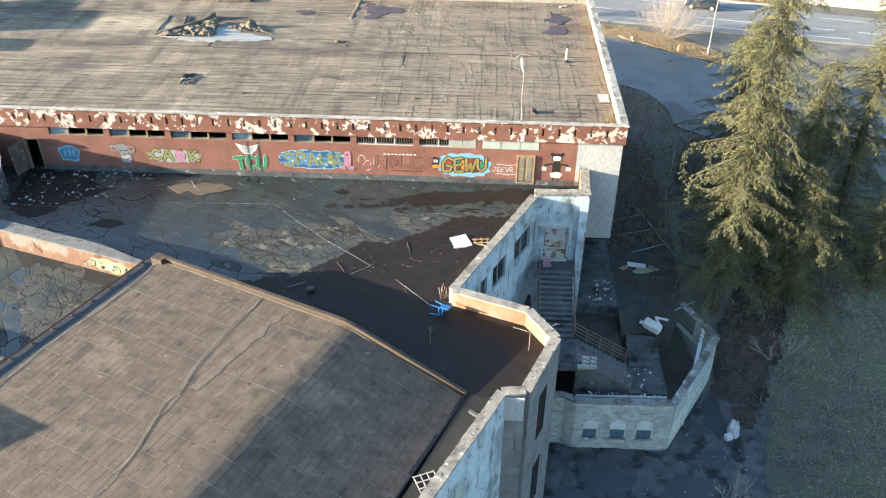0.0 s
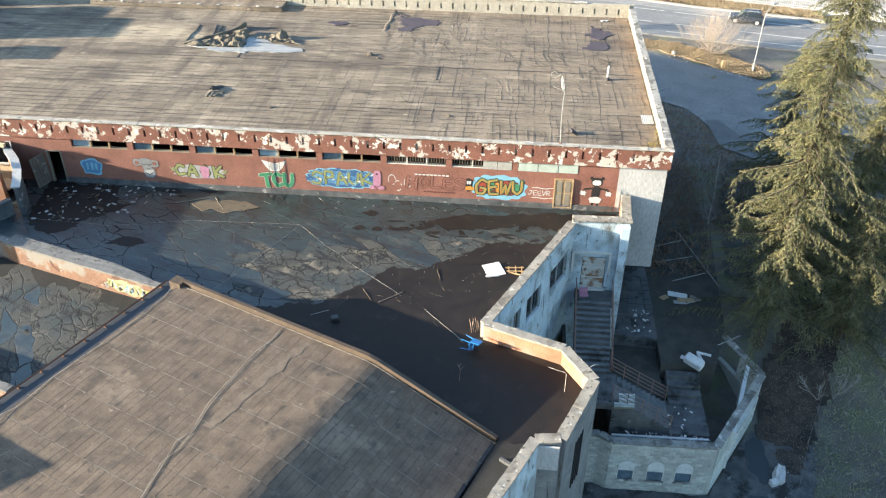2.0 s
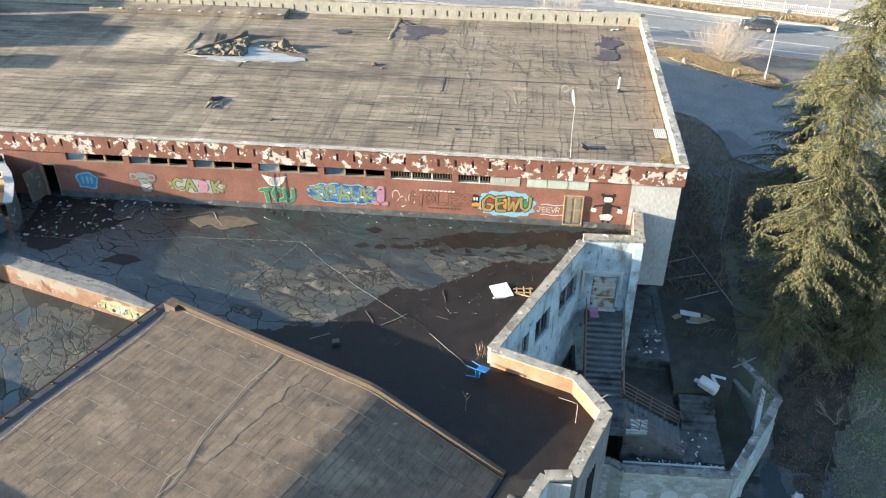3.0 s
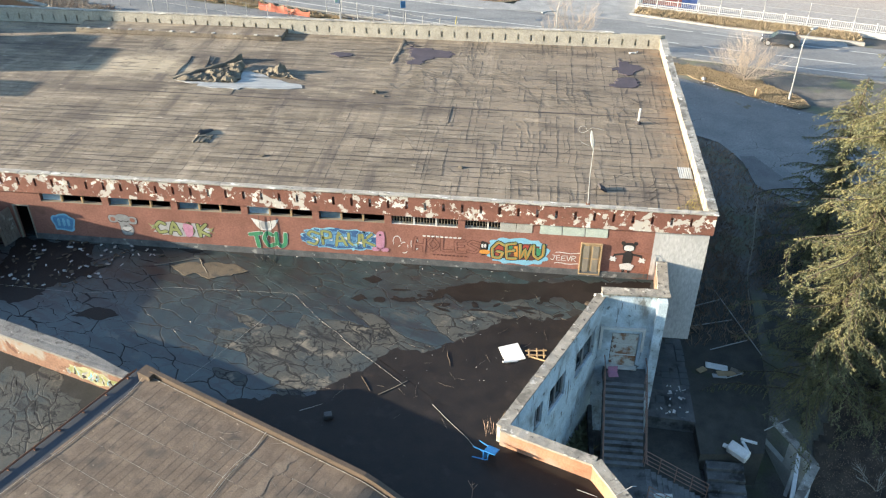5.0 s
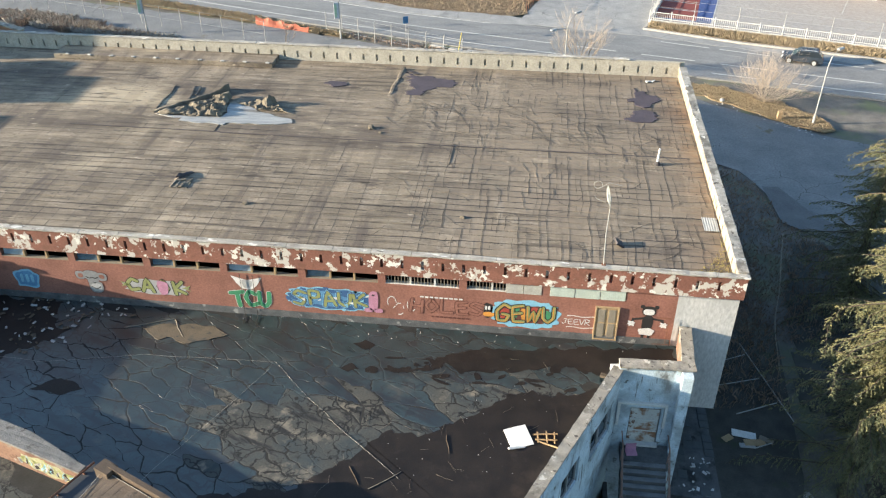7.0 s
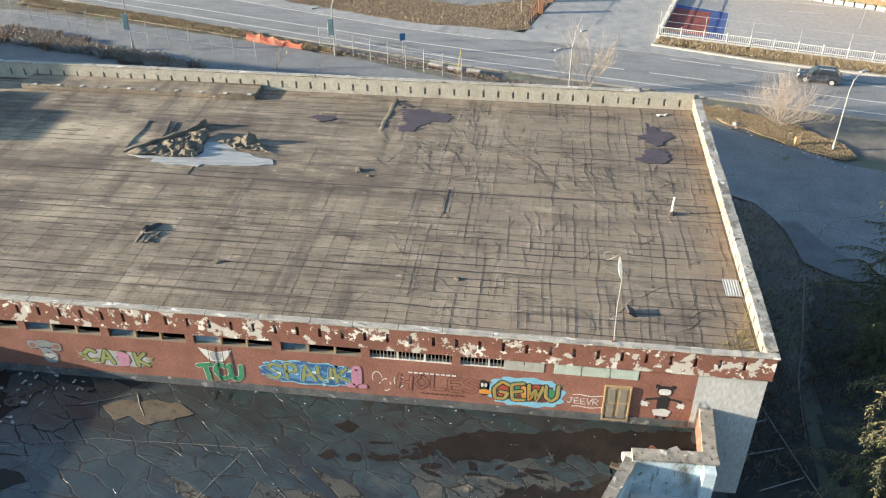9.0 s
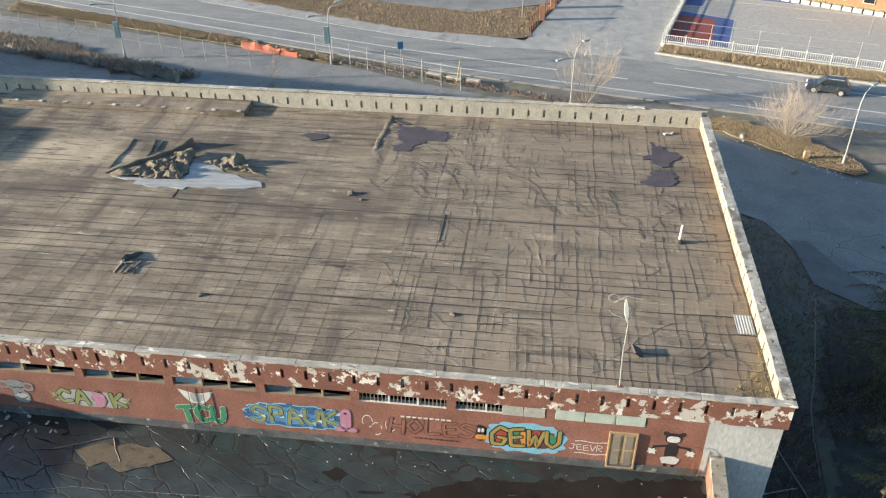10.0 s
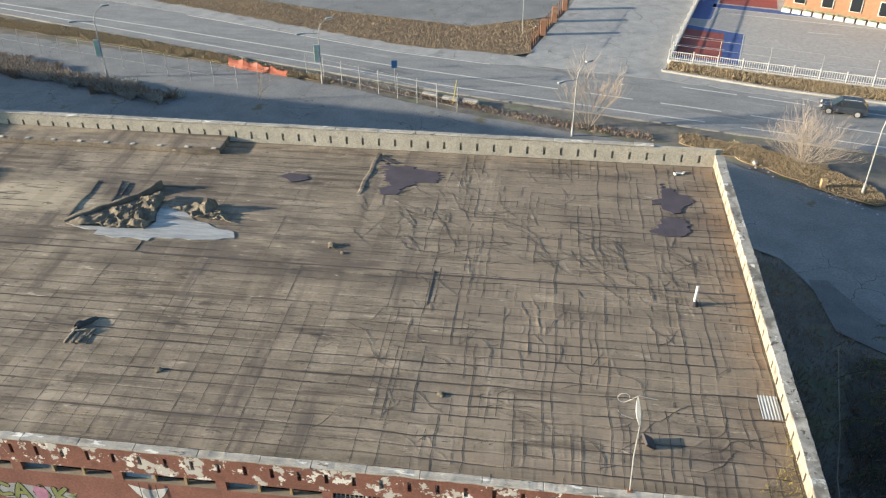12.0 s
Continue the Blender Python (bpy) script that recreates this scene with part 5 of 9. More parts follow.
part("stair_housing", bm, "orange", wing)
bm = bmesh.new()
box(bm, -35.5, 30.3, 13.4, -32.9, 36.35, 13.5)
part("roof", bm, "felt_dark", wing)

lt = sheet("left_terrace", [(-60, 8), (-24.5, 8), (-17.6, 28.4), (-18.6, 29.0), (-28, 31.9), (-60, 36)], 10.95, "dark", "wet cracked bitumen roof between low walls", thick=0.6)


def low_wall(name, a, b, label):
    ob = empty(name, label, "wall", kind="structure")
    bm = bmesh.new()
    run(bm, a, b, 0.3, 10.4, 11.86)
    part("body", bm, "faded", ob)
    cap(a, b, 0.36, 11.86, "grey_coping", 2.4, ob)
    return ob


LW0, LW1 = Vector((-27.4 - 0.03, 31.95 - 0.1)), Vector((-18.45 - 0.03, 29.15 - 0.1))
lw = empty("graffiti_wall", "low orange wall with yellow-green graffiti and broad grey coping", "wall", kind="structure")
along = (LW1 - LW0).normalized()
rear = Vector((-along.y, along.x))


def wall_outline(front, spread):
    """The wall's plan: broad over most of its length, tapering towards the sloping roof."""
    q = [LW0 - rear * front, LW1 - rear * front, LW1 + rear * spread * 0.25, LW0 + along * 6.3 + rear * spread, LW0 + rear * spread]
    return [(p.x, p.y) for p in q]


bm = bmesh.new()
prism(bm, wall_outline(0.15, 0.56), 10.4, 11.98)
part("body", bm, "faded", lw)
bm = bmesh.new()
prism(bm, wall_outline(0.17, 0.62), 11.98, 12.08)
bmesh.ops.triangulate(bm, faces=[f for f in bm.faces if len(f.verts) > 4])
bmesh.ops.subdivide_edges(bm, edges=[e for e in bm.edges if e.calc_length() > 0.8], cuts=7, use_grid_fill=True)
for v in bm.verts:
    v.co += 0.018 * noise.noise_vector(v.co * 2.6)
part("coping", bm, "grey_coping", lw, "broad rough grey coping")
low_wall("low_wall", (-30, 24.6), (-21.9, 21.9), "low sunlit orange wall with grey coping")
low_wall("low_wall", (-40, 36.1), LW0 + rear * 0.2, "low orange wall with grey coping")
gw = empty("graffiti", "yellow-green and grey spray-painted tag on the low wall", "graffiti")
outw = Vector((along.y, -along.x))
GL = (LW1 - LW0).length


def wall_point(s, z, lift):
    p = LW0 + along * s + outw * (0.152 + lift)
    return (p.x, p.y, z)


def wall_mark(name, outline, mt, lift):
    raw(name, [wall_point(s, z, lift) for s, z in outline], [tuple(range(len(outline)))], mt, gw)


wall_mark("ground_coat", [(GL - 1.8 + 1.35 * math.cos(q) * (1 + 0.12 * math.sin(6 * q)), 11.45 + 0.38 * math.sin(q) * (1 + 0.15 * math.sin(8 * q))) for q in np.linspace(0, 6.1, 40)], "pt_tint", 0.002)
tag = random.Random(4)
for k in range(30):
    s0, z0 = GL - 3.0 + 0.085 * k, 11.2 + 0.1 * tag.random()
    pts = [Vector((s0, z0))]
    for i in range(4):
        pts.append(pts[-1] + Vector((tag.uniform(-0.14, 0.2), 0.16 * (1 if (i + k) % 3 else -0.7) + tag.uniform(-0.06, 0.08))))
    w = tag.uniform(0.018, 0.035)
    edge = [(p.x - w, min(p.y, 11.88)) for p in pts] + [(p.x + w, min(p.y, 11.88) + 0.02) for p in pts[::-1]]
    wall_mark("stroke", edge, ("pt_dusty", "pt_lime", "pt_grey", "pt_black", "pt_lime", "pt_light_blue")[k % 6], 0.004 + 0.0005 * (k % 5))

# ---- near roof ----
U, V = Vector((0.914, -0.407)), Vector((-0.407, -0.914))
P0 = Vector((-17.3, 28.8))
SPAN, DEEP = 16.3, 21.0


def vault(s):
    z = 12.40 - 0.004 * s
    q = min(max(s - 10.05, 0), 0.95)
    return z - 0.288 * q * q / 1.9 - 0.288 * max(s - 11.0, 0)


def on_roof(s, t, h=0.0):
    p = P0 + U * s + V * t
    return Vector((p.x, p.y, vault(s) + h))


near = empty("sloping_roof", "curved sloping roof of brown-grey bitumen sheets", "roof", kind="structure")
vs, fs = [], []
NS = 40
for h in (-0.012, -0.6):
    for k in (0, 1):
        for i in range(NS):
            vs.append(on_roof(SPAN * i / (NS - 1), DEEP * k, h))
for i in range(NS - 1):
    fs += [(NS + i, NS + i + 1, i + 1, i), (2 * NS + i, 2 * NS + i + 1, 3 * NS + i + 1, 3 * NS + i)]
fs += [(NS - 1, 2 * NS - 1, 4 * NS - 1, 3 * NS - 1)]
fs[-1] = (NS - 1, 3 * NS - 1, 4 * NS - 1, 2 * NS - 1)
fs += [(0, NS, 3 * NS, 2 * NS)]
raw("deck", vs, fs, "felt_dark", near)
# upstand along the far eave, in short metal lengths
for i in range(11):
    s0, s1 = SPAN * i / 11 + 0.01, SPAN * (i + 1) / 11
    vs, fs = [], []
    for k in range(4):
        s = s0 + (s1 - s0) * k / 3
        for t, h in ((-0.02, -0.3), (-0.02, 0.24), (-0.2, 0.24), (-0.2, -1.2)):
            vs.append(on_roof(s, t, h))
    for k in range(3):
        for q in range(3):
            fs.append((k * 4 + q, k * 4 + q + 1, k * 4 + q + 5, k * 4 + q + 4))
    fs += [(0, 3, 2, 1), (12, 13, 14, 15)]
    raw("upstand", vs, fs, "upstand", near, "brown weathered upstand")
bm = bmesh.new()
tube(bm, [on_roof(SPAN * i / 30, 0.06, 0.03) for i in range(31)], 0.009, sides=6)
part("edge_cable", bm, "dull_cable", near, "pale cable along the eave")
# flashing and rail along the left edge
bm = bmesh.new()
q = [P0 + U * s + V * t for s, t in ((-0.95, -0.1), (0.0, -0.1), (0.0, DEEP), (-0.95, DEEP))]
prism(bm, [(p.x, p.y) for p in q[::-1]], 11.2, 12.16)
part("flashing", bm, "flashing", near, "dull blue-grey metal flashing")
bm = bmesh.new()
tube(bm, [(p.x, p.y, 12.26) for p in (P0 + U * -0.9 + V * t for t in np.linspace(-0.1, DEEP, 12))], 0.045, sides=6)
part("edge_rail", bm, "rust", near)
for t in np.arange(0.4, 20, 1.1):
    p = P0 + U * -0.9 + V * t
    bm = bmesh.new()
    obox(bm, pose(p.x, p.y, 12.14, 0, 0, -24), 0.16, 0.05, 0.1)
    part("bracket", bm, "rust", near)
bm = bmesh.new()
q = [P0 + U * s + V * t for s, t in ((-0.4, 0.25), (-0.4, -0.25), (0.25, -0.25), (0.25, 0.25))]
prism(bm, [(p.x, p.y) for p in q[::-1]][::-1], 11.5, 12.62)
part("corner_block", bm, "upstand", near)


def cable(name, label, pts, r, mt, category="cable"):
    bm = bmesh.new()
    fine = []
    for a, b in zip(pts, pts[1:]):
        for k in range(5):
            p = Vector(a).lerp(Vector(b), k / 5)
            fine.append(p + Vector((0.06 * noise.noise(p * 1.1), 0.06 * noise.noise(p * 1.1 + Vector((7, 0, 0))), 0)))
    fine.append(Vector(pts[-1]))
    tube(bm, fine, r, sides=5)
    return tagged(part(name, bm, mt), label, category)


cable("roof_cable", "long pale cable snaking down the sloping roof", [on_roof(s, t, 0.03) for s, t in ((6.0, -0.1), (6.12, 0.7), (6.05, 1.7), (6.17, 3.4), (6.4, 5.1), (6.85, 6.6), (6.75, 7.2), (7.2, 8.5), (7.6, 9.9), (7.5, 11.1), (7.7, 12.5), (7.5, 15), (7.9, 18))], 0.007, "dull_cable")
cable("roof_cable", "thin grey cable beside the long one on the sloping roof", [on_roof(s, t, 0.03) for s, t in ((6.05, 0.2), (6.2, 1.9), (6.3, 3.6), (6.55, 5.2), (6.95, 6.7), (7.1, 7.4), (7.0, 8.2), (7.5, 9.6), (7.75, 11.4), (7.6, 13.0))], 0.005, "grey_twig")
cable("roof_cable", "pale cable along the flashing of the roof edge", [on_roof(s, t, 0.03) for s, t in ((-0.2, -0.1), (0.1, 1.5), (0.2, 4), (0.05, 7), (0.25, 9), (-0.3, 10.6))], 0.008, "dull_cable")
cable("roof_cable", "dark cable looping over the roof corner", [on_roof(s, t, 0.03) for s, t in ((0.2, 9), (0.6, 11), (0.4, 12.5), (0.9, 14), (0.3, 17))], 0.010, "black_cable")
# folds of felt near the far eave and by the outer corner
bm = bmesh.new()
for k in range(30):
    s, t, a = rnd.uniform(3.6, 9.5), rnd.uniform(0.2, 2.2), rnd.choice((0.1, 0.5, -0.6, 1.1))
    bend = rnd.uniform(-0.25, 0.25)
    tube(bm, [on_roof(s + 0.22 * i * math.cos(a + bend * i), t + 0.22 * i * math.sin(a + bend * i), -0.012) for i in range(6)], 0.021, 0.012, 6)
for k in range(26):
    s, t = rnd.uniform(0.2, 2.6), rnd.uniform(10.5, 15)
    bend = rnd.uniform(-0.05, 0.05)
    tube(bm, [on_roof(s + bend * i * i - 0.07 * i, t + 0.3 * i, -0.008) for i in range(6)], 0.034, 0.014, 6)
tagged(part("felt_wrinkles", bm, "felt_rest"), "wrinkled folds in the felt of the sloping roof", "roofing felt", kind="stuff")
# paler worn strip down the slope, beside the cable
vs, fs = [], []
for i in range(41):
    t = 0.5 + 5.6 * i / 40
    for q, e in ((7.35, -1), (7.75, 1)):
        w = q - 0.05 * t + e * (0.2 * noise.noise(Vector((t * 1.6, q, 3))) + 0.1 * noise.noise(Vector((t * 7, q, 5))))
        vs.append(on_roof(w, t, 0.0125))
for i in range(40):
    fs.append((2 * i, 2 * i + 2, 2 * i + 3, 2 * i + 1))
raw("worn_strip", vs, fs, "worn_felt", near, "paler worn strip of roofing")
# unseen block off the roof's edge, added for its wedge of shadow
hatch = empty("edge_shade_block", "unseen block added to shade the sloping roof", "roof hatch", at=(-25.2, 16.2, 10.95))
bm = bmesh.new()
prism(bm, [(-0.3, 0.38), (-3.6, 1.85), (-6.3, -0.2), (-3.2, -2.4)], 0, 3.0)
part("housing", bm, "orange", hatch)
bm = bmesh.new()
prism(bm, [(-0.25, 0.4), (-3.6, 1.95), (-6.5, -0.2), (-3.2, -2.5)], 3.0, 3.05)
part("lid", bm, "concrete", hatch)

# gap between sloping roof and parapet; a black sheet paints its shade
sheet("gutter_floor", [(-6.05, 10.7), (-0.95, 21.42), (-2.35, 22.1), (-6.85, 11.05)], TERR + 0.006, "dark", "gutter between roof and parapet, its shade painted black", thick=0.03)
grate = empty("metal_grate", "white metal grating lying in the roof gutter", "grate", at=(-3.6, 17.3, TERR + 0.03))
for k in range(4):
    bm = bmesh.new()
    obox(bm, pose(0, 0, 0, 0, 0, 25) @ pose(-0.4 + 0.27 * k, 0, 0), 0.03, 1.3, 0.03)
    part("bar", bm, "board_pale", grate)
for k in range(5):
    bm = bmesh.new()
    obox(bm, pose(0, 0, 0, 0, 0, 25) @ pose(0, 0.3 * (k - 2), 0.004), 0.86, 0.03, 0.03)
    part("cross_bar", bm, "board_pale", grate)
beam = empty("timber_beam", "short grey timber lying by the roof corner", "timber", at=(-1.75, 20.9, TERR))
bm = bmesh.new()
obox(bm, pose(0, 0, 0.0, 0, 0, -35), 1.1, 0.16, 0.14, 0.02)
part("beam", bm, "stairs", beam)


# ---- things on the terrace ----
def stick(name, label, a, b, r, mt, category="stick", z=TERR + 0.022):
    bm = bmesh.new()
    m = [(a[0] + (b[0] - a[0]) * t + rnd.uniform(-0.03, 0.03), a[1] + (b[1] - a[1]) * t + rnd.uniform(-0.03, 0.03), z + 0.02 * rnd.random()) for t in (0, 0.25, 0.5, 0.75, 1)]
    tube(bm, m, r, r * 0.8, 5)
    return tagged(part(name, bm, mt), label, category)


stick("pole", "long thin pale pole lying across the terrace", (-10.7, 33.8), (-7.3, 31.0), 0.007, "dull_cable")
stick("pole", "pale wooden lath lying on dark mud", (-8.4, 30.4), (-7.3, 31.4), 0.018, "old_wood")
stick("pole", "broken pale timber at the edge of the shadow", (-9.3, 31.4), (-8.8, 30.6), 0.02, "bark")
stick("pole", "thin rod lying in the shadow", (-11.4, 29.1), (-10.6, 29.6), 0.01, "cable")
stick("branch", "dark fallen branch on the mud", (-5.85, 33.4), (-5.6, 32.5), 0.02, "bark", "branch")
stick("pole", "pale strip of wood lying by the parapet", (-6.1, 30.1), (-4.1, 27.9), 0.009, "dull_cable")
cable("long_cable", "long pale cable stretched over the terrace", [(-29, 35.9, TERR + 0.02), (-24, 35.6, TERR + 0.02), (-19.6, 36.6, TERR + 0.02), (-13.7, 36.8, TERR + 0.02), (-14.9, 34.0, TERR + 0.02), (-16.3, 31.0, TERR + 0.07), (-17.0, 29.0, TERR + 0.3)], 0.005, "dull_cable")
cable("long_cable", "pale cable running over the cracked terrace", [(-13.7, 36.8, TERR + 0.02), (-12.2, 35.2, TERR + 0.02), (-10.6, 33.8, TERR + 0.02)], 0.005, "dull_cable")
stick("pole", "bent pale plank lying by the wall", (-21.3, 38.3), (-19.25, 39.15), 0.02, "old_wood")
stick("pole", "pale plank lying by the wall", (-19.25, 39.15), (-18.43, 37.96), 0.02, "old_wood")

pan = empty("fallen_board", "white square board lying on the dark mud", "board", at=(-3.0, 33.65, TERR + 0.03))
bm = bmesh.new()
obox(bm, pose(0, 0, 0, 2, -3, 22), 0.92, 1.05, 0.04, 0.01)
part("board", bm, "off_white", pan)
bm = bmesh.new()
obox(bm, pose(-0.05, -0.58, 0.01, 0, 8, 22), 0.7, 0.1, 0.05, 0.01)
part("edge_strip", bm, "off_white", pan)
rack = empty("wooden_rack", "broken pale wooden rack lying beside the board", "rack", at=(-1.95, 33.7, TERR + 0.04))
for x0, y0, a, l in ((0, 0.2, 8, 0.95), (0.03, -0.1, 4, 0.85), (-0.3, 0, 95, 0.55), (0.05, 0.05, 95, 0.6), (0.35, 0.05, 92, 0.6), (0.15, -0.35, -18, 0.9)):
    bm = bmesh.new()
    obox(bm, pose(x0, y0, 0, 0, 0, a), l, 0.05, 0.06, 0.008)
    part("slat", bm, "wood", rack)

chair = empty("plastic_chair", "bright blue plastic chair lying on its side", "chair", at=(-3.75, 27.55, TERR + 0.02))
cm = pose(0, 0, 0.24, 88, 12, 65)
for nm, sx, sy, sz, at in (("seat", 0.45, 0.43, 0.035, (0, 0, 0.0)), ("backrest", 0.44, 0.04, 0.45, (0, 0.21, 0.03))):
    bm = bmesh.new()
    obox(bm, cm @ pose(*at), sx, sy, sz, 0.012)
    part(nm, bm, "plastic_blue", chair)
for x in (-0.19, 0.19):
    for y in (-0.18, 0.18):
        bm = bmesh.new()
        tube(bm, [cm @ Vector((x, y, 0)), cm @ Vector((x * 1.25, y * 1.3, -0.42))], 0.028, 0.02, 6)
        part("leg", bm, "plastic_blue", chair)
    bm = bmesh.new()
    tube(bm, [cm @ Vector((x * 1.15, 0.2, 0.22)), cm @ Vector((x * 1.2, -0.1, 0.22)), cm @ Vector((x * 1.15, -0.18, 0.02))], 0.02, sides=6)
    part("armrest", bm, "plastic_blue", chair)
rub = empty("small_box", "small dark broken box in the shade", "debris", at=(-10.2, 28.9, TERR))
bm = bmesh.new()
obox(bm, pose(0, 0, 0, 0, 0, 20), 0.35, 0.3, 0.2, 0.03)
part("box", bm, "black_cable", rub)
bm = bmesh.new()
obox(bm, pose(0.02, 0, 0.2, 10, 0, 20), 0.3, 0.22, 0.03)
part("lid", bm, "stairs", rub)


def litter(name, n, where, s0, s1, mt, label):
    """Scattered flat scraps."""
    bm = bmesh.new()
    for _ in range(n):
        x, y, z = where()
        obox(bm, pose(x, y, z, rnd.uniform(-14, 14), rnd.uniform(-14, 14), rnd.uniform(0, 180)), rnd.uniform(s0, s1), rnd.uniform(s0, s1) * 0.6, 0.03)
    return tagged(part(name, bm, mt), label, "debris", kind="stuff")


litter("rubble", 60, in_poly([(-29, 40), (-28.5, 35.5), (-24.5, 36), (-21, 39.2), (-22, 39.9)], TERR + 0.05), 0.05, 0.24, "pt_grey", "pale broken plaster and rubbish on the dark terrace")
litter("rubble", 70, in_poly([(-29, 40), (-28.5, 35.5), (-24.5, 36), (-21, 39.2), (-22, 39.9)], TERR + 0.05), 0.05, 0.3, "bark", "broken dark boards and rubbish on the terrace")
litter("rubble", 30, in_poly([(-21, 39.9), (-21, 38.9), (3, 38.9), (3, 39.9)], TERR + 0.05), 0.02, 0.07, "pt_grey", "small pale scraps along the foot of the wall")
litter("rubble", 26, in_poly([(-9, 31.5), (-4, 30.5), (0.5, 36.5), (-5, 37)], TERR + 0.05), 0.012, 0.035, "pt_grey", "tiny pale scraps scattered on the mud")
bm = bmesh.new()
for _ in range(40):
    x, y, z = in_poly([(-11, 30.5), (-6, 27.5), (-3.6, 29.5), (-0.2, 36.6), (-2, 38.8), (-6.8, 38.2)], TERR + 0.03)()
    a, L = rnd.uniform(0, 6.28), rnd.uniform(0.15, 0.7)
    tube(bm, [(x + L * t * math.cos(a + 0.15 * t), y + L * t * math.sin(a + 0.15 * t), z) for t in (-0.5, 0, 0.5)], 0.005, 0.003, 4)
tagged(part("twigs", bm, "old_wood"), "thin broken twigs and laths scattered over the mud", "twigs", kind="stuff")
scr = empty("scrap_pile", "white scrap blocks and cut timber by the stairwell corner", "debris", at=(0.9, 37.9, TERR + 0.05))
for x, y, z, sx, sy, sz, mt, a in ((0.15, 0.05, 0, 0.6, 0.35, 0.3, "off_white", 8), (1.9, 0.7, 0, 0.4, 0.3, 0.1, "pt_grey", 30), (-0.35, -0.4, 0, 0.5, 0.22, 0.12, "bark", -20), (1.0, 0.5, 0, 0.4, 0.3, 0.22, "rust", 50)):
    bm = bmesh.new()
    obox(bm, pose(x, y, z, 0, 0, a), sx, sy, sz, 0.02)
    part("block", bm, mt, scr)
blades("weeds", 22, in_poly([(-3.9, 28.5), (-3.3, 28.5), (-3.3, 29.1), (-3.9, 29.1)], TERR), 0.2, 0.95, 0.007, "brush", "dry reddish weeds at the parapet corner", "weeds", 0.5)
sap = empty("sapling", "small bare sapling growing from the terrace", "plant", at=(-4.1, 25.4, TERR))
for pts in (((0, 0, 0), (0.03, 0.02, 0.5), (0, 0.05, 1.0)), ((0.02, 0.02, 0.6), (0.2, 0.05, 0.9)), ((0.02, 0.02, 0.7), (-0.15, 0.1, 1.0)), ((0, 0.03, 0.85), (0.1, -0.1, 1.1))):
    bm = bmesh.new()
    tube(bm, pts, 0.011, 0.004, 5)
    part("twig", bm, "brush", sap)
bent = empty("bent_pipe", "thin bent pale pipe standing by the parapet", "pipe", at=(0.35, 25.2, TERR))
bm = bmesh.new()
tube(bm, [(0, 0, 0), (0, 0, 1.0), (-0.08, 0.03, 1.08), (-0.75, 0.2, 1.15)], 0.012, sides=6)
part("pipe", bm, "cable", bent)
hook = empty("wall_bracket", "white metal bracket fixed to the parapet top", "bracket", at=(1.3, 25.6, PT + 0.1))
bm = bmesh.new()
tube(bm, [(-0.35, -0.15, 0.05), (0.25, 0.2, 0.2), (0.4, 0.3, 0.1)], 0.016, sides=6)
part("arm", bm, "pt_grey", hook)

# dried mud over the bitumen
def ragged(outline, amp):
    """A second, finer unevenness along an outline."""
    return [(x + amp * noise.noise(Vector((x * 4.5, y * 4.5, 1))), y + amp * noise.noise(Vector((x * 4.5, y * 4.5, 7)))) for x, y in outline]


# the first outline's front also deepens the sloping roof's shadow by its colour
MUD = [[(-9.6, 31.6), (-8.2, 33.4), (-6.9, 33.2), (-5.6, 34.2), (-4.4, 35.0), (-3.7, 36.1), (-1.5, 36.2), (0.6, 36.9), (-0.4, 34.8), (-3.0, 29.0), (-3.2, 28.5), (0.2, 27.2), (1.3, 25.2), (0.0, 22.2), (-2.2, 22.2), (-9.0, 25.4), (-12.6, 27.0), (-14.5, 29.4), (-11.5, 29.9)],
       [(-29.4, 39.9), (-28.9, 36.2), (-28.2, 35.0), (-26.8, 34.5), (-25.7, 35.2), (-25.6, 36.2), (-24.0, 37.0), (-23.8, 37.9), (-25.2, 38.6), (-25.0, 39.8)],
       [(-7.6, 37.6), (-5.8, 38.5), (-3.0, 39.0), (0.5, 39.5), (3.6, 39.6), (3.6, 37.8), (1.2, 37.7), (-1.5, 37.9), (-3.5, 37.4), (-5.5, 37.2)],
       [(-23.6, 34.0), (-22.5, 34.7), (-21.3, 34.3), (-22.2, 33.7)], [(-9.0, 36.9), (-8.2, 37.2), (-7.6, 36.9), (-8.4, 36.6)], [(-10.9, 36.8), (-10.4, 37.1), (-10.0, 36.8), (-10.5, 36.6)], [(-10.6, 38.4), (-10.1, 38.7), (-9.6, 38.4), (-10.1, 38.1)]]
bm = bmesh.new()
prism(bm, rough_outline([(-20.3, 38.0), (-18.6, 37.6), (-17.2, 37.8), (-16.4, 38.4), (-17.6, 38.8), (-19.2, 38.75), (-20.6, 38.4)], 0.06, 0.16, 5), TERR + 0.0, TERR + 0.03)
tagged(part("sand_patch", bm, "sand"), "dry sandy dirt lying on the bitumen terrace", "dirt", kind="stuff")
for k in range(26):
    cx, cy = rnd.uniform(-9.5, 0.2), rnd.uniform(36.5, 37.8)
    rx, ry, lean = rnd.uniform(0.12, 0.45), rnd.uniform(0.06, 0.2), rnd.uniform(-0.6, 0.6)
    MUD.append([(cx + rx * math.cos(q) * math.cos(lean) - ry * math.sin(q) * math.sin(lean), cy + rx * math.cos(q) * math.sin(lean) + ry * math.sin(q) * math.cos(lean)) for q in np.linspace(0, 5.6, 9)])
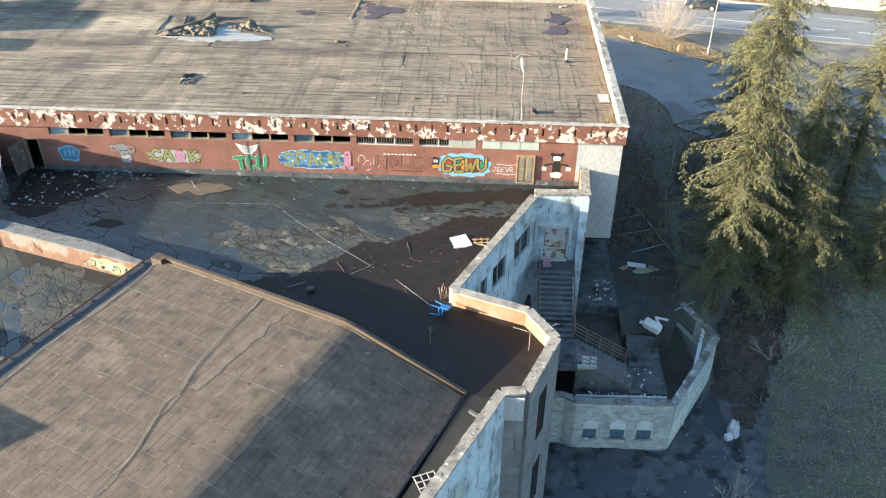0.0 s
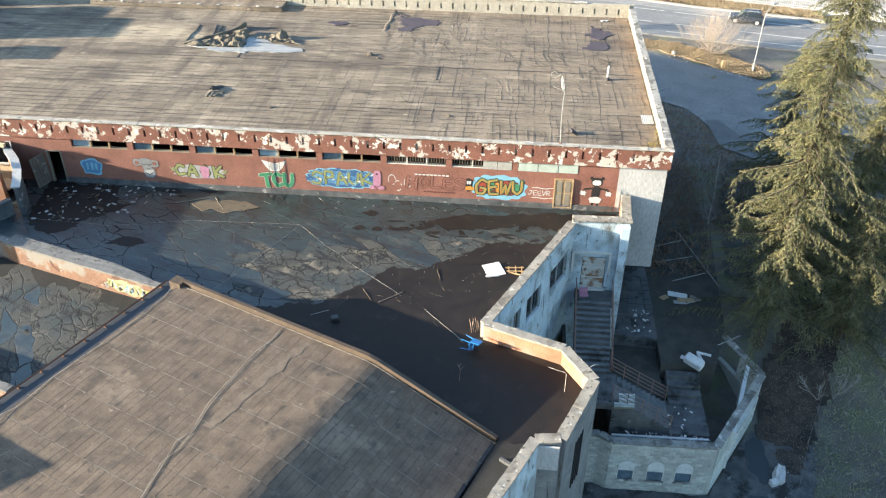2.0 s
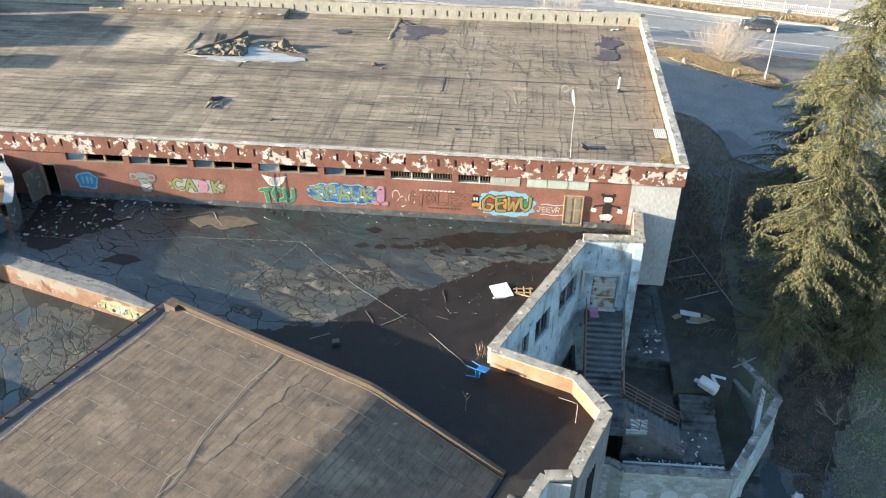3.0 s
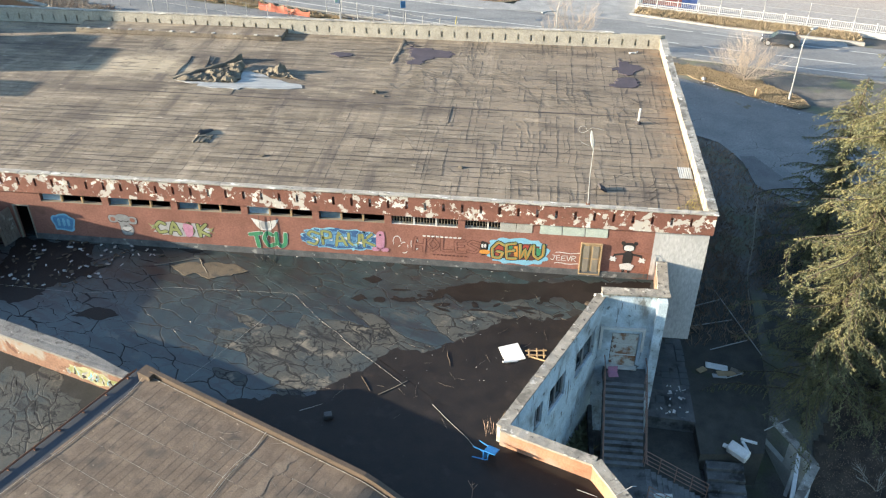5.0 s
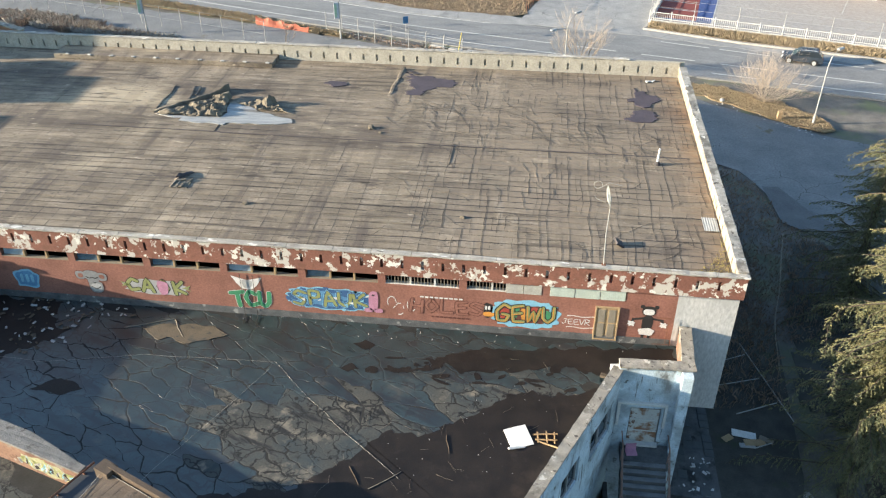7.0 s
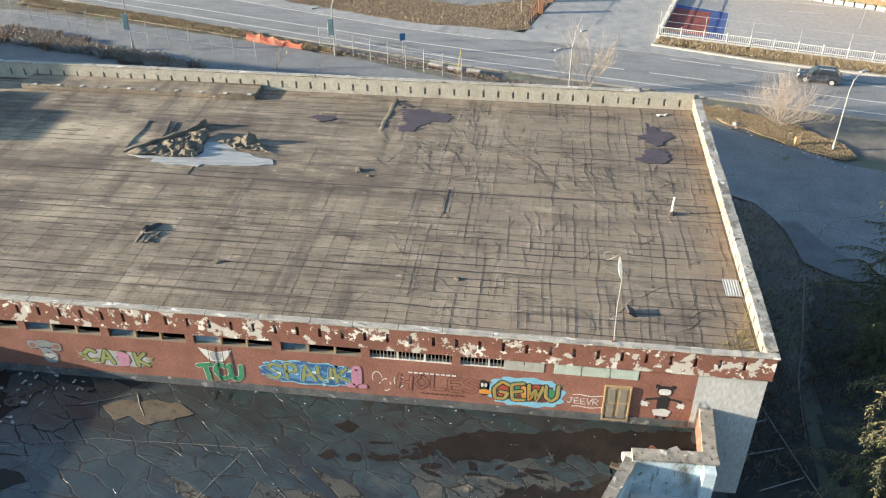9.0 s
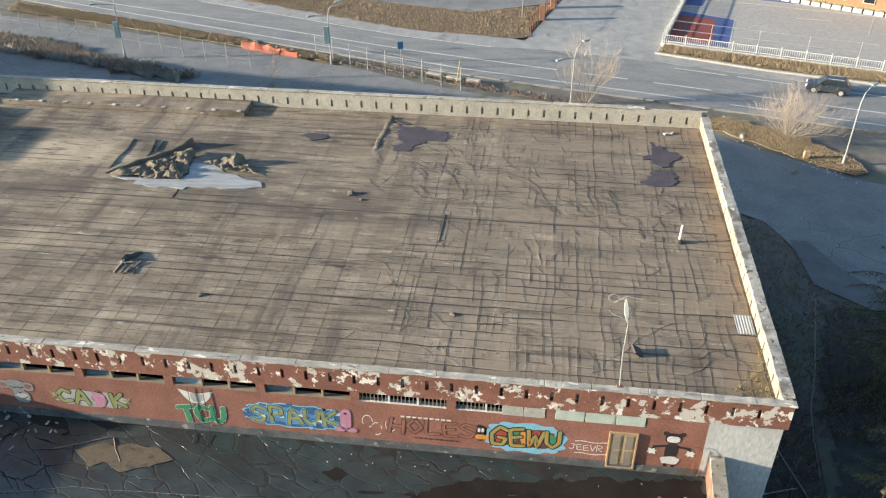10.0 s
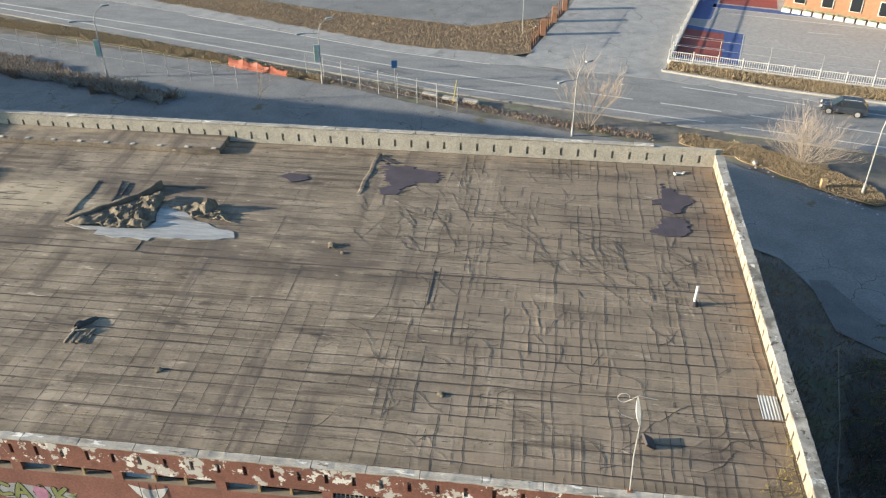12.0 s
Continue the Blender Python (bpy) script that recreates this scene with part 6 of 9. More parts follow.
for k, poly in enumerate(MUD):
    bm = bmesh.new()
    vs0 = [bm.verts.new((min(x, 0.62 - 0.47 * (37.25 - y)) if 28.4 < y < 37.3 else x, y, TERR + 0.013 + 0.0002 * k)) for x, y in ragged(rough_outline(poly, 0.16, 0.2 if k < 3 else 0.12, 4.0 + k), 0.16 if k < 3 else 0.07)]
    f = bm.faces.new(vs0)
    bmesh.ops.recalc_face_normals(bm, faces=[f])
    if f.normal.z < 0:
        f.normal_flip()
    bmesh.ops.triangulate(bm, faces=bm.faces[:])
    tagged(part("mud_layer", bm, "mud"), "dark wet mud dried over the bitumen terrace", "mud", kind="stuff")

# ---- stairs ----
st = empty("concrete_stairs", "dark concrete stairs with brown metal handrails", "stairs", kind="structure")
bm = bmesh.new()
box(bm, 1.5, 36.05, 7.0, 3.55, 37.1, 7.45)
part("landing", bm, "stairs", st)
for k in range(13):
    bm = bmesh.new()
    box(bm, 1.5, 32.8 + 0.25 * k, 4.4 + 0.175 * k, 3.4, 33.05 + 0.25 * k + 0.02, 5.1 + 0.18 * (k + 1), 0.012)
    step_ = part("step", bm, "stairs", st)
    # paler slab paints the light on the step's top
    bm = bmesh.new()
    box(bm, 1.52, 32.81 + 0.25 * k, 5.1 + 0.18 * (k + 1), 3.38, 33.03 + 0.25 * k, 5.118 + 0.18 * (k + 1), 0.005)
    part("tread", bm, "tread", step_, "worn tread painted paler for the light on top")
for x in (1.48, 3.45):
    bm = bmesh.new()
    tube(bm, [(x, 36.9, 8.35), (x, 36.1, 8.35), (x, 32.8, 6.05), (x, 32.3, 6.0)], 0.03, sides=6)
    part("handrail", bm, "rail", st)
    bm = bmesh.new()
    tube(bm, [(x, 36.1, 7.95), (x, 32.8, 5.65)], 0.02, sides=6)
    part("handrail", bm, "rail", st)
    for k in range(6):
        y = 32.9 + 0.64 * k
        bm = bmesh.new()
        tube(bm, [(x, y, 5.1 + 0.7 * (y - 32.8)), (x, y, 6.1 + 0.7 * (y - 32.8))], 0.02, sides=5)
        part("baluster", bm, "rail", st)
bm = bmesh.new()
box(bm, 1.2, 30.6, 4.7, 3.5, 32.8, 5.1)
part("landing", bm, "stairs", st)
for k in range(11):
    bm = bmesh.new()
    box(bm, 3.5 + 0.28 * k, 31.0, 2.4, 3.78 + 0.28 * k + 0.02, 33.0, 4.95 - 0.165 * k, 0.012)
    step_ = part("step", bm, "stairs", st)
    bm = bmesh.new()
    box(bm, 3.53 + 0.28 * k, 31.02, 4.95 - 0.165 * k, 3.77 + 0.28 * k, 32.98, 4.966 - 0.165 * k, 0.005)
    part("tread", bm, "tread", step_, "worn tread painted paler for the light on top")
for y in (33.05, 30.95):
    for dz in (0.95, 0.7, 0.45, 0.2):
        bm = bmesh.new()
        tube(bm, [(3.4, y, 5.15 + dz), (6.6, y, 3.25 + dz)], 0.022, sides=5)
        part("handrail", bm, "rail", st)
    for k in range(5):
        bm = bmesh.new()
        tube(bm, [(3.4 + 0.8 * k, y, 5.1 - 0.475 * k), (3.4 + 0.8 * k, y, 6.12 - 0.475 * k)], 0.025, sides=5)
        part("baluster", bm, "rail", st)
bm = bmesh.new()
box(bm, 6.58, 30.9, 1.0, 8.7, 35.0, 3.0)
part("landing", bm, "stairs", st)
for k in range(4):
    bm = bmesh.new()
    box(bm, 6.8, 33.0 + 0.5 * k, 2.8, 8.6, 33.5 + 0.5 * k, 3.15 + 0.2 * k, 0.02)
    part("step", bm, "stairs", st)
bm = bmesh.new()
box(bm, 1.0, 30.4, -0.5, 1.2, 37, 4.9)
part("string_wall", bm, "stairs", st)

seat = empty("broken_seat", "faded pink plastic seat lying on the stair landing", "seat", at=(1.95, 36.55, 7.45))
bm = bmesh.new()
obox(bm, pose(0, 0, 0.0, 4, 3, 10), 0.5, 0.4, 0.07, 0.03)
part("seat", bm, "pt_pink", seat)
bm = bmesh.new()
obox(bm, pose(0.0, 0.18, 0.05, -12, 0, 10), 0.48, 0.05, 0.28, 0.02)
part("backrest", bm, "pt_pink", seat)

# ---- upper yard beside the stairs ----
bm = bmesh.new()
prism(bm, [(3.6, 37.2), (6.5, 37.0), (6.5, 44.3), (3.6, 44.3)], 2.0, 4.28)
tagged(part("tiled_court", bm, "stairs"), "dirty concrete court under the overhang", kind="structure")
ucourt = bpy.data.objects["tiled_court"]
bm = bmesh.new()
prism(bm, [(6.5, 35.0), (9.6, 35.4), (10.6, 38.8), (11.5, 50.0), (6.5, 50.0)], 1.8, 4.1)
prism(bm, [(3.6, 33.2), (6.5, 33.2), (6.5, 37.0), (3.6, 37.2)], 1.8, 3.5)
tagged(part("upper_yard", bm, "shade_soil"), "overgrown raised yard beside the stairs, darkened for its shade", kind="structure")


# ---- pavilion ----
pav = empty("stone_pavilion", "roofless pavilion of pale cut stone with arched windows", "pavilion", kind="structure")
PAV = [(1.7, 30.25), (2.98, 30.3), (3.56, 29.86), (8.88, 30.0), (12.33, 35.7), (10.8, 38.9)]
ARCH = [(4.5, 0.44), (6.03, 0.46), (7.5, 0.46)]
SILL, SPRING = 0.55, 1.55


def arch_top(x):
    for c, r in ARCH:
        if abs(x - c) < r:
            return SPRING + math.sqrt(max(r * r - (x - c) ** 2, 0))
    return None


bm = bmesh.new()
yf = lambda x: 29.86 + 0.14 * (x - 3.56) / 5.32
x = 3.56
while x < 8.87:
    top = arch_top(x + 0.03)
    for z0, z1 in (((-0.7, SILL), (top, 3.2)) if top else ((-0.7, 3.2),)):
        box(bm, x, yf(x) - 0.12, z0, x + 0.06, yf(x) + 0.18, z1)
    x += 0.06
part("front_core", bm, "stone", pav)
for i, (a, b) in enumerate(zip(PAV, PAV[1:])):
    if i == 2:
        continue
    bm = bmesh.new()
    run(bm, a, b, 0.3, -0.7, 3.2 if i < 3 else 1.6)
    part("side_core", bm, "stone", pav)
    if i == 4 or i == 3:
        bm = bmesh.new()
        run(bm, a, Vector(a).lerp(Vector(b), 0.5 if i == 4 else 0.45), 0.3, 1.6, 3.2)
        part("upper_wall", bm, "stone", pav)
for a, b in zip(PAV, PAV[1:]):
    cap(a, b, 0.42, 3.2, "coping", 1.5, pav)
for t in (0.45, 0.98):
    p = Vector(PAV[3]).lerp(Vector(PAV[4]), t)
    bm = bmesh.new()
    obox(bm, pose(p.x, p.y, 1.55, 0, 0, 58), 0.16, 0.24, 1.65)
    part("post", bm, "off_white", pav)
for c, r in ARCH:
    bm = bmesh.new()
    y = yf(c) - 0.12
    pts = [(c - r + 0.02, SPRING - 0.3), (c + r - 0.02, SPRING - 0.3)] + [(c + (r - 0.02) * math.cos(a), SPRING + (r - 0.02) * math.sin(a)) for a in np.linspace(0, math.pi, 12)]
    fr0 = [bm.verts.new((px, y - 0.03, pz)) for px, pz in pts]
    bk0 = [bm.verts.new((px, y + 0.02, pz)) for px, pz in pts]
    bm.faces.new(fr0)
    bm.faces.new(bk0[::-1])
    for i in range(len(pts)):
        j = (i + 1) % len(pts)
        bm.faces.new((fr0[j], fr0[i], bk0[i], bk0[j]))
    sh = part("arched_window", bm, "off_white", pav, "pale board in the arch over a dark pane")
    bm = bmesh.new()
    box(bm, c - r, y + 0.04, SILL, c + r, y + 0.06, SPRING - 0.3)
    part("pane", bm, "pane_dull", sh)
    bm = bmesh.new()
    box(bm, c - r - 0.04, y - 0.08, SILL - 0.08, c + r + 0.04, y + 0.1, SILL)
    part("sill", bm, "coping", sh)
    for dx in (-r, r - 0.05):
        bm = bmesh.new()
        box(bm, c + dx, y - 0.01, SILL, c + dx + 0.05, y + 0.05, SPRING - 0.3)
        part("frame", bm, "window_bar", sh)
bm = bmesh.new()
run(bm, (3.6, 30.5), (8.6, 30.62), 0.12, 2.9, 3.05)
part("ledge", bm, "off_white", pav, "white ledge strewn with scraps")
bm = bmesh.new()
run(bm, (9.95, 31.2), (11.78, 36.65), 0.2, 2.95, 3.2)
part("inner_beam", bm, "off_white", pav, "chipped white beam along the inside of the wall")
for q in (0.06, 0.94):
    p = Vector((9.95, 31.2)).lerp(Vector((11.78, 36.65)), q)
    bm = bmesh.new()
    obox(bm, pose(p.x, p.y, 0.1, 0, 0, 71), 0.2, 0.18, 2.85)
    part("inner_post", bm, "off_white", pav)
bm = bmesh.new()
prism(bm, [(8.7, 30.3), (12.0, 35.6), (10.6, 38.5), (8.7, 36)], -0.2, 0.1)
part("floor", bm, "soil", pav)

# things about the stairs and pavilion
fridge = empty("white_appliance", "dirty white appliance lying on its side", "appliance", at=(8.3, 35.2, 4.1))
bm = bmesh.new()
obox(bm, pose(0, 0, 0.03, 14, 6, -38), 1.05, 0.52, 0.5, 0.05)
part("body", bm, "pt_pale", fridge)
bm = bmesh.new()
obox(bm, pose(-0.16, -0.24, 0.05, 14, 6, -38), 0.95, 0.05, 0.42, 0.02)
part("door", bm, "pt_pale", fridge)
bm = bmesh.new()
obox(bm, pose(-0.52, 0.36, 0.1, 0, 0, -30), 0.3, 0.26, 0.1, 0.02)
part("lid", bm, "off_white", fridge)
for x, y, a, l in ((9.0, 36.1, -12, 0.8), (8.75, 35.75, -75, 0.6)):
    p = empty("loose_plank", "white board lying among dark rubbish", "board", at=(x, y, 4.12))
    bm = bmesh.new()
    obox(bm, pose(0, 0, 0, 0, 3, a), l, 0.16, 0.07, 0.01)
    part("board", bm, "off_white", p)
crate = empty("crate_stack", "stack of pale broken slatted crates", "crate", at=(4.0, 31.2, 4.7))
for k in range(6):
    bm = bmesh.new()
    obox(bm, pose(0.02 * k, 0.17 * (k - 2.5), 0.12, 0, rnd.uniform(-4, 4), 4), 1.15, 0.12, 0.05, 0.005)
    part("slat", bm, "pt_pale" if k % 2 else "pale_green", crate)
bm = bmesh.new()
obox(bm, pose(0, 0, 0, 0, 0, 4), 1.1, 1.0, 0.12, 0.01)
part("base", bm, "old_wood", crate)
litter("rubble", 22, in_poly([(4.8, 37.4), (6.2, 37.4), (6.2, 40), (5.2, 40)], 4.3), 0.05, 0.25, "pt_pale", "white paper and scraps on the tiled court")
litter("rubble", 24, in_poly([(3.6, 31.1), (7.5, 31.1), (8, 32.5), (6.5, 33)], 3.25), 0.06, 0.25, "pt_pale", "pale scraps strewn over the lower landing")
litter("rubble", 60, in_poly([(4.0, 30.4), (8.6, 30.4), (8.6, 30.75), (4.0, 30.75)], 3.06), 0.03, 0.14, "pt_pale", "small pale scraps on the ledge")
wsheet = empty("white_sheet", "white plastic sheet and broken boards on the yard", "debris", at=(8.2, 41.4, 4.12))
for x, y, sx, sy, mt, a in ((0.05, 0.15, 1.2, 0.45, "off_white", -6), (0.5, -0.35, 1.1, 0.4, "wood", 10), (-0.8, -0.2, 0.6, 0.35, "wood", 40), (1.1, -0.1, 0.7, 0.3, "old_wood", -25), (0.1, -0.6, 0.8, 0.3, "pt_grey", 5)):
    bm = bmesh.new()
    obox(bm, pose(x, y, 0, 3, 4, a), sx, sy, 0.05, 0.02)
    part("sheet", bm, mt, wsheet)
rails = empty("fallen_fence_frame", "fallen rusty tube frame lying on the dark yard", "fence", at=(0, 0, 4.2))
for a, b in (((7.2, 46.6), (9.3, 47.6)), ((7.3, 44.9), (9.75, 45.7)), ((8.1, 42.9), (10.3, 43.9)), ((9.2, 48.6), (10.9, 42.6)), ((8.6, 40.6), (9.5, 41.0)), ((9.9, 36.9), (11.3, 37.8))):
    bm = bmesh.new()
    tube(bm, [(*a, 0), (*b, 0.06)], 0.03, sides=5)
    part("tube", bm, "pole", rails)
bag = empty("white_bag", "crumpled white sack beside the path", "bag", at=(13.0, 31.4, -0.35))
vs, fs = [], []
for j in range(9):
    for i in range(14):
        a, b = 2 * math.pi * i / 14, math.pi * j / 8
        r = 1 + 0.7 * noise.noise(Vector((math.cos(a) * 2, math.sin(a) * 2, b * 2)))
        vs.append((0.22 * r * math.sin(b) * math.cos(a) + 0.25 * math.cos(b), 0.55 * r * math.sin(b) * math.sin(a) + 0.2 * math.cos(b), 0.3 + 0.3 * r * math.cos(b)))
for j in range(8):
    for i in range(14):
        fs.append((j * 14 + i, (j + 1) * 14 + i, (j + 1) * 14 + (i + 1) % 14, j * 14 + (i + 1) % 14))
raw("sack", vs, fs, "pt_pale", bag)
bm = bmesh.new()
obox(bm, pose(-0.35, -0.5, 0.0, 0, 0, 25), 0.45, 0.35, 0.4, 0.03)
part("block", bm, "pt_pale", bag)


# ---- yard, roads and verges behind the hall ----
GZ = 3.36
tagged(sheet("yard", rough_outline([(-130, 64), (6.2, 64), (6.5, 70), (9, 72.5), (11.7, 72), (13, 70.9), (14.2, 68.4), (14.9, 66.0), (17.5, 63.5), (20, 62), (34, 62), (36, 73), (22.6, 77.6), (21.0, 78.2), (15.8, 81.6), (8.5, 86.0), (-2, 88.6), (-12, 91.4), (-23, 95.6), (-36, 99.6), (-62, 105.3), (-130, 118)], 1.2, 0.22, 3), GZ + 0.05, "yard"), "cracked blue-grey asphalt yard behind the hall")
ROAD_S = [(-130, 124.5), (-68, 112.2), (-36.5, 102.4), (-12, 95.2), (6, 91.2), (25, 86.9), (90, 74)]
ROAD_N = [(-130, 139), (-45, 115.0), (-19, 106.0), (-7, 104.2), (8.3, 100.7), (24, 96.8), (90, 82)]
M["road"] = mat("road_asphalt", (0.155, 0.158, 0.16), (0.235, 0.235, 0.235), 0.8, 0.9, 0.2, stretch=(0.35, 1.2, 1), patches=(((0.12, 0.122, 0.124), 0.3, 0.58, 0.12, (0.25, 1.6, 1, -16)), ((0.28, 0.275, 0.265), 0.4, 0.62, 0.1, (0.25, 1.6, 1, -16))))
tagged(sheet("road", ROAD_S + ROAD_N[::-1], GZ + 0.1, "road", thick=0.2), "worn grey asphalt road with white lines")
tagged(sheet("road_shoulder", rough_outline([(-62, 119.3), (-45, 113.9), (-19, 105.1), (-9, 102.9), (-3, 102.4), (8, 100.4), (30, 94.6), (30, 96.4), (8, 102.4), (-4, 104.2), (-7, 105.2), (-19, 106.9), (-45, 116.2), (-62, 121.6)], 1.0, 0.2, 11), GZ + 0.125, "asphalt", thick=0.03), "pale dusty shoulder beside the road")
tagged(sheet("side_road", [(-6.0, 103.2), (8.0, 99.9), (9.0, 105.0), (14.6, 126), (19, 146), (4, 146), (-1.2, 121)], GZ + 0.07, "asphalt"), "wide worn side road joining the main road")
tagged(sheet("far_yard", [(-60, 126), (-30, 117.5), (-12, 113.5), (-2.6, 118), (2, 146), (-60, 160)], GZ + 0.06, "yard"), "blue-grey asphalt yard across the road")


def stripe(pts, w, dash=0.0, gap=0.0):
    """A painted line along points, whole or in dashes, each its own mesh."""
    bm = bmesh.new()
    for a, b in zip(pts, pts[1:]):
        a, b = Vector(a), Vector(b)
        L = (b - a).length
        s = 0.0
        while s < L:
            e = min(s + (dash or L), L)
            run(bm, a.lerp(b, s / L), a.lerp(b, e / L), w, GZ + 0.098, GZ + 0.108)
            s = e + (gap if dash else 1)
    tagged(part("road_line", bm, "line"), "worn white painted line on the road", kind="structure")


def shifted(pts, k):
    return [(x * 1.0 + 0.22 * k, y + k) for x, y in pts]


stripe(shifted(ROAD_S[:5], 1.3), 0.16)
stripe(shifted(ROAD_S[4:], 1.3), 0.16, 4.5, 3.0)
stripe([(-130, 131.5), (-45, 108.8), (-18, 100.9), (-6.5, 98.2)], 0.16)
stripe([(-6.5, 98.2), (8, 94.9), (25, 91.0), (90, 77)], 0.16, 4.5, 2.5)
stripe([(-45, 113.6), (-19, 104.8), (-9, 102.6)], 0.14)
stripe([(9.5, 99.0), (24, 95.2), (90, 80)], 0.14, 5, 1)

# kerb and verge in front of the sports court
bm = bmesh.new()
for a, b in (((8.0, 102.6), (18, 99.3)), ((18, 99.3), (32, 96.0)), ((8.0, 102.6), (8.6, 104.2))):
    run(bm, a, b, 0.3, GZ - 0.1, GZ + 0.3)
tagged(part("kerb", bm, "kerb"), "pale concrete kerb along the verge", kind="structure")
VERGE = [(8.4, 102.9), (18, 99.6), (32, 96.3), (32, 98.8), (18, 102.2), (9.0, 104.5)]
tagged(sheet("verge", VERGE, GZ + 0.2, "dry"), "dry grass verge before the fence")
NORTH = [(-62, 121.5), (-45, 116.2), (-19, 106.9), (-7, 105.2), (-4.9, 106.2), (-5.3, 108.2), (-2.9, 117), (-12, 113.3), (-30, 117.2), (-60, 126)]
tagged(sheet("north_verge", NORTH, GZ + 0.12, "dry"), "brown verge covered in dead leaves across the road")
ISLAND = [(8.0, 87.4), (12.5, 84.9), (16.0, 82.2), (19.0, 79.9), (21.4, 78.6), (22.6, 79.3), (21.8, 81.4), (18.5, 84.8), (13.5, 87.6), (8.2, 89.2)]
tagged(sheet("island", rough_outline(ISLAND, 0.5, 0.16, 6), GZ + 0.09, "dry", thick=0.1), "raised island of dry grass between yard and road")
STRIP = [(-66, 109.8), (-52, 106.4), (-36, 101.3), (-26, 97.6), (-23, 96.0), (-25.5, 96.6), (-36, 99.9), (-52, 104.4), (-66, 107.6)]
tagged(sheet("south_verge", STRIP, GZ + 0.13, "dry"), "strip of yellow dry grass between yard and road")
BUSH = [(-66, 99.6), (-58, 98.4), (-50, 95.6), (-41, 92.0), (-36, 91.0), (-40, 90.4), (-52, 93.6), (-66, 97.6)]
blades("dead_leaves", 30000, in_poly(rough_outline(NORTH, 0.8, 0.5, 8), GZ + 0.12), 0.03, 0.16, 0.024, "dead_leaf", "brown dead leaves and bracken on the verge", "leaves", 0.95)
blades("dry_grass", 12000, in_poly(NORTH, GZ + 0.12), 0.06, 0.4, 0.012, "dry_blade", "yellow dry grass on the verge", "grass", 0.7)
blades("dry_grass", 17000, in_poly(VERGE, GZ + 0.2), 0.1, 0.55, 0.014, "dry_blade", "yellow dry grass along the fence", "grass", 0.8)
blades("dry_grass", 22000, in_poly(rough_outline(ISLAND, 0.5, 0.3, 6), GZ + 0.09), 0.05, 0.22, 0.010, "dry_blade", "golden dry grass on the island", "grass", 0.8)
blades("dead_leaves", 2500, in_poly(rough_outline(ISLAND, 0.5, 0.3, 6), GZ + 0.09), 0.03, 0.12, 0.012, "dead_leaf", "brown weeds on the island", "weeds", 0.7)
blades("dry_grass", 22000, in_poly(rough_outline(STRIP, 0.8, 0.4, 9), GZ + 0.13), 0.1, 0.5, 0.013, "dry_blade", "yellow dry grass beside the road", "grass", 0.8)
blades("grass", 7000, in_poly(STRIP, GZ + 0.13), 0.06, 0.3, 0.015, "grass_blade", "green grass among the dry grass by the road", "grass", 0.8)
blades("brush", 16000, in_poly(rough_outline(BUSH, 1.0, 0.9, 5), GZ + 0.05), 0.1, 0.9, 0.006, "grey_twig", "grey leafless brush along the yard", "brush", 0.9)
blades("brush", 12000, in_poly(rough_outline(BUSH, 1.0, 0.9, 2), GZ + 0.05), 0.1, 0.9, 0.007, "brush", "dark brown leafless brush along the yard", "brush", 0.8)
blades("brush", 2600, in_poly([(-26, 97.0), (-12, 92.4), (-2, 89.0), (6, 87.2), (6, 88.4), (-2, 90.3), (-12, 93.6), (-25, 97.6)], GZ + 0.05), 0.1, 0.5, 0.012, "brush", "dark weeds along the road fence", "weeds", 0.8)
blades("dead_leaves", 700, in_poly([(8.6, 103.3), (9.6, 103.2), (9.8, 105), (9, 105)], GZ + 0.2), 0.1, 0.5, 0.03, "dry_blade", "golden leaves at the fence corner", "leaves", 0.9)

# ---- sports court ----
tagged(sheet("sports_court", [(8.7, 104.9), (32, 98.8), (60, 92), (70, 128), (34, 137), (15, 128)], GZ + 0.16, "court_grey", thick=0.15), "pale grey sports court with painted zones")


def zone(poly, mt, label, dz):
    bm = bmesh.new()
    prism(bm, poly, GZ + 0.155, GZ + 0.16 + dz)
    tagged(part("court_zone", bm, mt), label, "court marking", "painted zones of the sports court", kind="structure")


zone([(9.5, 106.6), (15.6, 105.1), (17.6, 114.0), (11.6, 116.6)], "court_blue", "blue painted court border", 0.004)
zone([(9.6, 106.9), (14.0, 105.9), (15.5, 113.9), (11.2, 115.3)], "court_red", "dark red painted court zone", 0.008)
zone([(12.3, 118.6), (14.6, 118.3), (18.2, 132), (15.6, 132)], "court_blue", "blue painted court border", 0.004)
zone([(15.4, 122.8), (27, 120.2), (27, 121.4), (15.8, 124.2)], "court_blue", "blue painted court border", 0.004)
zone([(16.4, 124.4), (22.8, 123.0), (24, 130), (18, 131)], "court_red", "dark red painted court zone", 0.008)
bm = bmesh.new()
for a, b in (((17.6, 114.0), (11.6, 116.6)), ((17.6, 114.0), (15.6, 105.1)), ((12.3, 118.6), (14.6, 118.3)), ((14.6, 118.3), (16.5, 122.4)), ((15.4, 122.8), (34, 118.4)), ((16.8, 120.8), (33.5, 116.9)), ((33.5, 116.9), (31, 110.5)), ((10.2, 110.2), (14.8, 109.0)), ((10.8, 113.1), (15.2, 111.9)), ((24.5, 115.3), (28, 114.9))):
    run(bm, a, b, 0.12, GZ + 0.165, GZ + 0.176)
tagged(part("court_lines", bm, "line"), "thin white court lines", kind="structure")

fence = empty("white_fence", "white slatted fence on a low white wall round the court", "fence", at=(0, 0, 0))


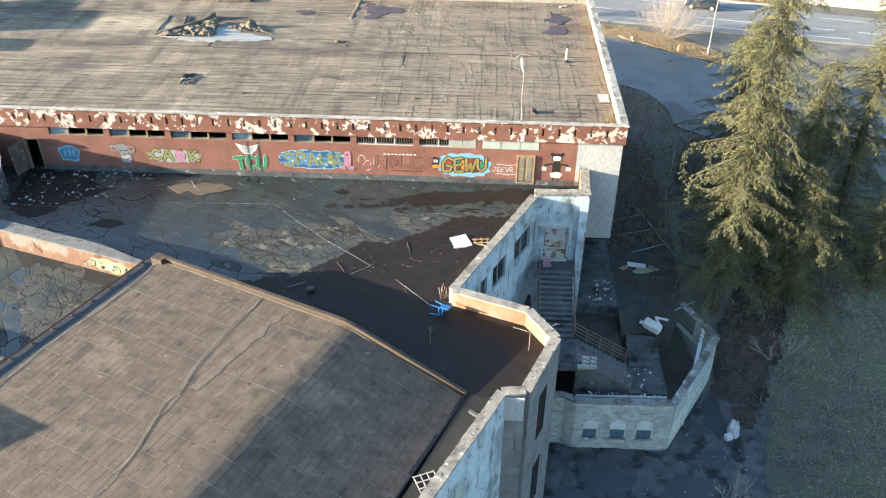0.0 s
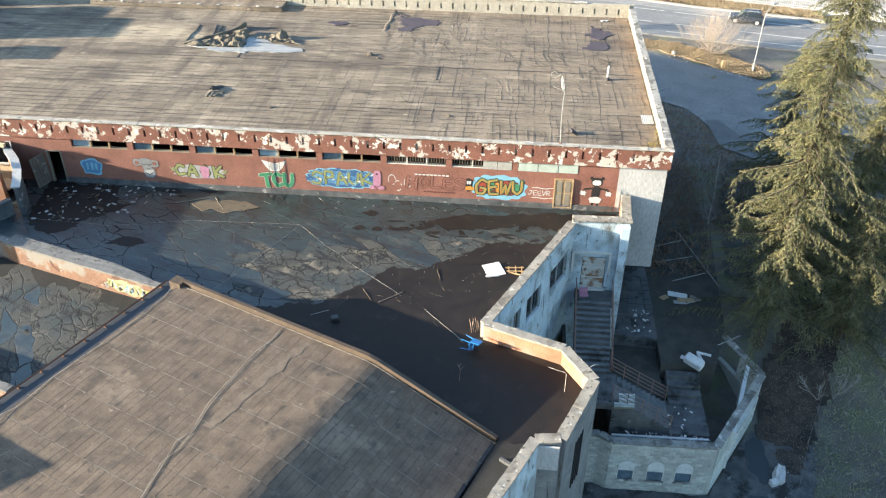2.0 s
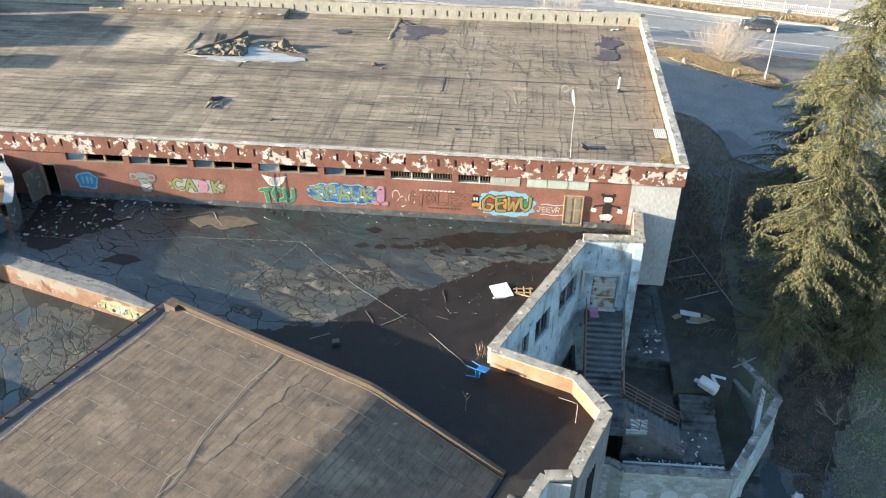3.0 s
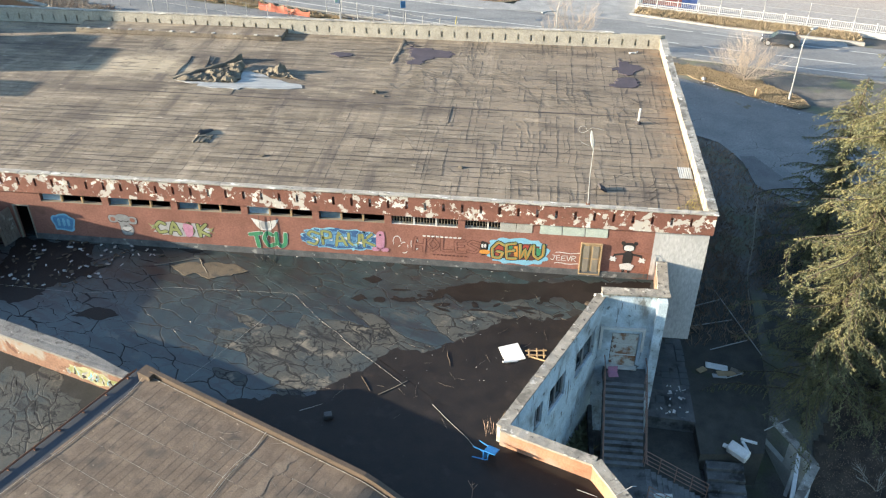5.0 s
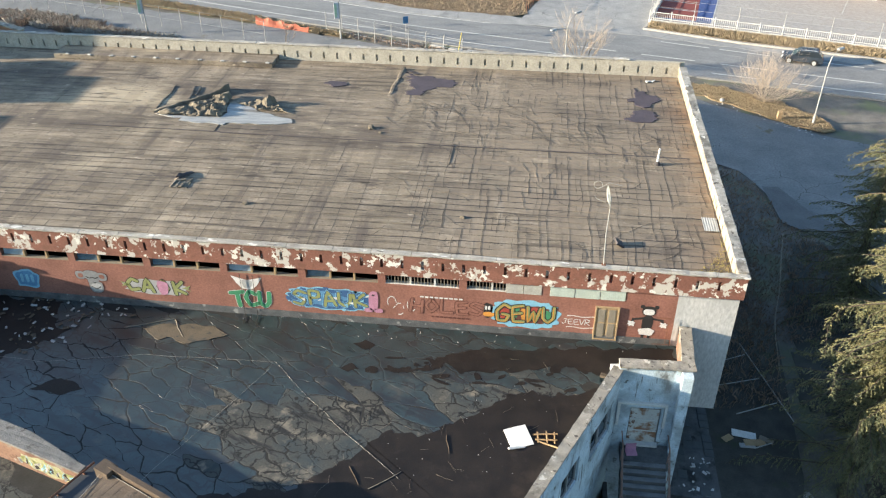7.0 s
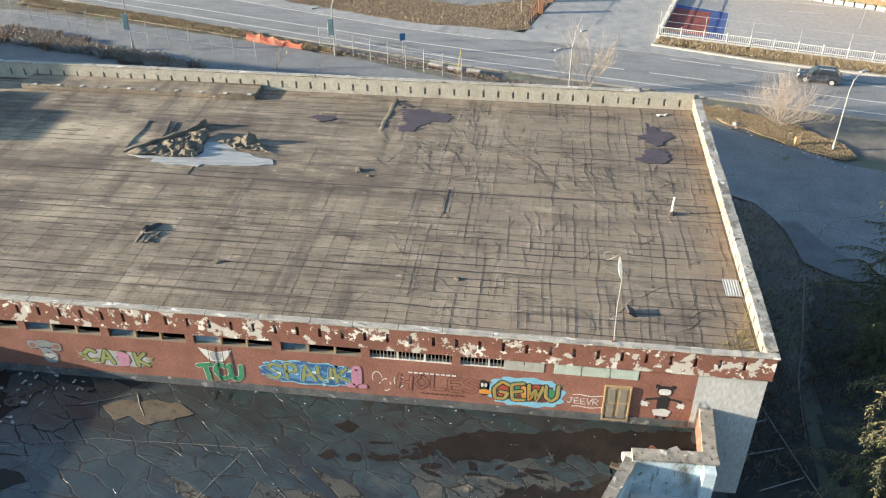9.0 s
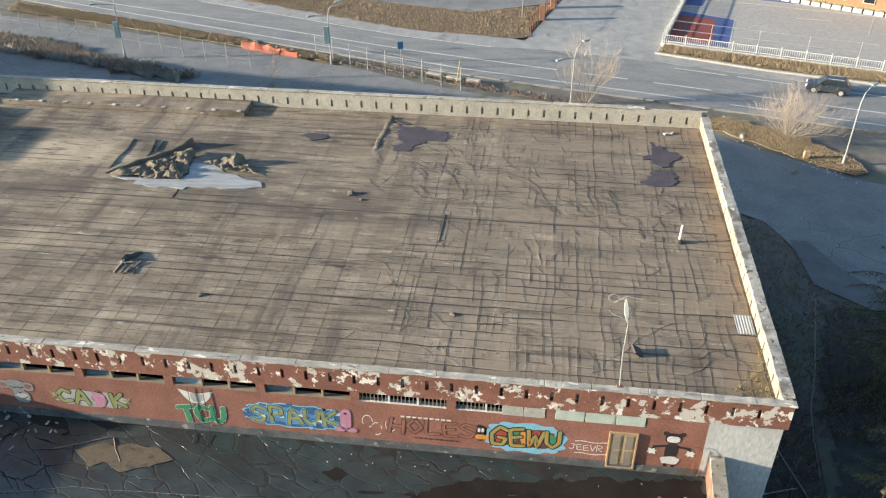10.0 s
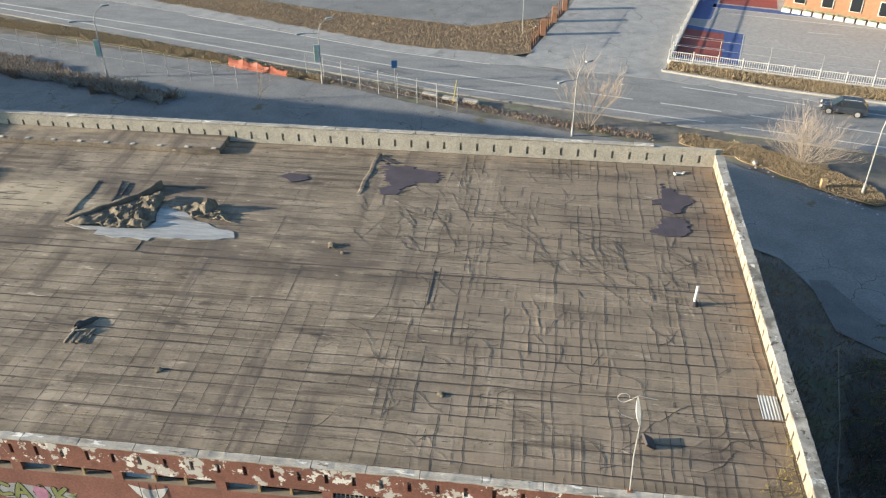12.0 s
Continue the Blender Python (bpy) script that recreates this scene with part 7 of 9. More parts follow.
def fence_run(a, b, wires=True):
    a, b = Vector(a), Vector(b)
    L = (b - a).length
    ang = math.degrees(math.atan2((b - a).y, (b - a).x))
    bm = bmesh.new()
    run(bm, a, b, 0.25, GZ, GZ + 0.6)
    part("base_wall", bm, "fence_white", fence)
    for z in (0.75, 1.4):
        bm = bmesh.new()
        run(bm, a, b, 0.05, GZ + z, GZ + z + 0.06)
        part("rail", bm, "fence_white", fence)
    n = max(2, round(L / 2.35))
    post = slat = None
    for i in range(n + 1):
        p = a.lerp(b, i / n)
        if post is None:
            bm = bmesh.new()
            obox(bm, pose(0, 0, 0), 0.13, 0.13, 1.65, 0.01)
            post = part("post", bm, "fence_white", fence)
            post.matrix_basis = pose(p.x, p.y, GZ, 0, 0, ang)
        else:
            o = post.copy()
            scene.collection.objects.link(o)
            o.matrix_basis = pose(p.x, p.y, GZ, 0, 0, ang)
        if i < n:
            for k in range(1, 11):
                q = a.lerp(b, (i + k / 11) / n)
                if slat is None:
                    bm = bmesh.new()
                    obox(bm, pose(0, 0, 0), 0.045, 0.03, 0.9)
                    slat = part("slat", bm, "fence_white", fence)
                    slat.matrix_basis = pose(q.x, q.y, GZ + 0.6, 0, 0, ang)
                else:
                    o = slat.copy()
                    scene.collection.objects.link(o)
                    o.matrix_basis = pose(q.x, q.y, GZ + 0.6, 0, 0, ang)
    if wires:
        for i in range(0, n + 1, 2):
            p = a.lerp(b, i / n)
            bm = bmesh.new()
            tube(bm, [(p.x + 0.1, p.y + 0.3, GZ), (p.x + 0.1, p.y + 0.3, GZ + 3.0)], 0.03, sides=5)
            part("net_pole", bm, "pole", fence)
        for z in (2.0, 2.9):
            bm = bmesh.new()
            tube(bm, [(a.x + 0.1, a.y + 0.3, GZ + z), (b.x + 0.1, b.y + 0.3, GZ + z)], 0.014, sides=4)
            part("wire", bm, "pole", fence)


fence_run((8.7, 104.7), (45, 95.4))
fence_run((8.7, 104.7), (14.6, 127), False)

# ochre building behind the court
ob_ = empty("ochre_building", "ochre rendered building with ground-floor windows and planters", "building", at=(0, 0, 0))
a, b = Vector((23.6, 123.6)), Vector((46, 113.4))
d = (b - a).normalized()
ang = math.degrees(math.atan2(d.y, d.x))
back = Vector((-d.y, d.x))
bm = bmesh.new()
prism(bm, [tuple(v) for v in (a, b, b + back * 14, a + back * 14)], GZ, GZ + 6.5)
part("wall", bm, "ochre_wall", ob_)
bm = bmesh.new()
q = [a - d * 0.5 - back * 0.5, b - back * 0.5, b + back * 14.5, a - d * 0.5 + back * 14.5]
prism(bm, [tuple(v) for v in q], GZ + 6.5, GZ + 6.8)
part("roof", bm, "felt_rest", ob_)
for s in (1.6, 4.6, 7.6, 10.6, 13.6, 17):
    p = a + d * s - back * 0.03
    bm = bmesh.new()
    obox(bm, pose(p.x, p.y, GZ + 0.9, 0, 0, ang), 1.3, 0.12, 1.6)
    w = part("window", bm, "window_bar", ob_)
    p = p - back * 0.07
    bm = bmesh.new()
    obox(bm, pose(p.x, p.y, GZ + 0.98, 0, 0, ang), 1.1, 0.03, 1.44)
    part("pane", bm, "glass", w)
for k in range(13):
    p = a + d * (0.6 + 1.15 * k) - back * 1.5
    bm = bmesh.new()
    obox(bm, pose(0, 0, 0), 0.95, 0.4, 0.45, 0.03)
    pl = tagged(part("planter", bm, "off_white"), "white planter box with a low green plant", "planter", "planters before the ochre building")
    pl.matrix_basis = pose(p.x, p.y, GZ + 0.16, 0, 0, ang)
    blades_me = []
    vs, fs = [], []
    for i in range(50):
        x, y = rnd.uniform(-0.42, 0.42), rnd.uniform(-0.15, 0.15)
        vs += [(x - 0.05, y, 0.43), (x + 0.05, y, 0.43), (x + rnd.uniform(-0.2, 0.2), y + rnd.uniform(-0.2, 0.2), 0.75)]
        fs.append((3 * i, 3 * i + 1, 3 * i + 2))
    raw("foliage", vs, fs, "grass_blade", pl)
tagged(sheet("planting_bed", [tuple(v) for v in (a - back * 1.2, b - back * 1.2, b - back * 0.05, a - back * 0.05)], GZ + 0.24, "soil"), "planted bed before the ochre building")


# ---- street furniture ----
def street_lamp(x, y, h, arm, label, sign=False, twin=False):
    ob = empty("street_lamp", label, "street lamp", "street lamps along the road", at=(x, y, GZ))
    bm = bmesh.new()
    tube(bm, [(0, 0, 0), (0, 0, h * 0.8), (arm[0] * 0.1, arm[1] * 0.1, h * 0.92), (arm[0] * 0.45, arm[1] * 0.45, h)], 0.065, 0.04, 8)
    part("pole", bm, "pole", ob)
    ends = [arm] + ([(-arm[0] * 0.8, -arm[1] * 0.8)] if twin else [])
    for e in ends:
        if e is not arm:
            bm = bmesh.new()
            tube(bm, [(0, 0, h * 0.8), (e[0] * 0.5, e[1] * 0.5, h * 0.82), (*e, h * 0.84)], 0.04, sides=6)
            part("arm", bm, "pole", ob)
        z = h if e is arm else h * 0.84
        m = pose(e[0] * (0.55 if e is arm else 1), e[1] * (0.55 if e is arm else 1), z - 0.06, 0, 0, math.degrees(math.atan2(e[1], e[0])))
        bm = bmesh.new()
        obox(bm, m, 0.75, 0.3, 0.14, 0.04)
        hd = part("head", bm, "pole", ob)
        bm = bmesh.new()
        obox(bm, m @ pose(0, 0, -0.03), 0.5, 0.22, 0.03)
        part("lens", bm, "off_white", hd)
    bm = bmesh.new()
    tube(bm, [(0, 0, 0), (0, 0, 0.9)], 0.12, 0.11, 8)
    part("base", bm, "pole", ob)
    if sign:
        bm = bmesh.new()
        obox(bm, pose(-0.28, -0.1, 2.2, 0, 0, 20), 0.5, 0.06, 1.7, 0.01)
        sg = part("sign_plate", bm, "off_white", ob, "white and green roadside sign")
        bm = bmesh.new()
        obox(bm, pose(-0.34, -0.145, 2.35, 0, 0, 20), 0.26, 0.02, 1.4)
        part("sign_field", bm, "sign_green", sg, "pale green field")


street_lamp(-0.8, 87.6, 6.4, (1.6, 1.6), "grey street lamp with two arms behind the hall", twin=True)
street_lamp(-24.6, 96.2, 6.2, (1.8, 1.2), "grey street lamp carrying a green and white sign", True, True)
street_lamp(-45.9, 95.2, 7.0, (2.0, 1.2), "tall grey street lamp carrying a green sign", True, True)
street_lamp(20.8, 80.4, 6.6, (1.6, 1.4), "grey street lamp on the dry grass island")


def post_sign(x, y, h, label, mt, w, hh):
    ob = empty("road_sign", label, "road sign", at=(x, y, GZ))
    bm = bmesh.new()
    tube(bm, [(0, 0, 0), (0, 0, h)], 0.035, sides=6)
    part("pole", bm, "pole", ob)
    bm = bmesh.new()
    obox(bm, pose(0, -0.05, h - hh, 0, 0, 15), w, 0.03, hh, 0.006)
    part("plate", bm, mt, ob)


post_sign(-17.4, 95.6, 2.9, "small blue road sign on a grey pole", "pt_blue", 0.55, 0.75)
yp = empty("yellow_post", "leaning yellow marker post beside the road", "post", at=(-11.6, 93.0, GZ))
bm = bmesh.new()
tube(bm, [(0, 0, 0), (0.35, 0.1, 2.3)], 0.06, 0.05, 6)
part("post", bm, "pt_yellow", yp)
for x, y in ((-13.9, 94.3), (-11.9, 93.6), (-10.0, 93.2)):
    blk = tagged(empty("concrete_block", "pale concrete block on the road edge", "block", "concrete blocks by the road", at=(x, y, GZ + 0.05)))
    bm = bmesh.new()
    obox(bm, pose(0, 0, 0, 0, 0, -16), 1.5, 0.5, 0.35, 0.06)
    part("block", bm, "kerb", blk)
wf = empty("wire_fence", "grey post and wire fence along the yard", "fence", at=(0, 0, 0))
for i in range(9):
    t = i / 8
    x, y = -26.5 + 15.5 * t, 97.6 - 6.4 * t
    bm = bmesh.new()
    tube(bm, [(x, y, GZ), (x, y, GZ + 2.2), (x + 0.1, y - 0.25, GZ + 2.5)], 0.04, sides=5)
    part("post", bm, "pole", wf)
for z in (0.5, 1.1, 1.7, 2.2):
    bm = bmesh.new()
    tube(bm, [(-26.5, 97.6, GZ + z), (-11.0, 91.2, GZ + z)], 0.012, sides=4)
    part("wire", bm, "pole", wf)
wf2 = empty("wire_fence", "thin post and rail fence beside the dry verge", "fence", at=(0, 0, 0))
for i in range(14):
    x, y = -66 + 2.6 * i, 103.2 - 0.72 * i
    bm = bmesh.new()
    tube(bm, [(x, y, GZ), (x, y, GZ + 2.4)], 0.035, sides=5)
    part("post", bm, "pole", wf2)
for z in (1.0, 2.3):
    bm = bmesh.new()
    tube(bm, [(-66, 103.2, GZ + z), (-32.2, 93.84, GZ + z)], 0.012, sides=4)
    part("wire", bm, "pole", wf2)
wf3 = empty("wire_fence", "rusty mesh fence with brick piers at the corner of the verge", "fence", at=(0, 0, 0))
for i in range(16):
    t = i / 15
    x, y = -5.1 + 3.4 * t, 107.4 + 13 * t
    bm = bmesh.new()
    if i % 5 == 0 and i:
        obox(bm, pose(x, y, GZ), 0.6, 0.6, 1.8, 0.03)
        part("pier", bm, "orange", wf3)
    else:
        tube(bm, [(x, y, GZ), (x, y, GZ + 1.9)], 0.04, sides=5)
        part("post", bm, "rust", wf3)
bm = bmesh.new()
tube(bm, [(-5.1, 107.4, GZ + 1.7), (-1.7, 120.4, GZ + 1.7)], 0.02, sides=4)
part("wire", bm, "rust", wf3)
fp = empty("flag_pole", "thin pale pole in the far yard", "pole", at=(-6.2, 111.5, GZ))
bm = bmesh.new()
tube(bm, [(0, 0, 0), (0, 0, 7)], 0.05, 0.035, 6)
part("pole", bm, "pole", fp)

bar = empty("plastic_barrier", "sagging orange-red plastic barrier netting along the road", "barrier", at=(0, 0, GZ + 0.05))
p0, p1 = Vector((-35.0, 99.5)), Vector((-28.4, 97.4))
vs, fs = [], []
for i in range(37):
    t = i / 36
    p = p0.lerp(p1, t)
    top = 0.95 - 0.28 * abs(math.sin(4 * math.pi * t)) ** 0.8 - 0.25 * t + 0.05 * noise.noise(Vector((t * 14, 2, 0)))
    for k in range(6):
        v = k / 5
        out = 0.12 * math.sin(v * 2.6 + 5 * t) + 0.1 * noise.noise(Vector((t * 8, v * 2, 5)))
        vs.append((p.x + 0.3 * out, p.y - out - 0.25 * (1 - v), top * v + 0.02))
for i in range(36):
    for k in range(5):
        a = 6 * i + k
        fs.append((a, a + 6, a + 7, a + 1))
raw("netting", vs, fs, "barrier_red", bar)
for t in (0.01, 0.25, 0.5, 0.75, 0.99):
    p = p0.lerp(p1, t)
    bm = bmesh.new()
    tube(bm, [(p.x, p.y + 0.04, 0), (p.x + 0.03, p.y + 0.02, 0.95 - 0.25 * t)], 0.025, sides=6)
    part("stake", bm, "rust", bar)
stub = empty("timber_stub", "short cut timber post on the island", "post", at=(18.0, 80.9, GZ + 0.09))
bm = bmesh.new()
obox(bm, pose(0, 0, 0), 0.4, 0.35, 0.75, 0.04)
part("post", bm, "wood", stub)
rock = empty("pale_stone", "pale stone at the edge of the island", "stone", at=(13.6, 84.1, GZ + 0.05))
bm = bmesh.new()
bmesh.ops.create_icosphere(bm, subdivisions=2, radius=0.24)
for v in bm.verts:
    v.co = Vector((v.co.x * 0.9, v.co.y, v.co.z * 0.7 + 0.2)) * (1 + 0.25 * noise.noise(v.co * 3))
part("stone", bm, "pt_grey", rock)
litter("rubble", 28, in_poly([(13, 83.4), (21, 77.2), (21.5, 78), (13.5, 84.2)], GZ + 0.08), 0.06, 0.22, "pt_grey", "pale stones along the edge of the island")

# ---- parked car ----
car = empty("parked_car", "dark blue-grey estate car parked at the roadside", "car", at=(0, 0, 0))
ca = pose(23.0, 94.9, GZ + 0.1, 0, 0, 166) @ Matrix.Scale(0.86, 4)


def profile(bm, pts, w, tuck=0.0, m=ca):
    """A body from a side outline (x, z), of that width, narrower at the top by tuck."""
    zs = [p[1] for p in pts]
    lo, hi = min(zs), max(zs)
    sides = []
    for s in (-1, 1):
        sides.append([bm.verts.new(m @ Vector((x, s * (w / 2 - tuck * (z - lo) / (hi - lo)), z))) for x, z in pts])
    n = len(pts)
    for i in range(n):
        j = (i + 1) % n
        bm.faces.new((sides[0][i], sides[0][j], sides[1][j], sides[1][i]))
    bm.faces.new(sides[0][::-1])
    bm.faces.new(sides[1])
    bmesh.ops.recalc_face_normals(bm, faces=bm.faces[:])


bm = bmesh.new()
profile(bm, [(-2.2, 0.32), (2.15, 0.3), (2.25, 0.55), (2.1, 0.82), (1.2, 0.95), (-2.15, 1.0), (-2.28, 0.6)], 1.78, 0.06)
part("body", bm, "car_paint", car)
bm = bmesh.new()
profile(bm, [(1.15, 0.95), (0.45, 1.5), (-1.6, 1.55), (-2.15, 1.0)], 1.64, 0.2)
cabin = part("cabin", bm, "glass", car, "dark windows")
bm = bmesh.new()
profile(bm, [(0.5, 1.47), (0.35, 1.56), (-1.55, 1.6), (-1.75, 1.5)], 1.3, 0.05)
part("roof", bm, "car_paint", car)
for s in (-1, 1):
    for x in (-1.35, 1.4):
        bm = bmesh.new()
        tube(bm, [ca @ Vector((x, s * 0.74, 0.32)), ca @ Vector((x, s * 0.93, 0.32))], 0.33, sides=16)
        wheel = part("wheel", bm, "rubber", car, "black tyre")
        bm = bmesh.new()
        tube(bm, [ca @ Vector((x, s * 0.9, 0.32)), ca @ Vector((x, s * 0.95, 0.32))], 0.21, sides=12)
        part("rim", bm, "silver", wheel)
    bm = bmesh.new()
    obox(bm, ca @ pose(2.12, s * 0.62, 0.62, 0, 12, 0), 0.22, 0.36, 0.16, 0.03)
    part("headlight", bm, "off_white", car)
    bm = bmesh.new()
    obox(bm, ca @ pose(-2.2, s * 0.68, 0.68), 0.12, 0.26, 0.26, 0.03)
    part("tail_light", bm, "pt_red", car)
    bm = bmesh.new()
    obox(bm, ca @ pose(0.85, s * 0.95, 1.0), 0.14, 0.2, 0.14, 0.03)
    part("mirror", bm, "car_paint", car)
    bm = bmesh.new()
    tube(bm, [ca @ Vector((0.2, s * 0.55, 1.63)), ca @ Vector((-1.4, s * 0.55, 1.66))], 0.025, sides=5)
    part("roof_rail", bm, "silver", car)
bm = bmesh.new()
obox(bm, ca @ pose(2.25, 0, 0.36), 0.08, 0.52, 0.12)
part("number_plate", bm, "off_white", car)

# blocks beyond the view, added and sized to shade the yard and roof
far = empty("far_shade_block", "unseen stepped block added to shade the yard", "building", kind="structure")
bm = bmesh.new()
prism(bm, [(-131, 58.4), (-53.0, 58.4), (-53.0, 59.6), (-131, 59.6)], 2.5, 18.4)
prism(bm, [(-131, 59.6), (-53.0, 59.6), (-53.0, 63.6), (-131, 63.6)], 2.5, 21.0)
prism(bm, [(-131, 63.6), (-53.0, 63.6), (-53.0, 65), (-131, 65)], 2.5, 20.5)
prism(bm, [(-131, 65), (-53.0, 65), (-53.0, 67), (-59, 70.2), (-83, 76.8), (-131, 82.8)], 2.5, 18.9)
part("wall", bm, "inner", far)
bm = bmesh.new()
prism(bm, [(-131.2, 58.2), (-52.8, 58.2), (-52.8, 59.58), (-131.2, 59.58)], 18.4, 18.6)
prism(bm, [(-131.2, 59.62), (-52.8, 59.62), (-52.8, 63.5), (-131.2, 63.5)], 21.0, 21.1)
prism(bm, [(-131.2, 63.5), (-52.9, 63.5), (-52.9, 65.05), (-131.2, 65.05)], 20.5, 20.6)
prism(bm, [(-131.2, 65.05), (-52.9, 65.05), (-52.9, 67.1), (-58.9, 70.3), (-83, 76.9), (-131.2, 82.9)], 18.9, 19.0)
part("roof", bm, "felt_dark", far)
# added unseen boxes that throw the stepped shadows across the roof
for x, y0, y1, h in ((-50.5, 51.6, 55.3, 3.75), (-51, 55.6, 58.0, 3.3), (-50.5, 47.6, 49.6, 3.2)):
    hs = tagged(empty("roof_shade_box", "unseen box added to shade the hall roof", "roof housing", "housings on the hall roof", at=(x, (y0 + y1) / 2, ROOF)))
    bm = bmesh.new()
    box(bm, -1.2, -(y1 - y0) / 2, 0, 1.2, (y1 - y0) / 2, h, 0.03)
    part("housing", bm, "inner", hs)
    bm = bmesh.new()
    box(bm, -1.35, -(y1 - y0) / 2 - 0.15, h, 1.35, (y1 - y0) / 2 + 0.15, h + 0.12, 0.02)
    part("lid", bm, "coping", hs)
lp = empty("rear_parapet", "ochre parapet of the hall's rear wing", "wall", kind="structure")
bm = bmesh.new()
run(bm, (-39.2, 63.5), (-46, 66.5), 0.3, 12, 15.2)
part("body", bm, "ochre_wall", lp)
cap((-39.1, 63.45), (-46, 66.5), 0.45, 15.2, parent=lp)


# ---- trees ----
def cedar(x, y, h, r, seed, label, low=0.16, fine=0.15, dense=0.5):
    rn = random.Random(seed)
    ob = empty("cedar", label, "tree", "cedars beside the hall", at=(x, y, ground_z(x, y)))
    bm = bmesh.new()
    lean = rn.uniform(-0.02, 0.02)
    tube(bm, [(lean * z, 0.15 * noise.noise(Vector((seed, z * 0.2, 0))), z) for z in np.linspace(-0.3, h, 14)], 0.36, 0.03, 9)
    part("trunk", bm, "bark", ob)
    limbs = bmesh.new()
    vs, fs = [], []
    down = Vector((0, 0, -1))

    def tuft(p, d, size):
        """A few needles in a bunch at p, pointing along d and hanging."""
        for _ in range(3):
            e = (d + Vector((rn.gauss(0, 0.55), rn.gauss(0, 0.55), rn.gauss(-0.15, 0.4)))).normalized()
            o = e.cross(Vector((rn.uniform(-1, 1), rn.uniform(-1, 1), rn.uniform(-1, 1)))).normalized() * 0.019
            c = len(vs)
            vs.extend((p - o, p + o, p + e * size * rn.uniform(0.7, 1.3)))
            fs.append((c, c + 1, c + 2))

    z = h * low
    turn = rn.uniform(0, 6.28)
    while z < h * 0.99:
        k = 1 - z / h
        reach = r * (k ** 0.62) * (0.78 + 0.22 * math.sin(z * 1.3 + seed))
        for b in range(5 if k > 0.12 else 4):
            turn += 2.4
            a = turn + rn.uniform(-0.5, 0.5)
            L = max(reach * rn.choice((0.45, 0.7, 0.9, 1.0, 1.25)) * rn.uniform(0.85, 1.15), 0.3)
            droop, rise = rn.uniform(0.18, 0.42) * L, rn.uniform(0.0, 0.16) * L
            n = 7
            pts = []
            for i in range(n + 1):
                t = i / n
                aa = a + 0.35 * noise.noise(Vector((seed, z, t * 2)))
                pts.append(Vector((lean * z + L * t * math.cos(aa), L * t * math.sin(aa), z + rise * math.sin(t * 1.9) - droop * t ** 2.0)))
            if L > 0.6:
                tube(limbs, pts, 0.012 + 0.007 * L, 0.006, 4)
            m = max(4, int(L / fine))
            for j in range(m):
                t = 0.05 + 0.95 * (j + rn.random()) / m
                f = min(t * n, n - 1e-3)
                p = pts[int(f)].lerp(pts[int(f) + 1], f - int(f))
                ahead = (pts[int(f) + 1] - pts[int(f)]).normalized()
                across = ahead.cross(Vector((0, 0, 1))).normalized() * rn.choice((-1, 1))
                w = (0.22 + 0.5 * (1 - t)) * min(1.0, 0.4 + L / 4) * rn.uniform(0.6, 1.25)
                d = (across * rn.uniform(0.5, 1) + ahead * rn.uniform(0.4, 0.9) + down * rn.uniform(0.1, 0.7)).normalized()
                q = max(2, int(w / 0.065))
                for i in range(q):
                    e = (i + rn.random()) / q
                    tuft(p + d * w * e + down * w * 0.25 * e * e, (d + down * 0.5 * e).normalized(), 0.12)
            tuft(pts[-1], (pts[-1] - pts[-2]).normalized(), 0.16)
        z += dense * rn.uniform(0.7, 1.3) * (0.55 + 0.65 * k)
    part("branchwork", limbs, "bark", ob)["kind"] = "stuff"
    raw("crown", vs, fs, "leaf", ob, "drooping grey-green needle sprays")
    return ob


cedar(13.2, 39.9, 24.5, 6.3, 11, "tall cedar with drooping branches, its upper side sunlit", 0.1, 0.08, 0.36)
cedar(16.6, 54.0, 13.0, 6.0, 64, "dark cedar beside the yard entrance with a sunlit tip", 0.06, 0.085, 0.4)
cedar(19.2, 46.6, 12.6, 6.8, 23, "broad dark green cedar standing in shade", 0.06, 0.075, 0.38)
cedar(22.3, 46.6, 19.5, 5.2, 37, "tall cedar with its upper branches in sun", 0.06, 0.09, 0.46)
cedar(17.8, 40.2, 9.8, 5.6, 51, "lower dark cedar in the shade of the hall", 0.08, 0.075, 0.38)
cedar(22.8, 40.8, 8.4, 5.2, 77, "low broad cedar on the grass slope", 0.08, 0.085, 0.4)
cedar(16.0, 45.0, 12.4, 5.4, 83, "dark bushy cedar under the taller ones", 0.06, 0.08, 0.4)


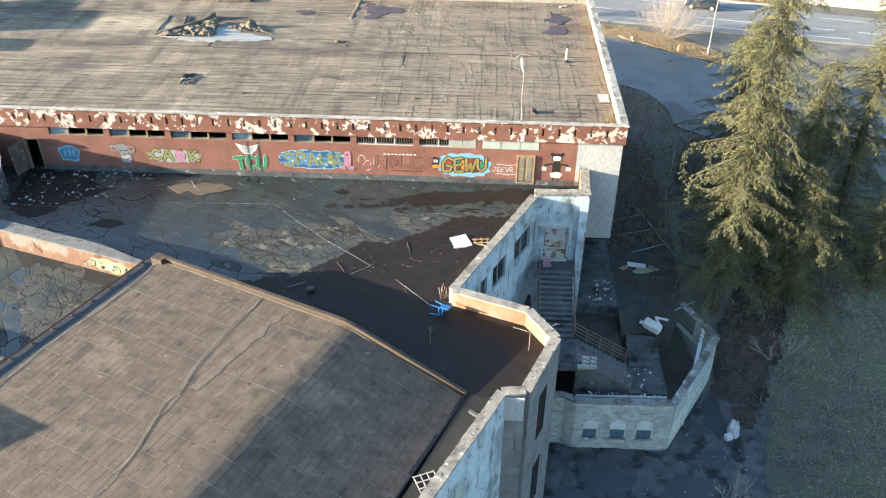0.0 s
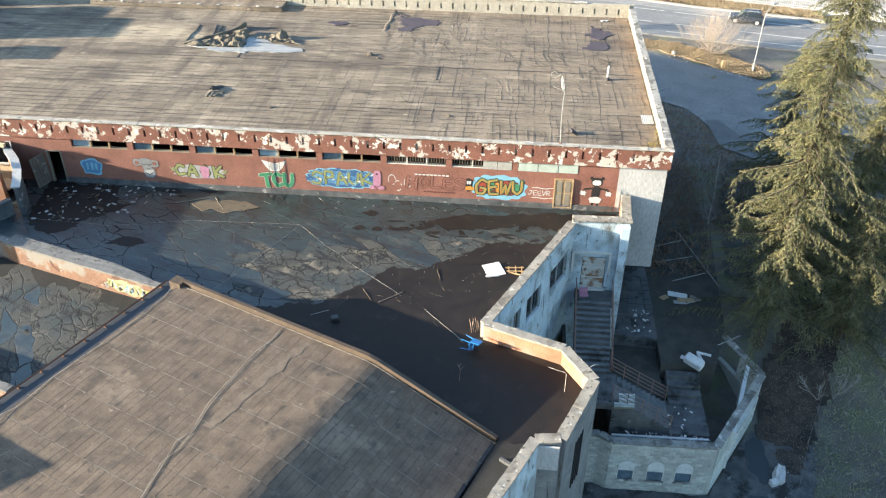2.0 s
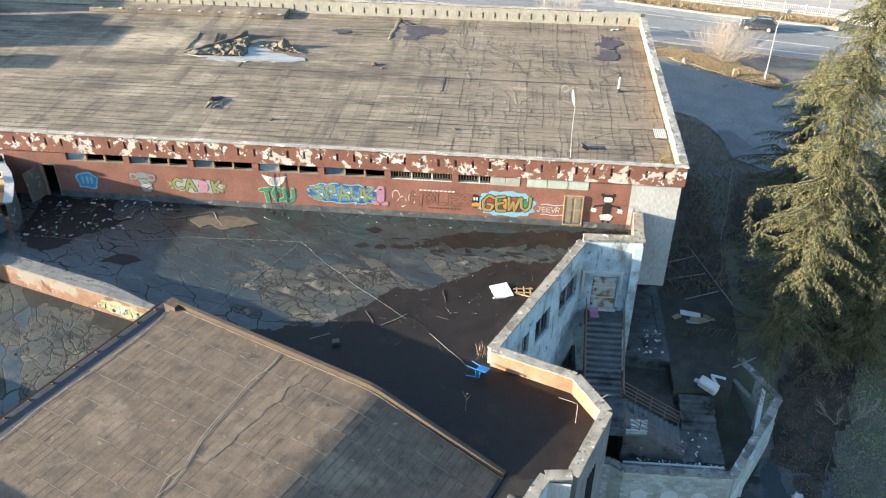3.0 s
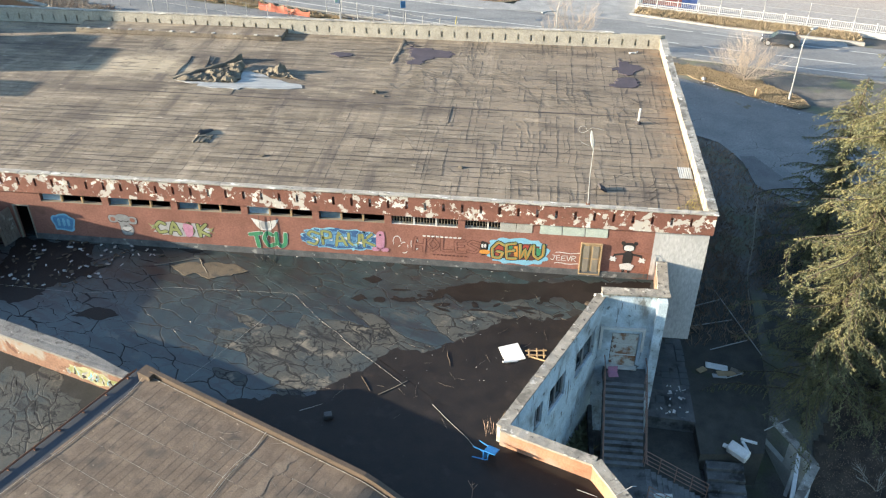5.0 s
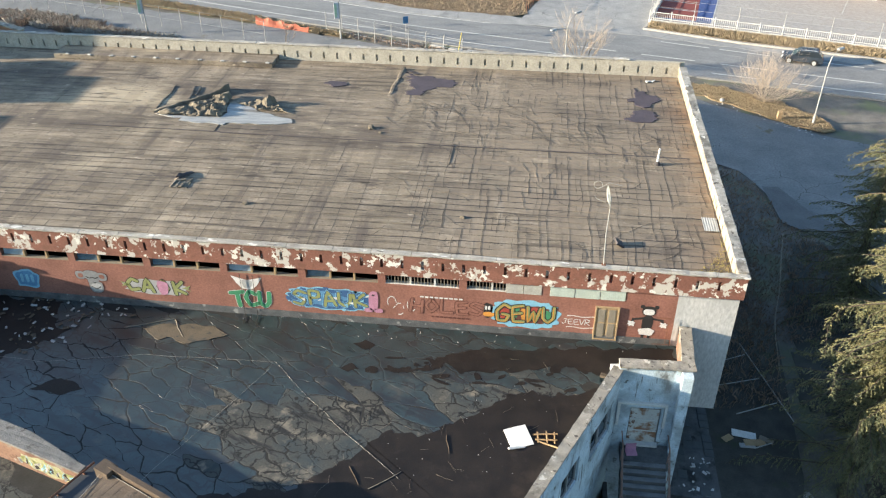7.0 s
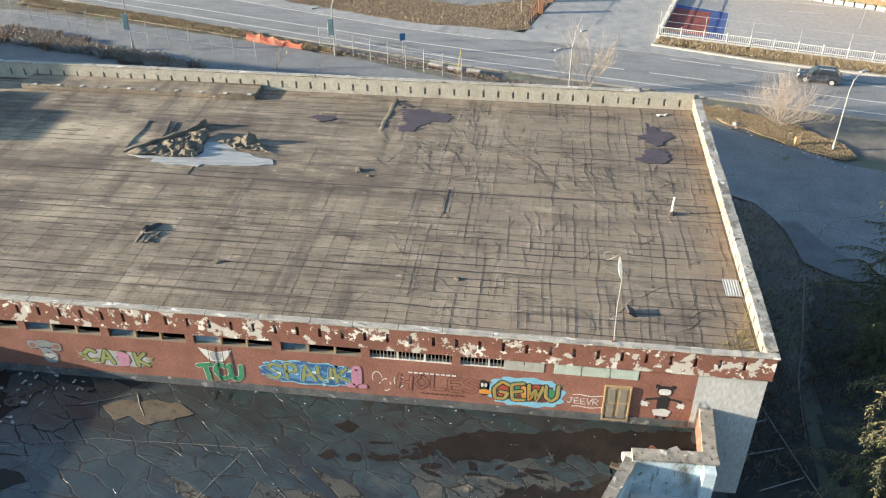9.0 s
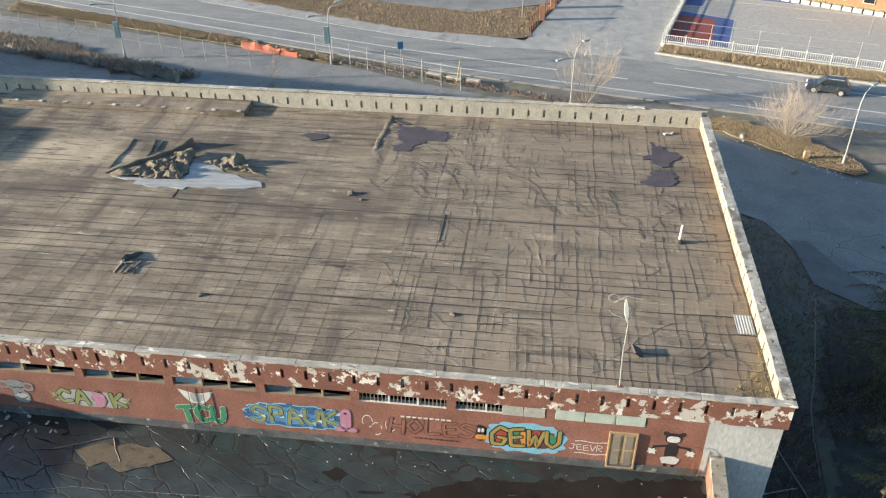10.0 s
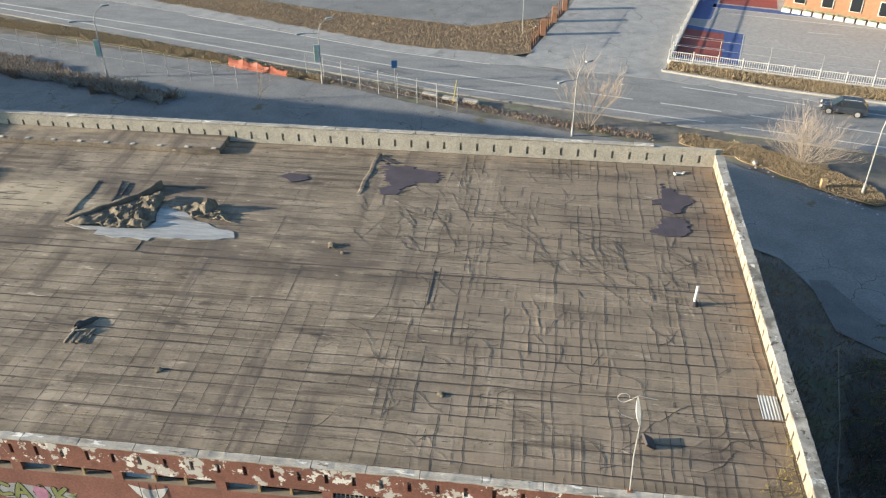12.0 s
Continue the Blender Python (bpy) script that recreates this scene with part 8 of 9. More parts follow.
def bare_tree(name, x, y, z, label, h, stems, spread, mt, seed, thick=0.05, depth=4):
    rn = random.Random(seed)
    ob = empty(name, label, "tree" if name == "bare_tree" else "shrub", at=(x, y, z))
    bm = bmesh.new()

    def grow(p, d, L, r, k):
        pts = [p]
        for i in range(3):
            d = (d + Vector((rn.uniform(-1, 1), rn.uniform(-1, 1), rn.uniform(-0.3, 0.7))) * 0.16).normalized()
            pts.append(pts[-1] + d * L / 3)
        tube(bm, pts, r, r * 0.6, 4 if k < 3 else 3)
        if k < depth:
            for _ in range(3 if k else 4):
                b = pts[rn.choice((1, 2, 3))]
                e = (d + Vector((rn.uniform(-1, 1), rn.uniform(-1, 1), rn.uniform(-0.2, 0.9))) * 0.62).normalized()
                grow(b, e, L * rn.uniform(0.5, 0.75), r * 0.55, k + 1)

    for _ in range(stems):
        a = rn.uniform(0, 6.28)
        s = rn.uniform(0.1, spread)
        grow(Vector((0.15 * math.cos(a), 0.15 * math.sin(a), -0.1)), Vector((s * math.cos(a), s * math.sin(a), 1)).normalized(), h * rn.uniform(0.4, 0.55), thick, 0)
    part("twig_frame", bm, mt, ob)


bare_tree("bare_tree", 17.4, 84.8, GZ + 0.15, "wide leafless multi-stemmed bush with fine pale twigs", 5.0, 46, 2.6, "twig", 5, 0.018, 4)
bare_tree("bare_tree", 0.6, 89.6, GZ, "leafless pale roadside tree", 6.0, 9, 0.9, "twig", 8, 0.04, 4)
bare_tree("bare_tree", -29.6, 91.6, GZ, "thin leafless sapling beside the yard", 3.6, 2, 0.4, "twig", 15, 0.035, 3)
bare_tree("bare_shrub", 16.72, 36.82, 0.3, "leafless grey shrub with arching twigs", 3.0, 7, 1.6, "grey_twig", 9, 0.03, 2)
bare_tree("bare_shrub", 11.8, 26.2, -0.4, "leafless grey shrub beside the path", 2.4, 8, 0.9, "grey_twig", 19, 0.025, 3)
bare_tree("bare_shrub", 9.8, 70.5, GZ, "low dark weeds behind the hall", 1.6, 6, 1.0, "brush", 29, 0.02, 3)

# grass slope at the right
FIELD = [(13.6, 20), (40, 20), (44, 48), (21, 46), (18.6, 41), (16.6, 36.5), (14.6, 31.5), (13.6, 28)]


def slope_z(x, y):
    return ground_z(x, y) + 0.10 * noise.noise(Vector((x * 0.35, y * 0.35, 0))) - 0.02


blades("grass", 60000, in_poly(FIELD, slope_z), 0.08, 0.34, 0.013, "grass_blade", "dull green rough grass on the slope", "grass", 0.95)
blades("dry_grass", 16000, in_poly(FIELD, slope_z), 0.08, 0.4, 0.009, "grey_twig", "grey withered grass on the slope", "grass", 0.95)
# dark-coloured sheet standing in for the trees' shadow on the yard
tagged(sheet("asphalt_patch", [(14.3, 68.6), (14.75, 63.5), (18, 61), (19, 63), (17.1, 65.2), (15.5, 68.7)], GZ + 0.056, "shadow_asphalt", thick=0.05), "dark patch painted for the tree shadows on the yard")
blades("weeds", 9000, in_poly(rough_outline([(6.2, 50), (17, 50), (18, 56), (17, 61), (14.6, 64), (14.0, 68), (12.6, 70.7), (11, 71.8), (7, 70)], 0.6, 0.2, 4), 3.36), 0.06, 0.45, 0.02, "brush", "dull brown weeds beside the hall wall", "weeds", 0.95)
blades("weeds", 2500, in_poly([(6.6, 43), (11, 44), (12, 60), (7, 62)], lambda x, y: max(ground_z(x, y), 4.1 if y < 50 else 3.4)), 0.1, 0.6, 0.025, "brush", "dark weeds beside the hall wall", "weeds", 0.9)
blades("weeds", 1500, in_poly([(-0.5, 31.0), (1.0, 31), (1.0, 36.8), (0.2, 35.5)], 4.0), 0.2, 0.9, 0.03, "grass_blade", "dark weeds in the bottom of the stairwell", "weeds", 0.9)
bm = bmesh.new()
prism(bm, [(-4, 27), (1.0, 27), (1.0, 37.3), (-0.5, 36.0)], 0, 4.0)
tagged(part("stairwell_floor", bm, "soil"), "dark overgrown bottom of the stairwell", kind="structure")


def drape(name, poly, mt, dz, label, step=0.5):
    """A thin layer lying on the ground within an outline."""
    poly_f = rough_outline(poly, 0.5, 0.25, 7)
    xs0, ys0 = [p[0] for p in poly], [p[1] for p in poly]
    ids, vs, fs = {}, [], []
    nx, ny = int((max(xs0) - min(xs0)) / step) + 1, int((max(ys0) - min(ys0)) / step) + 1
    for i in range(nx + 1):
        for j in range(ny + 1):
            x, y = min(xs0) + i * step, min(ys0) + j * step
            ids[i, j] = len(vs)
            vs.append((x, y, slope_z(x, y) + dz + 0.03 * noise.noise(Vector((x * 1.3, y * 1.3, 4)))))
    for i in range(nx):
        for j in range(ny):
            if inside(poly_f, min(xs0) + (i + 0.5) * step, min(ys0) + (j + 0.5) * step):
                fs.append((ids[i, j], ids[i + 1, j], ids[i + 1, j + 1], ids[i, j + 1]))
    return tagged(raw(name, vs, fs, mt), label, kind="structure")


drape("earth_strip", [(12.2, 30.4), (13.6, 30.0), (14.7, 32.4), (17.1, 37.8), (18.9, 42.2), (15.6, 42.0), (14.2, 40.4), (12.9, 36.8), (12.6, 33.4)], "leaf_litter", 0.16, "brown leaf-strewn earth strip beside the pavilion", 0.3)
drape("tree_floor", [(11.9, 44.6), (13.2, 54.6), (14.9, 61.2), (20, 61), (29, 57), (29, 44), (21, 43), (15.5, 42.4)], "shade_soil", 0.12, "soil under the cedars, darkened for their shade", 0.4)
blades("dead_leaves", 2600, in_poly([(12.4, 31), (13.6, 30.6), (14.7, 32.8), (17.1, 38), (18.6, 42), (15.6, 41.6), (13.2, 37)], lambda x, y: slope_z(x, y) + 0.17), 0.02, 0.08, 0.03, "dead_leaf", "brown fallen leaves on the earth strip", "leaves", 0.95)
edging = empty("garden_edging", "thin pale edging along the overgrown strip", "edging", at=(0, 0, 0))
bm = bmesh.new()
tube(bm, [(x, y, z) for x, y, z in ((11.0, 46.5, 4.2), (11.3, 49.1, 4.2), (11.85, 51.7, 3.75), (12.8, 54.9, 3.65), (13.7, 58.8, 3.62), (14.4, 61.6, 3.6))], 0.035, sides=5)
part("edge", bm, "old_wood", edging)
# wet paving before the pavilion
tagged(sheet("lower_path", rough_outline([(1.6, 18), (13.4, 18), (14.0, 28), (15.6, 34), (17.0, 40), (14.2, 40.4), (12.6, 35.6), (9.0, 29.7), (1.8, 29.9)], 0.8, 0.1, 3), -0.24, "stairs", thick=0.5), "dark wet path round the pavilion")
for k, (cx, cy, rx, ry) in enumerate(((5.2, 27.6, 1.6, 0.9), (9.8, 27.0, 1.3, 1.2), (12.2, 32.6, 0.7, 1.5), (11.6, 29.3, 0.9, 0.6), (3.4, 26.0, 1.0, 0.8))):
    bm = bmesh.new()
    prism(bm, irregular(cx, cy, rx, ry, 30, 0.5, 2.0 + k), -0.3, -0.225)
    tagged(part("puddle", bm, "puddle"), "still puddle with the sky reflection in its colour", "puddle", "puddles on the path", kind="structure")
litter("rubble", 40, in_poly([(2, 24), (13, 24), (15, 34), (9, 29)], -0.22), 0.03, 0.1, "pt_grey", "small pale scraps on the wet path")
rope = [(13.0 + 1.14 * t + 0.1 * math.sin(2 * t), 28.8 + 2.6 * t, slope_z(13.0 + 1.14 * t, 28.8 + 2.6 * t) + 0.55 + 0.05 * math.sin(3 * t)) for t in range(6)]
wl = empty("wire_edge", "sagging wire fence along the grass slope", "fence", at=(0, 0, 0))
bm = bmesh.new()
tube(bm, rope, 0.01, sides=4)
part("wire", bm, "old_wood", wl)
for p in rope[::2]:
    bm = bmesh.new()
    tube(bm, [(p[0], p[1], p[2] - 0.9), (p[0], p[1], p[2] + 0.1)], 0.03, sides=5)
    part("post", bm, "old_wood", wl)


# ---- pieces: roof sheets, plates of bitumen, stones, tiles ----
def pillow(w, d, h, inset, name, mt):
    """A low sheet with sloping edges, w by d, for sharing."""
    x, y = w / 2, d / 2
    vs = [(-x, -y, 0), (x, -y, 0), (x, y, 0), (-x, y, 0), (-x + inset, -y + inset, h), (x - inset, -y + inset, h), (x - inset, y - inset, h), (-x + inset, y - inset, h), (0, 0, h * 1.25)]
    fs = [(0, 1, 5, 4), (1, 2, 6, 5), (2, 3, 7, 6), (3, 0, 4, 7), (4, 5, 8), (5, 6, 8), (6, 7, 8), (7, 4, 8)]
    me = bpy.data.meshes.new(name)
    me.from_pydata(vs, [], fs)
    me.update()
    me.materials.append(M[mt])
    return me


def joined(name, items, material, parent, label):
    """Many pieces (mesh, pose) as one mesh of stuff."""
    vs, fs = [], []
    for me, m in items:
        k = len(vs)
        vs += [m @ v.co for v in me.vertices]
        fs += [tuple(k + i for i in p.vertices) for p in me.polygons]
    ob = raw(name, vs, fs, material, parent, label)
    ob["kind"] = "stuff"
    return ob


rnd = random.Random(21)
SD = 0.53


def wave(x, y, seed):
    """Smooth noise between -1 and 1 on arrays."""
    x, y = np.broadcast_arrays(np.asarray(x, float), np.asarray(y, float))
    i, j = np.floor(x), np.floor(y)
    u, v = x - i, y - j
    u, v = u * u * (3 - 2 * u), v * v * (3 - 2 * v)

    def h(a, b):
        q = np.sin(a * 127.1 + b * 311.7 + seed * 74.7) * 43758.5453
        return (q - np.floor(q)) * 2 - 1

    return (h(i, j) * (1 - u) + h(i + 1, j) * u) * (1 - v) + (h(i, j + 1) * (1 - u) + h(i + 1, j + 1) * u) * v


def step01(a, b, x):
    q = np.clip((x - a) / (b - a), 0, 1)
    return q * q * (3 - 2 * q)


# wrinkles pressed up in the felt: each is a wandering crest, laid into one height field
HX0, HY0, HS = -24.0, 40.2, 0.025
HX, HY = np.arange(HX0, 5.95, HS), np.arange(HY0, 63.3, HS)
CREASE = np.zeros((len(HX), len(HY)))
crest_lines = []


def crest(x, y, heading, length, high, wide, wander, keep=False):
    """Raise one wrinkle from (x, y) on."""
    n = max(3, int(length / 0.025))
    line = []
    for i in range(n):
        t = i / (n - 1)
        heading += wrk.uniform(-wander, wander)
        x += 0.025 * math.cos(heading)
        y += 0.025 * math.sin(heading)
        if not (HX0 + 0.3 < x < 5.55 and HY0 + 0.35 < y < 62.9):
            break
        a = high * math.sin(math.pi * min(max(t, 0.03), 0.97)) ** 0.6 * (0.75 + 0.25 * math.sin(9 * t + x))
        line.append((x, y, heading, a))
        r = int(3 * wide / HS) + 1
        i0, j0 = int((x - HX0) / HS), int((y - HY0) / HS)
        i1, i2, j1, j2 = max(i0 - r, 0), i0 + r + 2, max(j0 - r, 0), j0 + r + 2
        d2 = (HX[i1:i2, None] - x) ** 2 + (HY[None, j1:j2] - y) ** 2
        CREASE[i1:i2, j1:j2] = np.maximum(CREASE[i1:i2, j1:j2], a * np.exp(-d2 / (wide * wide)))
    if keep and len(line) > 8:
        crest_lines.append(line)


wrk = random.Random(77)
for k in range(150):
    # long slanting wrinkles across the middle of the roof
    u = wrk.random()
    x, y = -11.5 + 13.5 * u + wrk.gauss(0, 1.6), 57.5 - 3.6 * u + wrk.gauss(0, 1.9)
    crest(x, y, wrk.choice((-0.5, -0.62, -0.72, -0.3)) + wrk.uniform(-0.12, 0.12), wrk.uniform(0.7, 3.6), wrk.uniform(0.014, 0.032), wrk.uniform(0.02, 0.034), 0.15, True)
for k in range(75):
    # wrinkles along the front half, rising gently
    x, y = wrk.uniform(-12, 3.2), wrk.uniform(41.2, 49)
    crest(x, y, wrk.choice((0.08, -0.06, 0.3, 0.5, -0.25)) + wrk.uniform(-0.12, 0.12), wrk.uniform(0.6, 3.2), wrk.uniform(0.012, 0.028), wrk.uniform(0.02, 0.034), 0.17, k % 2 == 0)
for k in range(70):
    # short cross wrinkles by the far corner
    x, y = wrk.uniform(-9, 5), wrk.uniform(47, 62)
    crest(x, y, -1.5 + wrk.uniform(-0.25, 0.25), wrk.uniform(0.5, 2.4), wrk.uniform(0.015, 0.03), 0.035, 0.12, k % 3 == 0)
for k in range(260):
    x, y = wrk.uniform(-22, 5.3), wrk.uniform(41, 62)
    crest(x, y, wrk.choice((0.9, 0.6, -0.6, -1.2)) + wrk.uniform(-0.2, 0.2), wrk.uniform(0.2, 0.6), wrk.uniform(0.006, 0.014), 0.028, 0.1)


def felt_height(x, y):
    """Wrinkles, blisters and seams raised in the old felt."""
    fx, fy = np.clip((x - HX0) / HS, 0, len(HX) - 1.01), np.clip((y - HY0) / HS, 0, len(HY) - 1.01)
    i, j = fx.astype(int), fy.astype(int)
    u, v = fx - i, fy - j
    h = (CREASE[i, j] * (1 - u) + CREASE[i + 1, j] * u) * (1 - v) + (CREASE[i, j + 1] * (1 - u) + CREASE[i + 1, j + 1] * u) * v
    right = step01(-9.5, -6.5, x + 1.2 * wave(x * 0.2, y * 0.3, 3))
    wx = x + 0.08 * wave(x * 0.4, y * 0.6, 1) + 0.035 * wave(x * 1.3, y * 2.2, 2)
    for off, share, amp in ((0.0, 4, 0.011), (0.36, 5, 0.008), (0.62, 6, 0.006)):
        c = (X1 - 0.3 - off - wx) / 1.0
        n = np.round(c)
        a = np.clip(0.3 + 0.9 * wave(n * 3.7, y * 0.45, share), 0, 1.2)
        h = h + right * amp * a * np.exp(-((c - n) / 0.03) ** 2)
    return h + 0.005 * wave(x * 2.2, y * 2.2, 13) + 0.012 * wave(x * 0.5, y * 0.5, 14)


def seam(x, k):
    loose = 0.3 + 0.7 * step01(-16, -6, x)
    return Y0 + 0.26 + SD * k + loose * (0.055 * wave(x * 0.7, k * 7.3 + 0.5, 21) + 0.022 * wave(x * 2.6, k * 3.1 + 0.5, 22))


xs = np.concatenate((np.arange(-46, -22, 0.24), np.arange(-22, -12, 0.09), np.arange(-12, 5.78, 0.042), [5.79]))
rows_y = int((Y1 - 0.2 - Y0 - 0.26) / SD)
ACROSS = 15
for k in range(rows_y):
    # the laps lie tight in places and gape in others, most in the front half
    gape = 0.024 if Y0 + SD * k < 49 or k % 3 == 0 else 0.012
    slack = lambda q: 0.003 + gape * np.clip(0.2 + wave(xs * 0.35, q * 5.7 + 0.5, 23), 0, 1)
    lo, hi = seam(xs, k) + slack(k), seam(xs, k + 1) - slack(k + 1)
    grid = []
    for j in range(ACROSS):
        v = j / (ACROSS - 1)
        yy = lo + (hi - lo) * v
        edge = 0.013 * (np.exp(-v * 7) + 0.7 * np.exp(-(1 - v) * 9)) * (0.4 + 0.6 * step01(-0.3, 0.6, wave(xs * 0.6, yy * 0.0 + k * 1.7, 31)))
        zz = ROOF + 0.004 + edge + np.maximum(felt_height(xs, yy), -0.012)
        if j in (0, ACROSS - 1):
            zz = zz * 0 + ROOF - 0.014
        grid.append(np.stack((xs, yy, zz), 1))
    pts = np.concatenate(grid)
    n = len(xs)
    fs = [(j * n + i, j * n + i + 1, (j + 1) * n + i + 1, (j + 1) * n + i) for j in range(ACROSS - 1) for i in range(n - 1)]
    me = bpy.data.meshes.new("felt_strip")
    me.from_pydata(pts.tolist(), [], fs)
    me.polygons.foreach_set("use_smooth", [True] * len(fs))
    me.update()
    me.materials.append(M["felt"])
    o = new("felt_strip", me)
    o.parent = hall
    tagged(o, "strip of wrinkled brown-grey roofing felt")


def cross_seam(base, y0, y1, wide, hold, seed, sway):
    """One tarred seam across the strips at about x = base; hold: below which noise it is worn away."""
    ys = np.arange(y0, y1, 0.09)
    xs_ = base - sway * (0.08 * wave(base * 0.4 + ys * 0, ys * 0.6, 1) + 0.035 * wave(base * 1.3 + ys * 0, ys * 2.2, 2)) + 0.012 * wave(ys * 4, ys * 0 + seed, 41)
    xs_ = np.clip(xs_, -45, 5.72)
    zs = ROOF + 0.014 + np.maximum(felt_height(xs_, ys), -0.01)
    keep = wave(ys * 0.5, ys * 0 + seed * 1.7, 43) + 0.35 * wave(ys * 2.5, ys * 0 + seed, 44) > hold
    w = wide * (0.5 + 0.8 * np.abs(wave(ys * 1.8, ys * 0 + seed * 2.3, 45)))
    vs, fs = [], []
    for j in range(len(ys)):
        vs += [(xs_[j] - w[j], ys[j], zs[j]), (xs_[j] + w[j], ys[j], zs[j])]
        if j and keep[j] and keep[j - 1]:
            fs.append((2 * j - 2, 2 * j - 1, 2 * j + 1, 2 * j))
    if fs:
        raw("felt_seam", vs, fs, "seam", hall, "dark tarred seam in the roofing felt")


# front half: even sheets 0.85 m wide; behind them long sheets with few seams; towards the corner a dense, wavy net
for i in range(32):
    cross_seam(-8.1 - 0.85 * i, Y0 + 0.35, 49.0, 0.011 if i % 3 else 0.015, -0.75 if i > 3 else -0.2, i + 0.3, 0.25)
for i in range(8):
    cross_seam(-9.2 - 4.3 * i, 49.0, 51.8, 0.017, -0.8, i + 50.3, 0.2)
    cross_seam(-8.6 - 3.4 * i, 52.0, Y1 - 0.4, 0.013, 0.1, i + 60.7, 0.4)
for off, share, wide in ((0.0, 4, 0.019), (0.36, 5, 0.014), (0.62, 6, 0.011)):
    for i in range(15):
        base = X1 - 0.3 - off - 1.0 * i
        cross_seam(base, Y0 + 0.4, Y1 - 0.3, wide, (-0.3 if share == 4 else 0.0) + 0.03 * i, i + share * 17.3, 1.0)

def long_seam(k):
    """Dirt and tar along one lap between two strips, worn away in places."""
    qx = np.arange(-45, 5.6, 0.13)
    qy = seam(qx, k)
    zs = ROOF + 0.017 + np.maximum(felt_height(qx, qy), -0.01)
    front = Y0 + SD * k < 49.3
    worn = wave(qx * 0.16, qx * 0 + k * 2.9, 51) + 0.4 * wave(qx * 1.1, qx * 0 + k * 1.3, 52)
    w = (0.009 if front else 0.006) + 0.016 * np.clip(wave(qx * 0.4, qx * 0 + k * 4.1, 53), 0, 1)
    hold = -0.3 if front else 0.12
    vs, fs = [], []
    for j in range(len(qx)):
        vs += [(qx[j], qy[j] - w[j], zs[j]), (qx[j], qy[j] + w[j], zs[j])]
        if j and worn[j] > hold and worn[j - 1] > hold:
            fs.append((2 * j - 2, 2 * j, 2 * j + 1, 2 * j - 1))
    if fs:
        raw("felt_seam", vs, fs, "seam", hall, "dark dirt along a lap of the roofing felt")


for k in range(1, rows_y):
    long_seam(k)

# dark ribbons along one foot of the long wrinkles, painting their shaded side
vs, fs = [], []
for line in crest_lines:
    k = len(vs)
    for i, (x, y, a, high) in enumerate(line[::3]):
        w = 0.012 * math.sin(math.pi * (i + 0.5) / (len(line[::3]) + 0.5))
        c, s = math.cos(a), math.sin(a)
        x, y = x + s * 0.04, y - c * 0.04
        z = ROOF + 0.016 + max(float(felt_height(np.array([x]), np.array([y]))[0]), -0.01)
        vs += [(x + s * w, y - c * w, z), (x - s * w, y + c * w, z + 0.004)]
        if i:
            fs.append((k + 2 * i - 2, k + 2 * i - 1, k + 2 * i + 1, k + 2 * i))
tagged(raw("felt_wrinkles", vs, fs, "seam"), "thin dark ribbons shading one side of the felt wrinkles", "roofing felt", kind="stuff")

# sheets of the sloping roof
TW, TD = 0.31, 1.18
tshapes = [pillow(TW + 0.002, TD - 0.012, 0.006 + 0.0015 * k, 0.012, "roof_sheet", "tile") for k in range(3)]
tcount, trest = 0, []
t = TD / 2 + 0.02
while t < DEEP - 0.6:
    s = TW / 2 + 0.05 + rnd.uniform(-0.04, 0.1)
    while s < SPAN - 0.1:
        p = on_roof(s, t)
        ds = Vector((U.x, U.y, (vault(s + 0.4) - vault(s - 0.4)) / 0.8)).normalized()
        dt = Vector((-V.x, -V.y, 0))
        nz = ds.cross(dt).normalized()
        m = Matrix((ds, nz.cross(ds), nz)).transposed().to_4x4()
        m.translation = p + Vector((0, 0, -0.006))
        m = m @ pose(0, 0, 0, rnd.uniform(-0.3, 0.3), rnd.uniform(-0.8, 0.6), rnd.uniform(-0.5, 0.5))
        if tcount < 300:
            o = new("roof_sheet", rnd.choice(tshapes))
            o.matrix_basis = m
            o.parent = near
            tcount += 1
        else:
            trest.append((rnd.choice(tshapes), m))
        s += TW
    # pale joint between the rows
    vs, fs = [], []
    for i in range(61):
        s = SPAN * i / 60
        vs += [on_roof(s, t + TD / 2 - 0.010 + 0.008 * rnd.random(), 0.013), on_roof(s, t + TD / 2 + 0.010, 0.009)]
    for i in range(60):
        if rnd.random() < 0.82:
            fs.append((2 * i, 2 * i + 1, 2 * i + 3, 2 * i + 2))
    raw("joint_strip", vs, fs, "joint", near)
    t += TD
joined("roof_sheets", trest, "tile_rest", near, "strips of brown-grey roofing on the slope")


# cracked plates of bitumen on the terraces
def clip(poly, p, n):
    out = []
    for a, b in zip(poly, poly[1:] + poly[:1]):
        da, db = (a - p).dot(n), (b - p).dot(n)
        if da <= 0:
            out.append(a)
        if da * db < 0:
            out.append(a.lerp(b, da / (da - db)))
    return out


DRY = [(-15.4, 34.2), (-16.4, 31.6), (-12, 30.0), (-9.0, 30.4), (-7.0, 33.0), (-4.6, 34.8), (-2.6, 35.6), (-1.2, 36.8), (-3.4, 37.2), (-6.4, 36.2), (-9.2, 35.6), (-11.5, 35.2)]


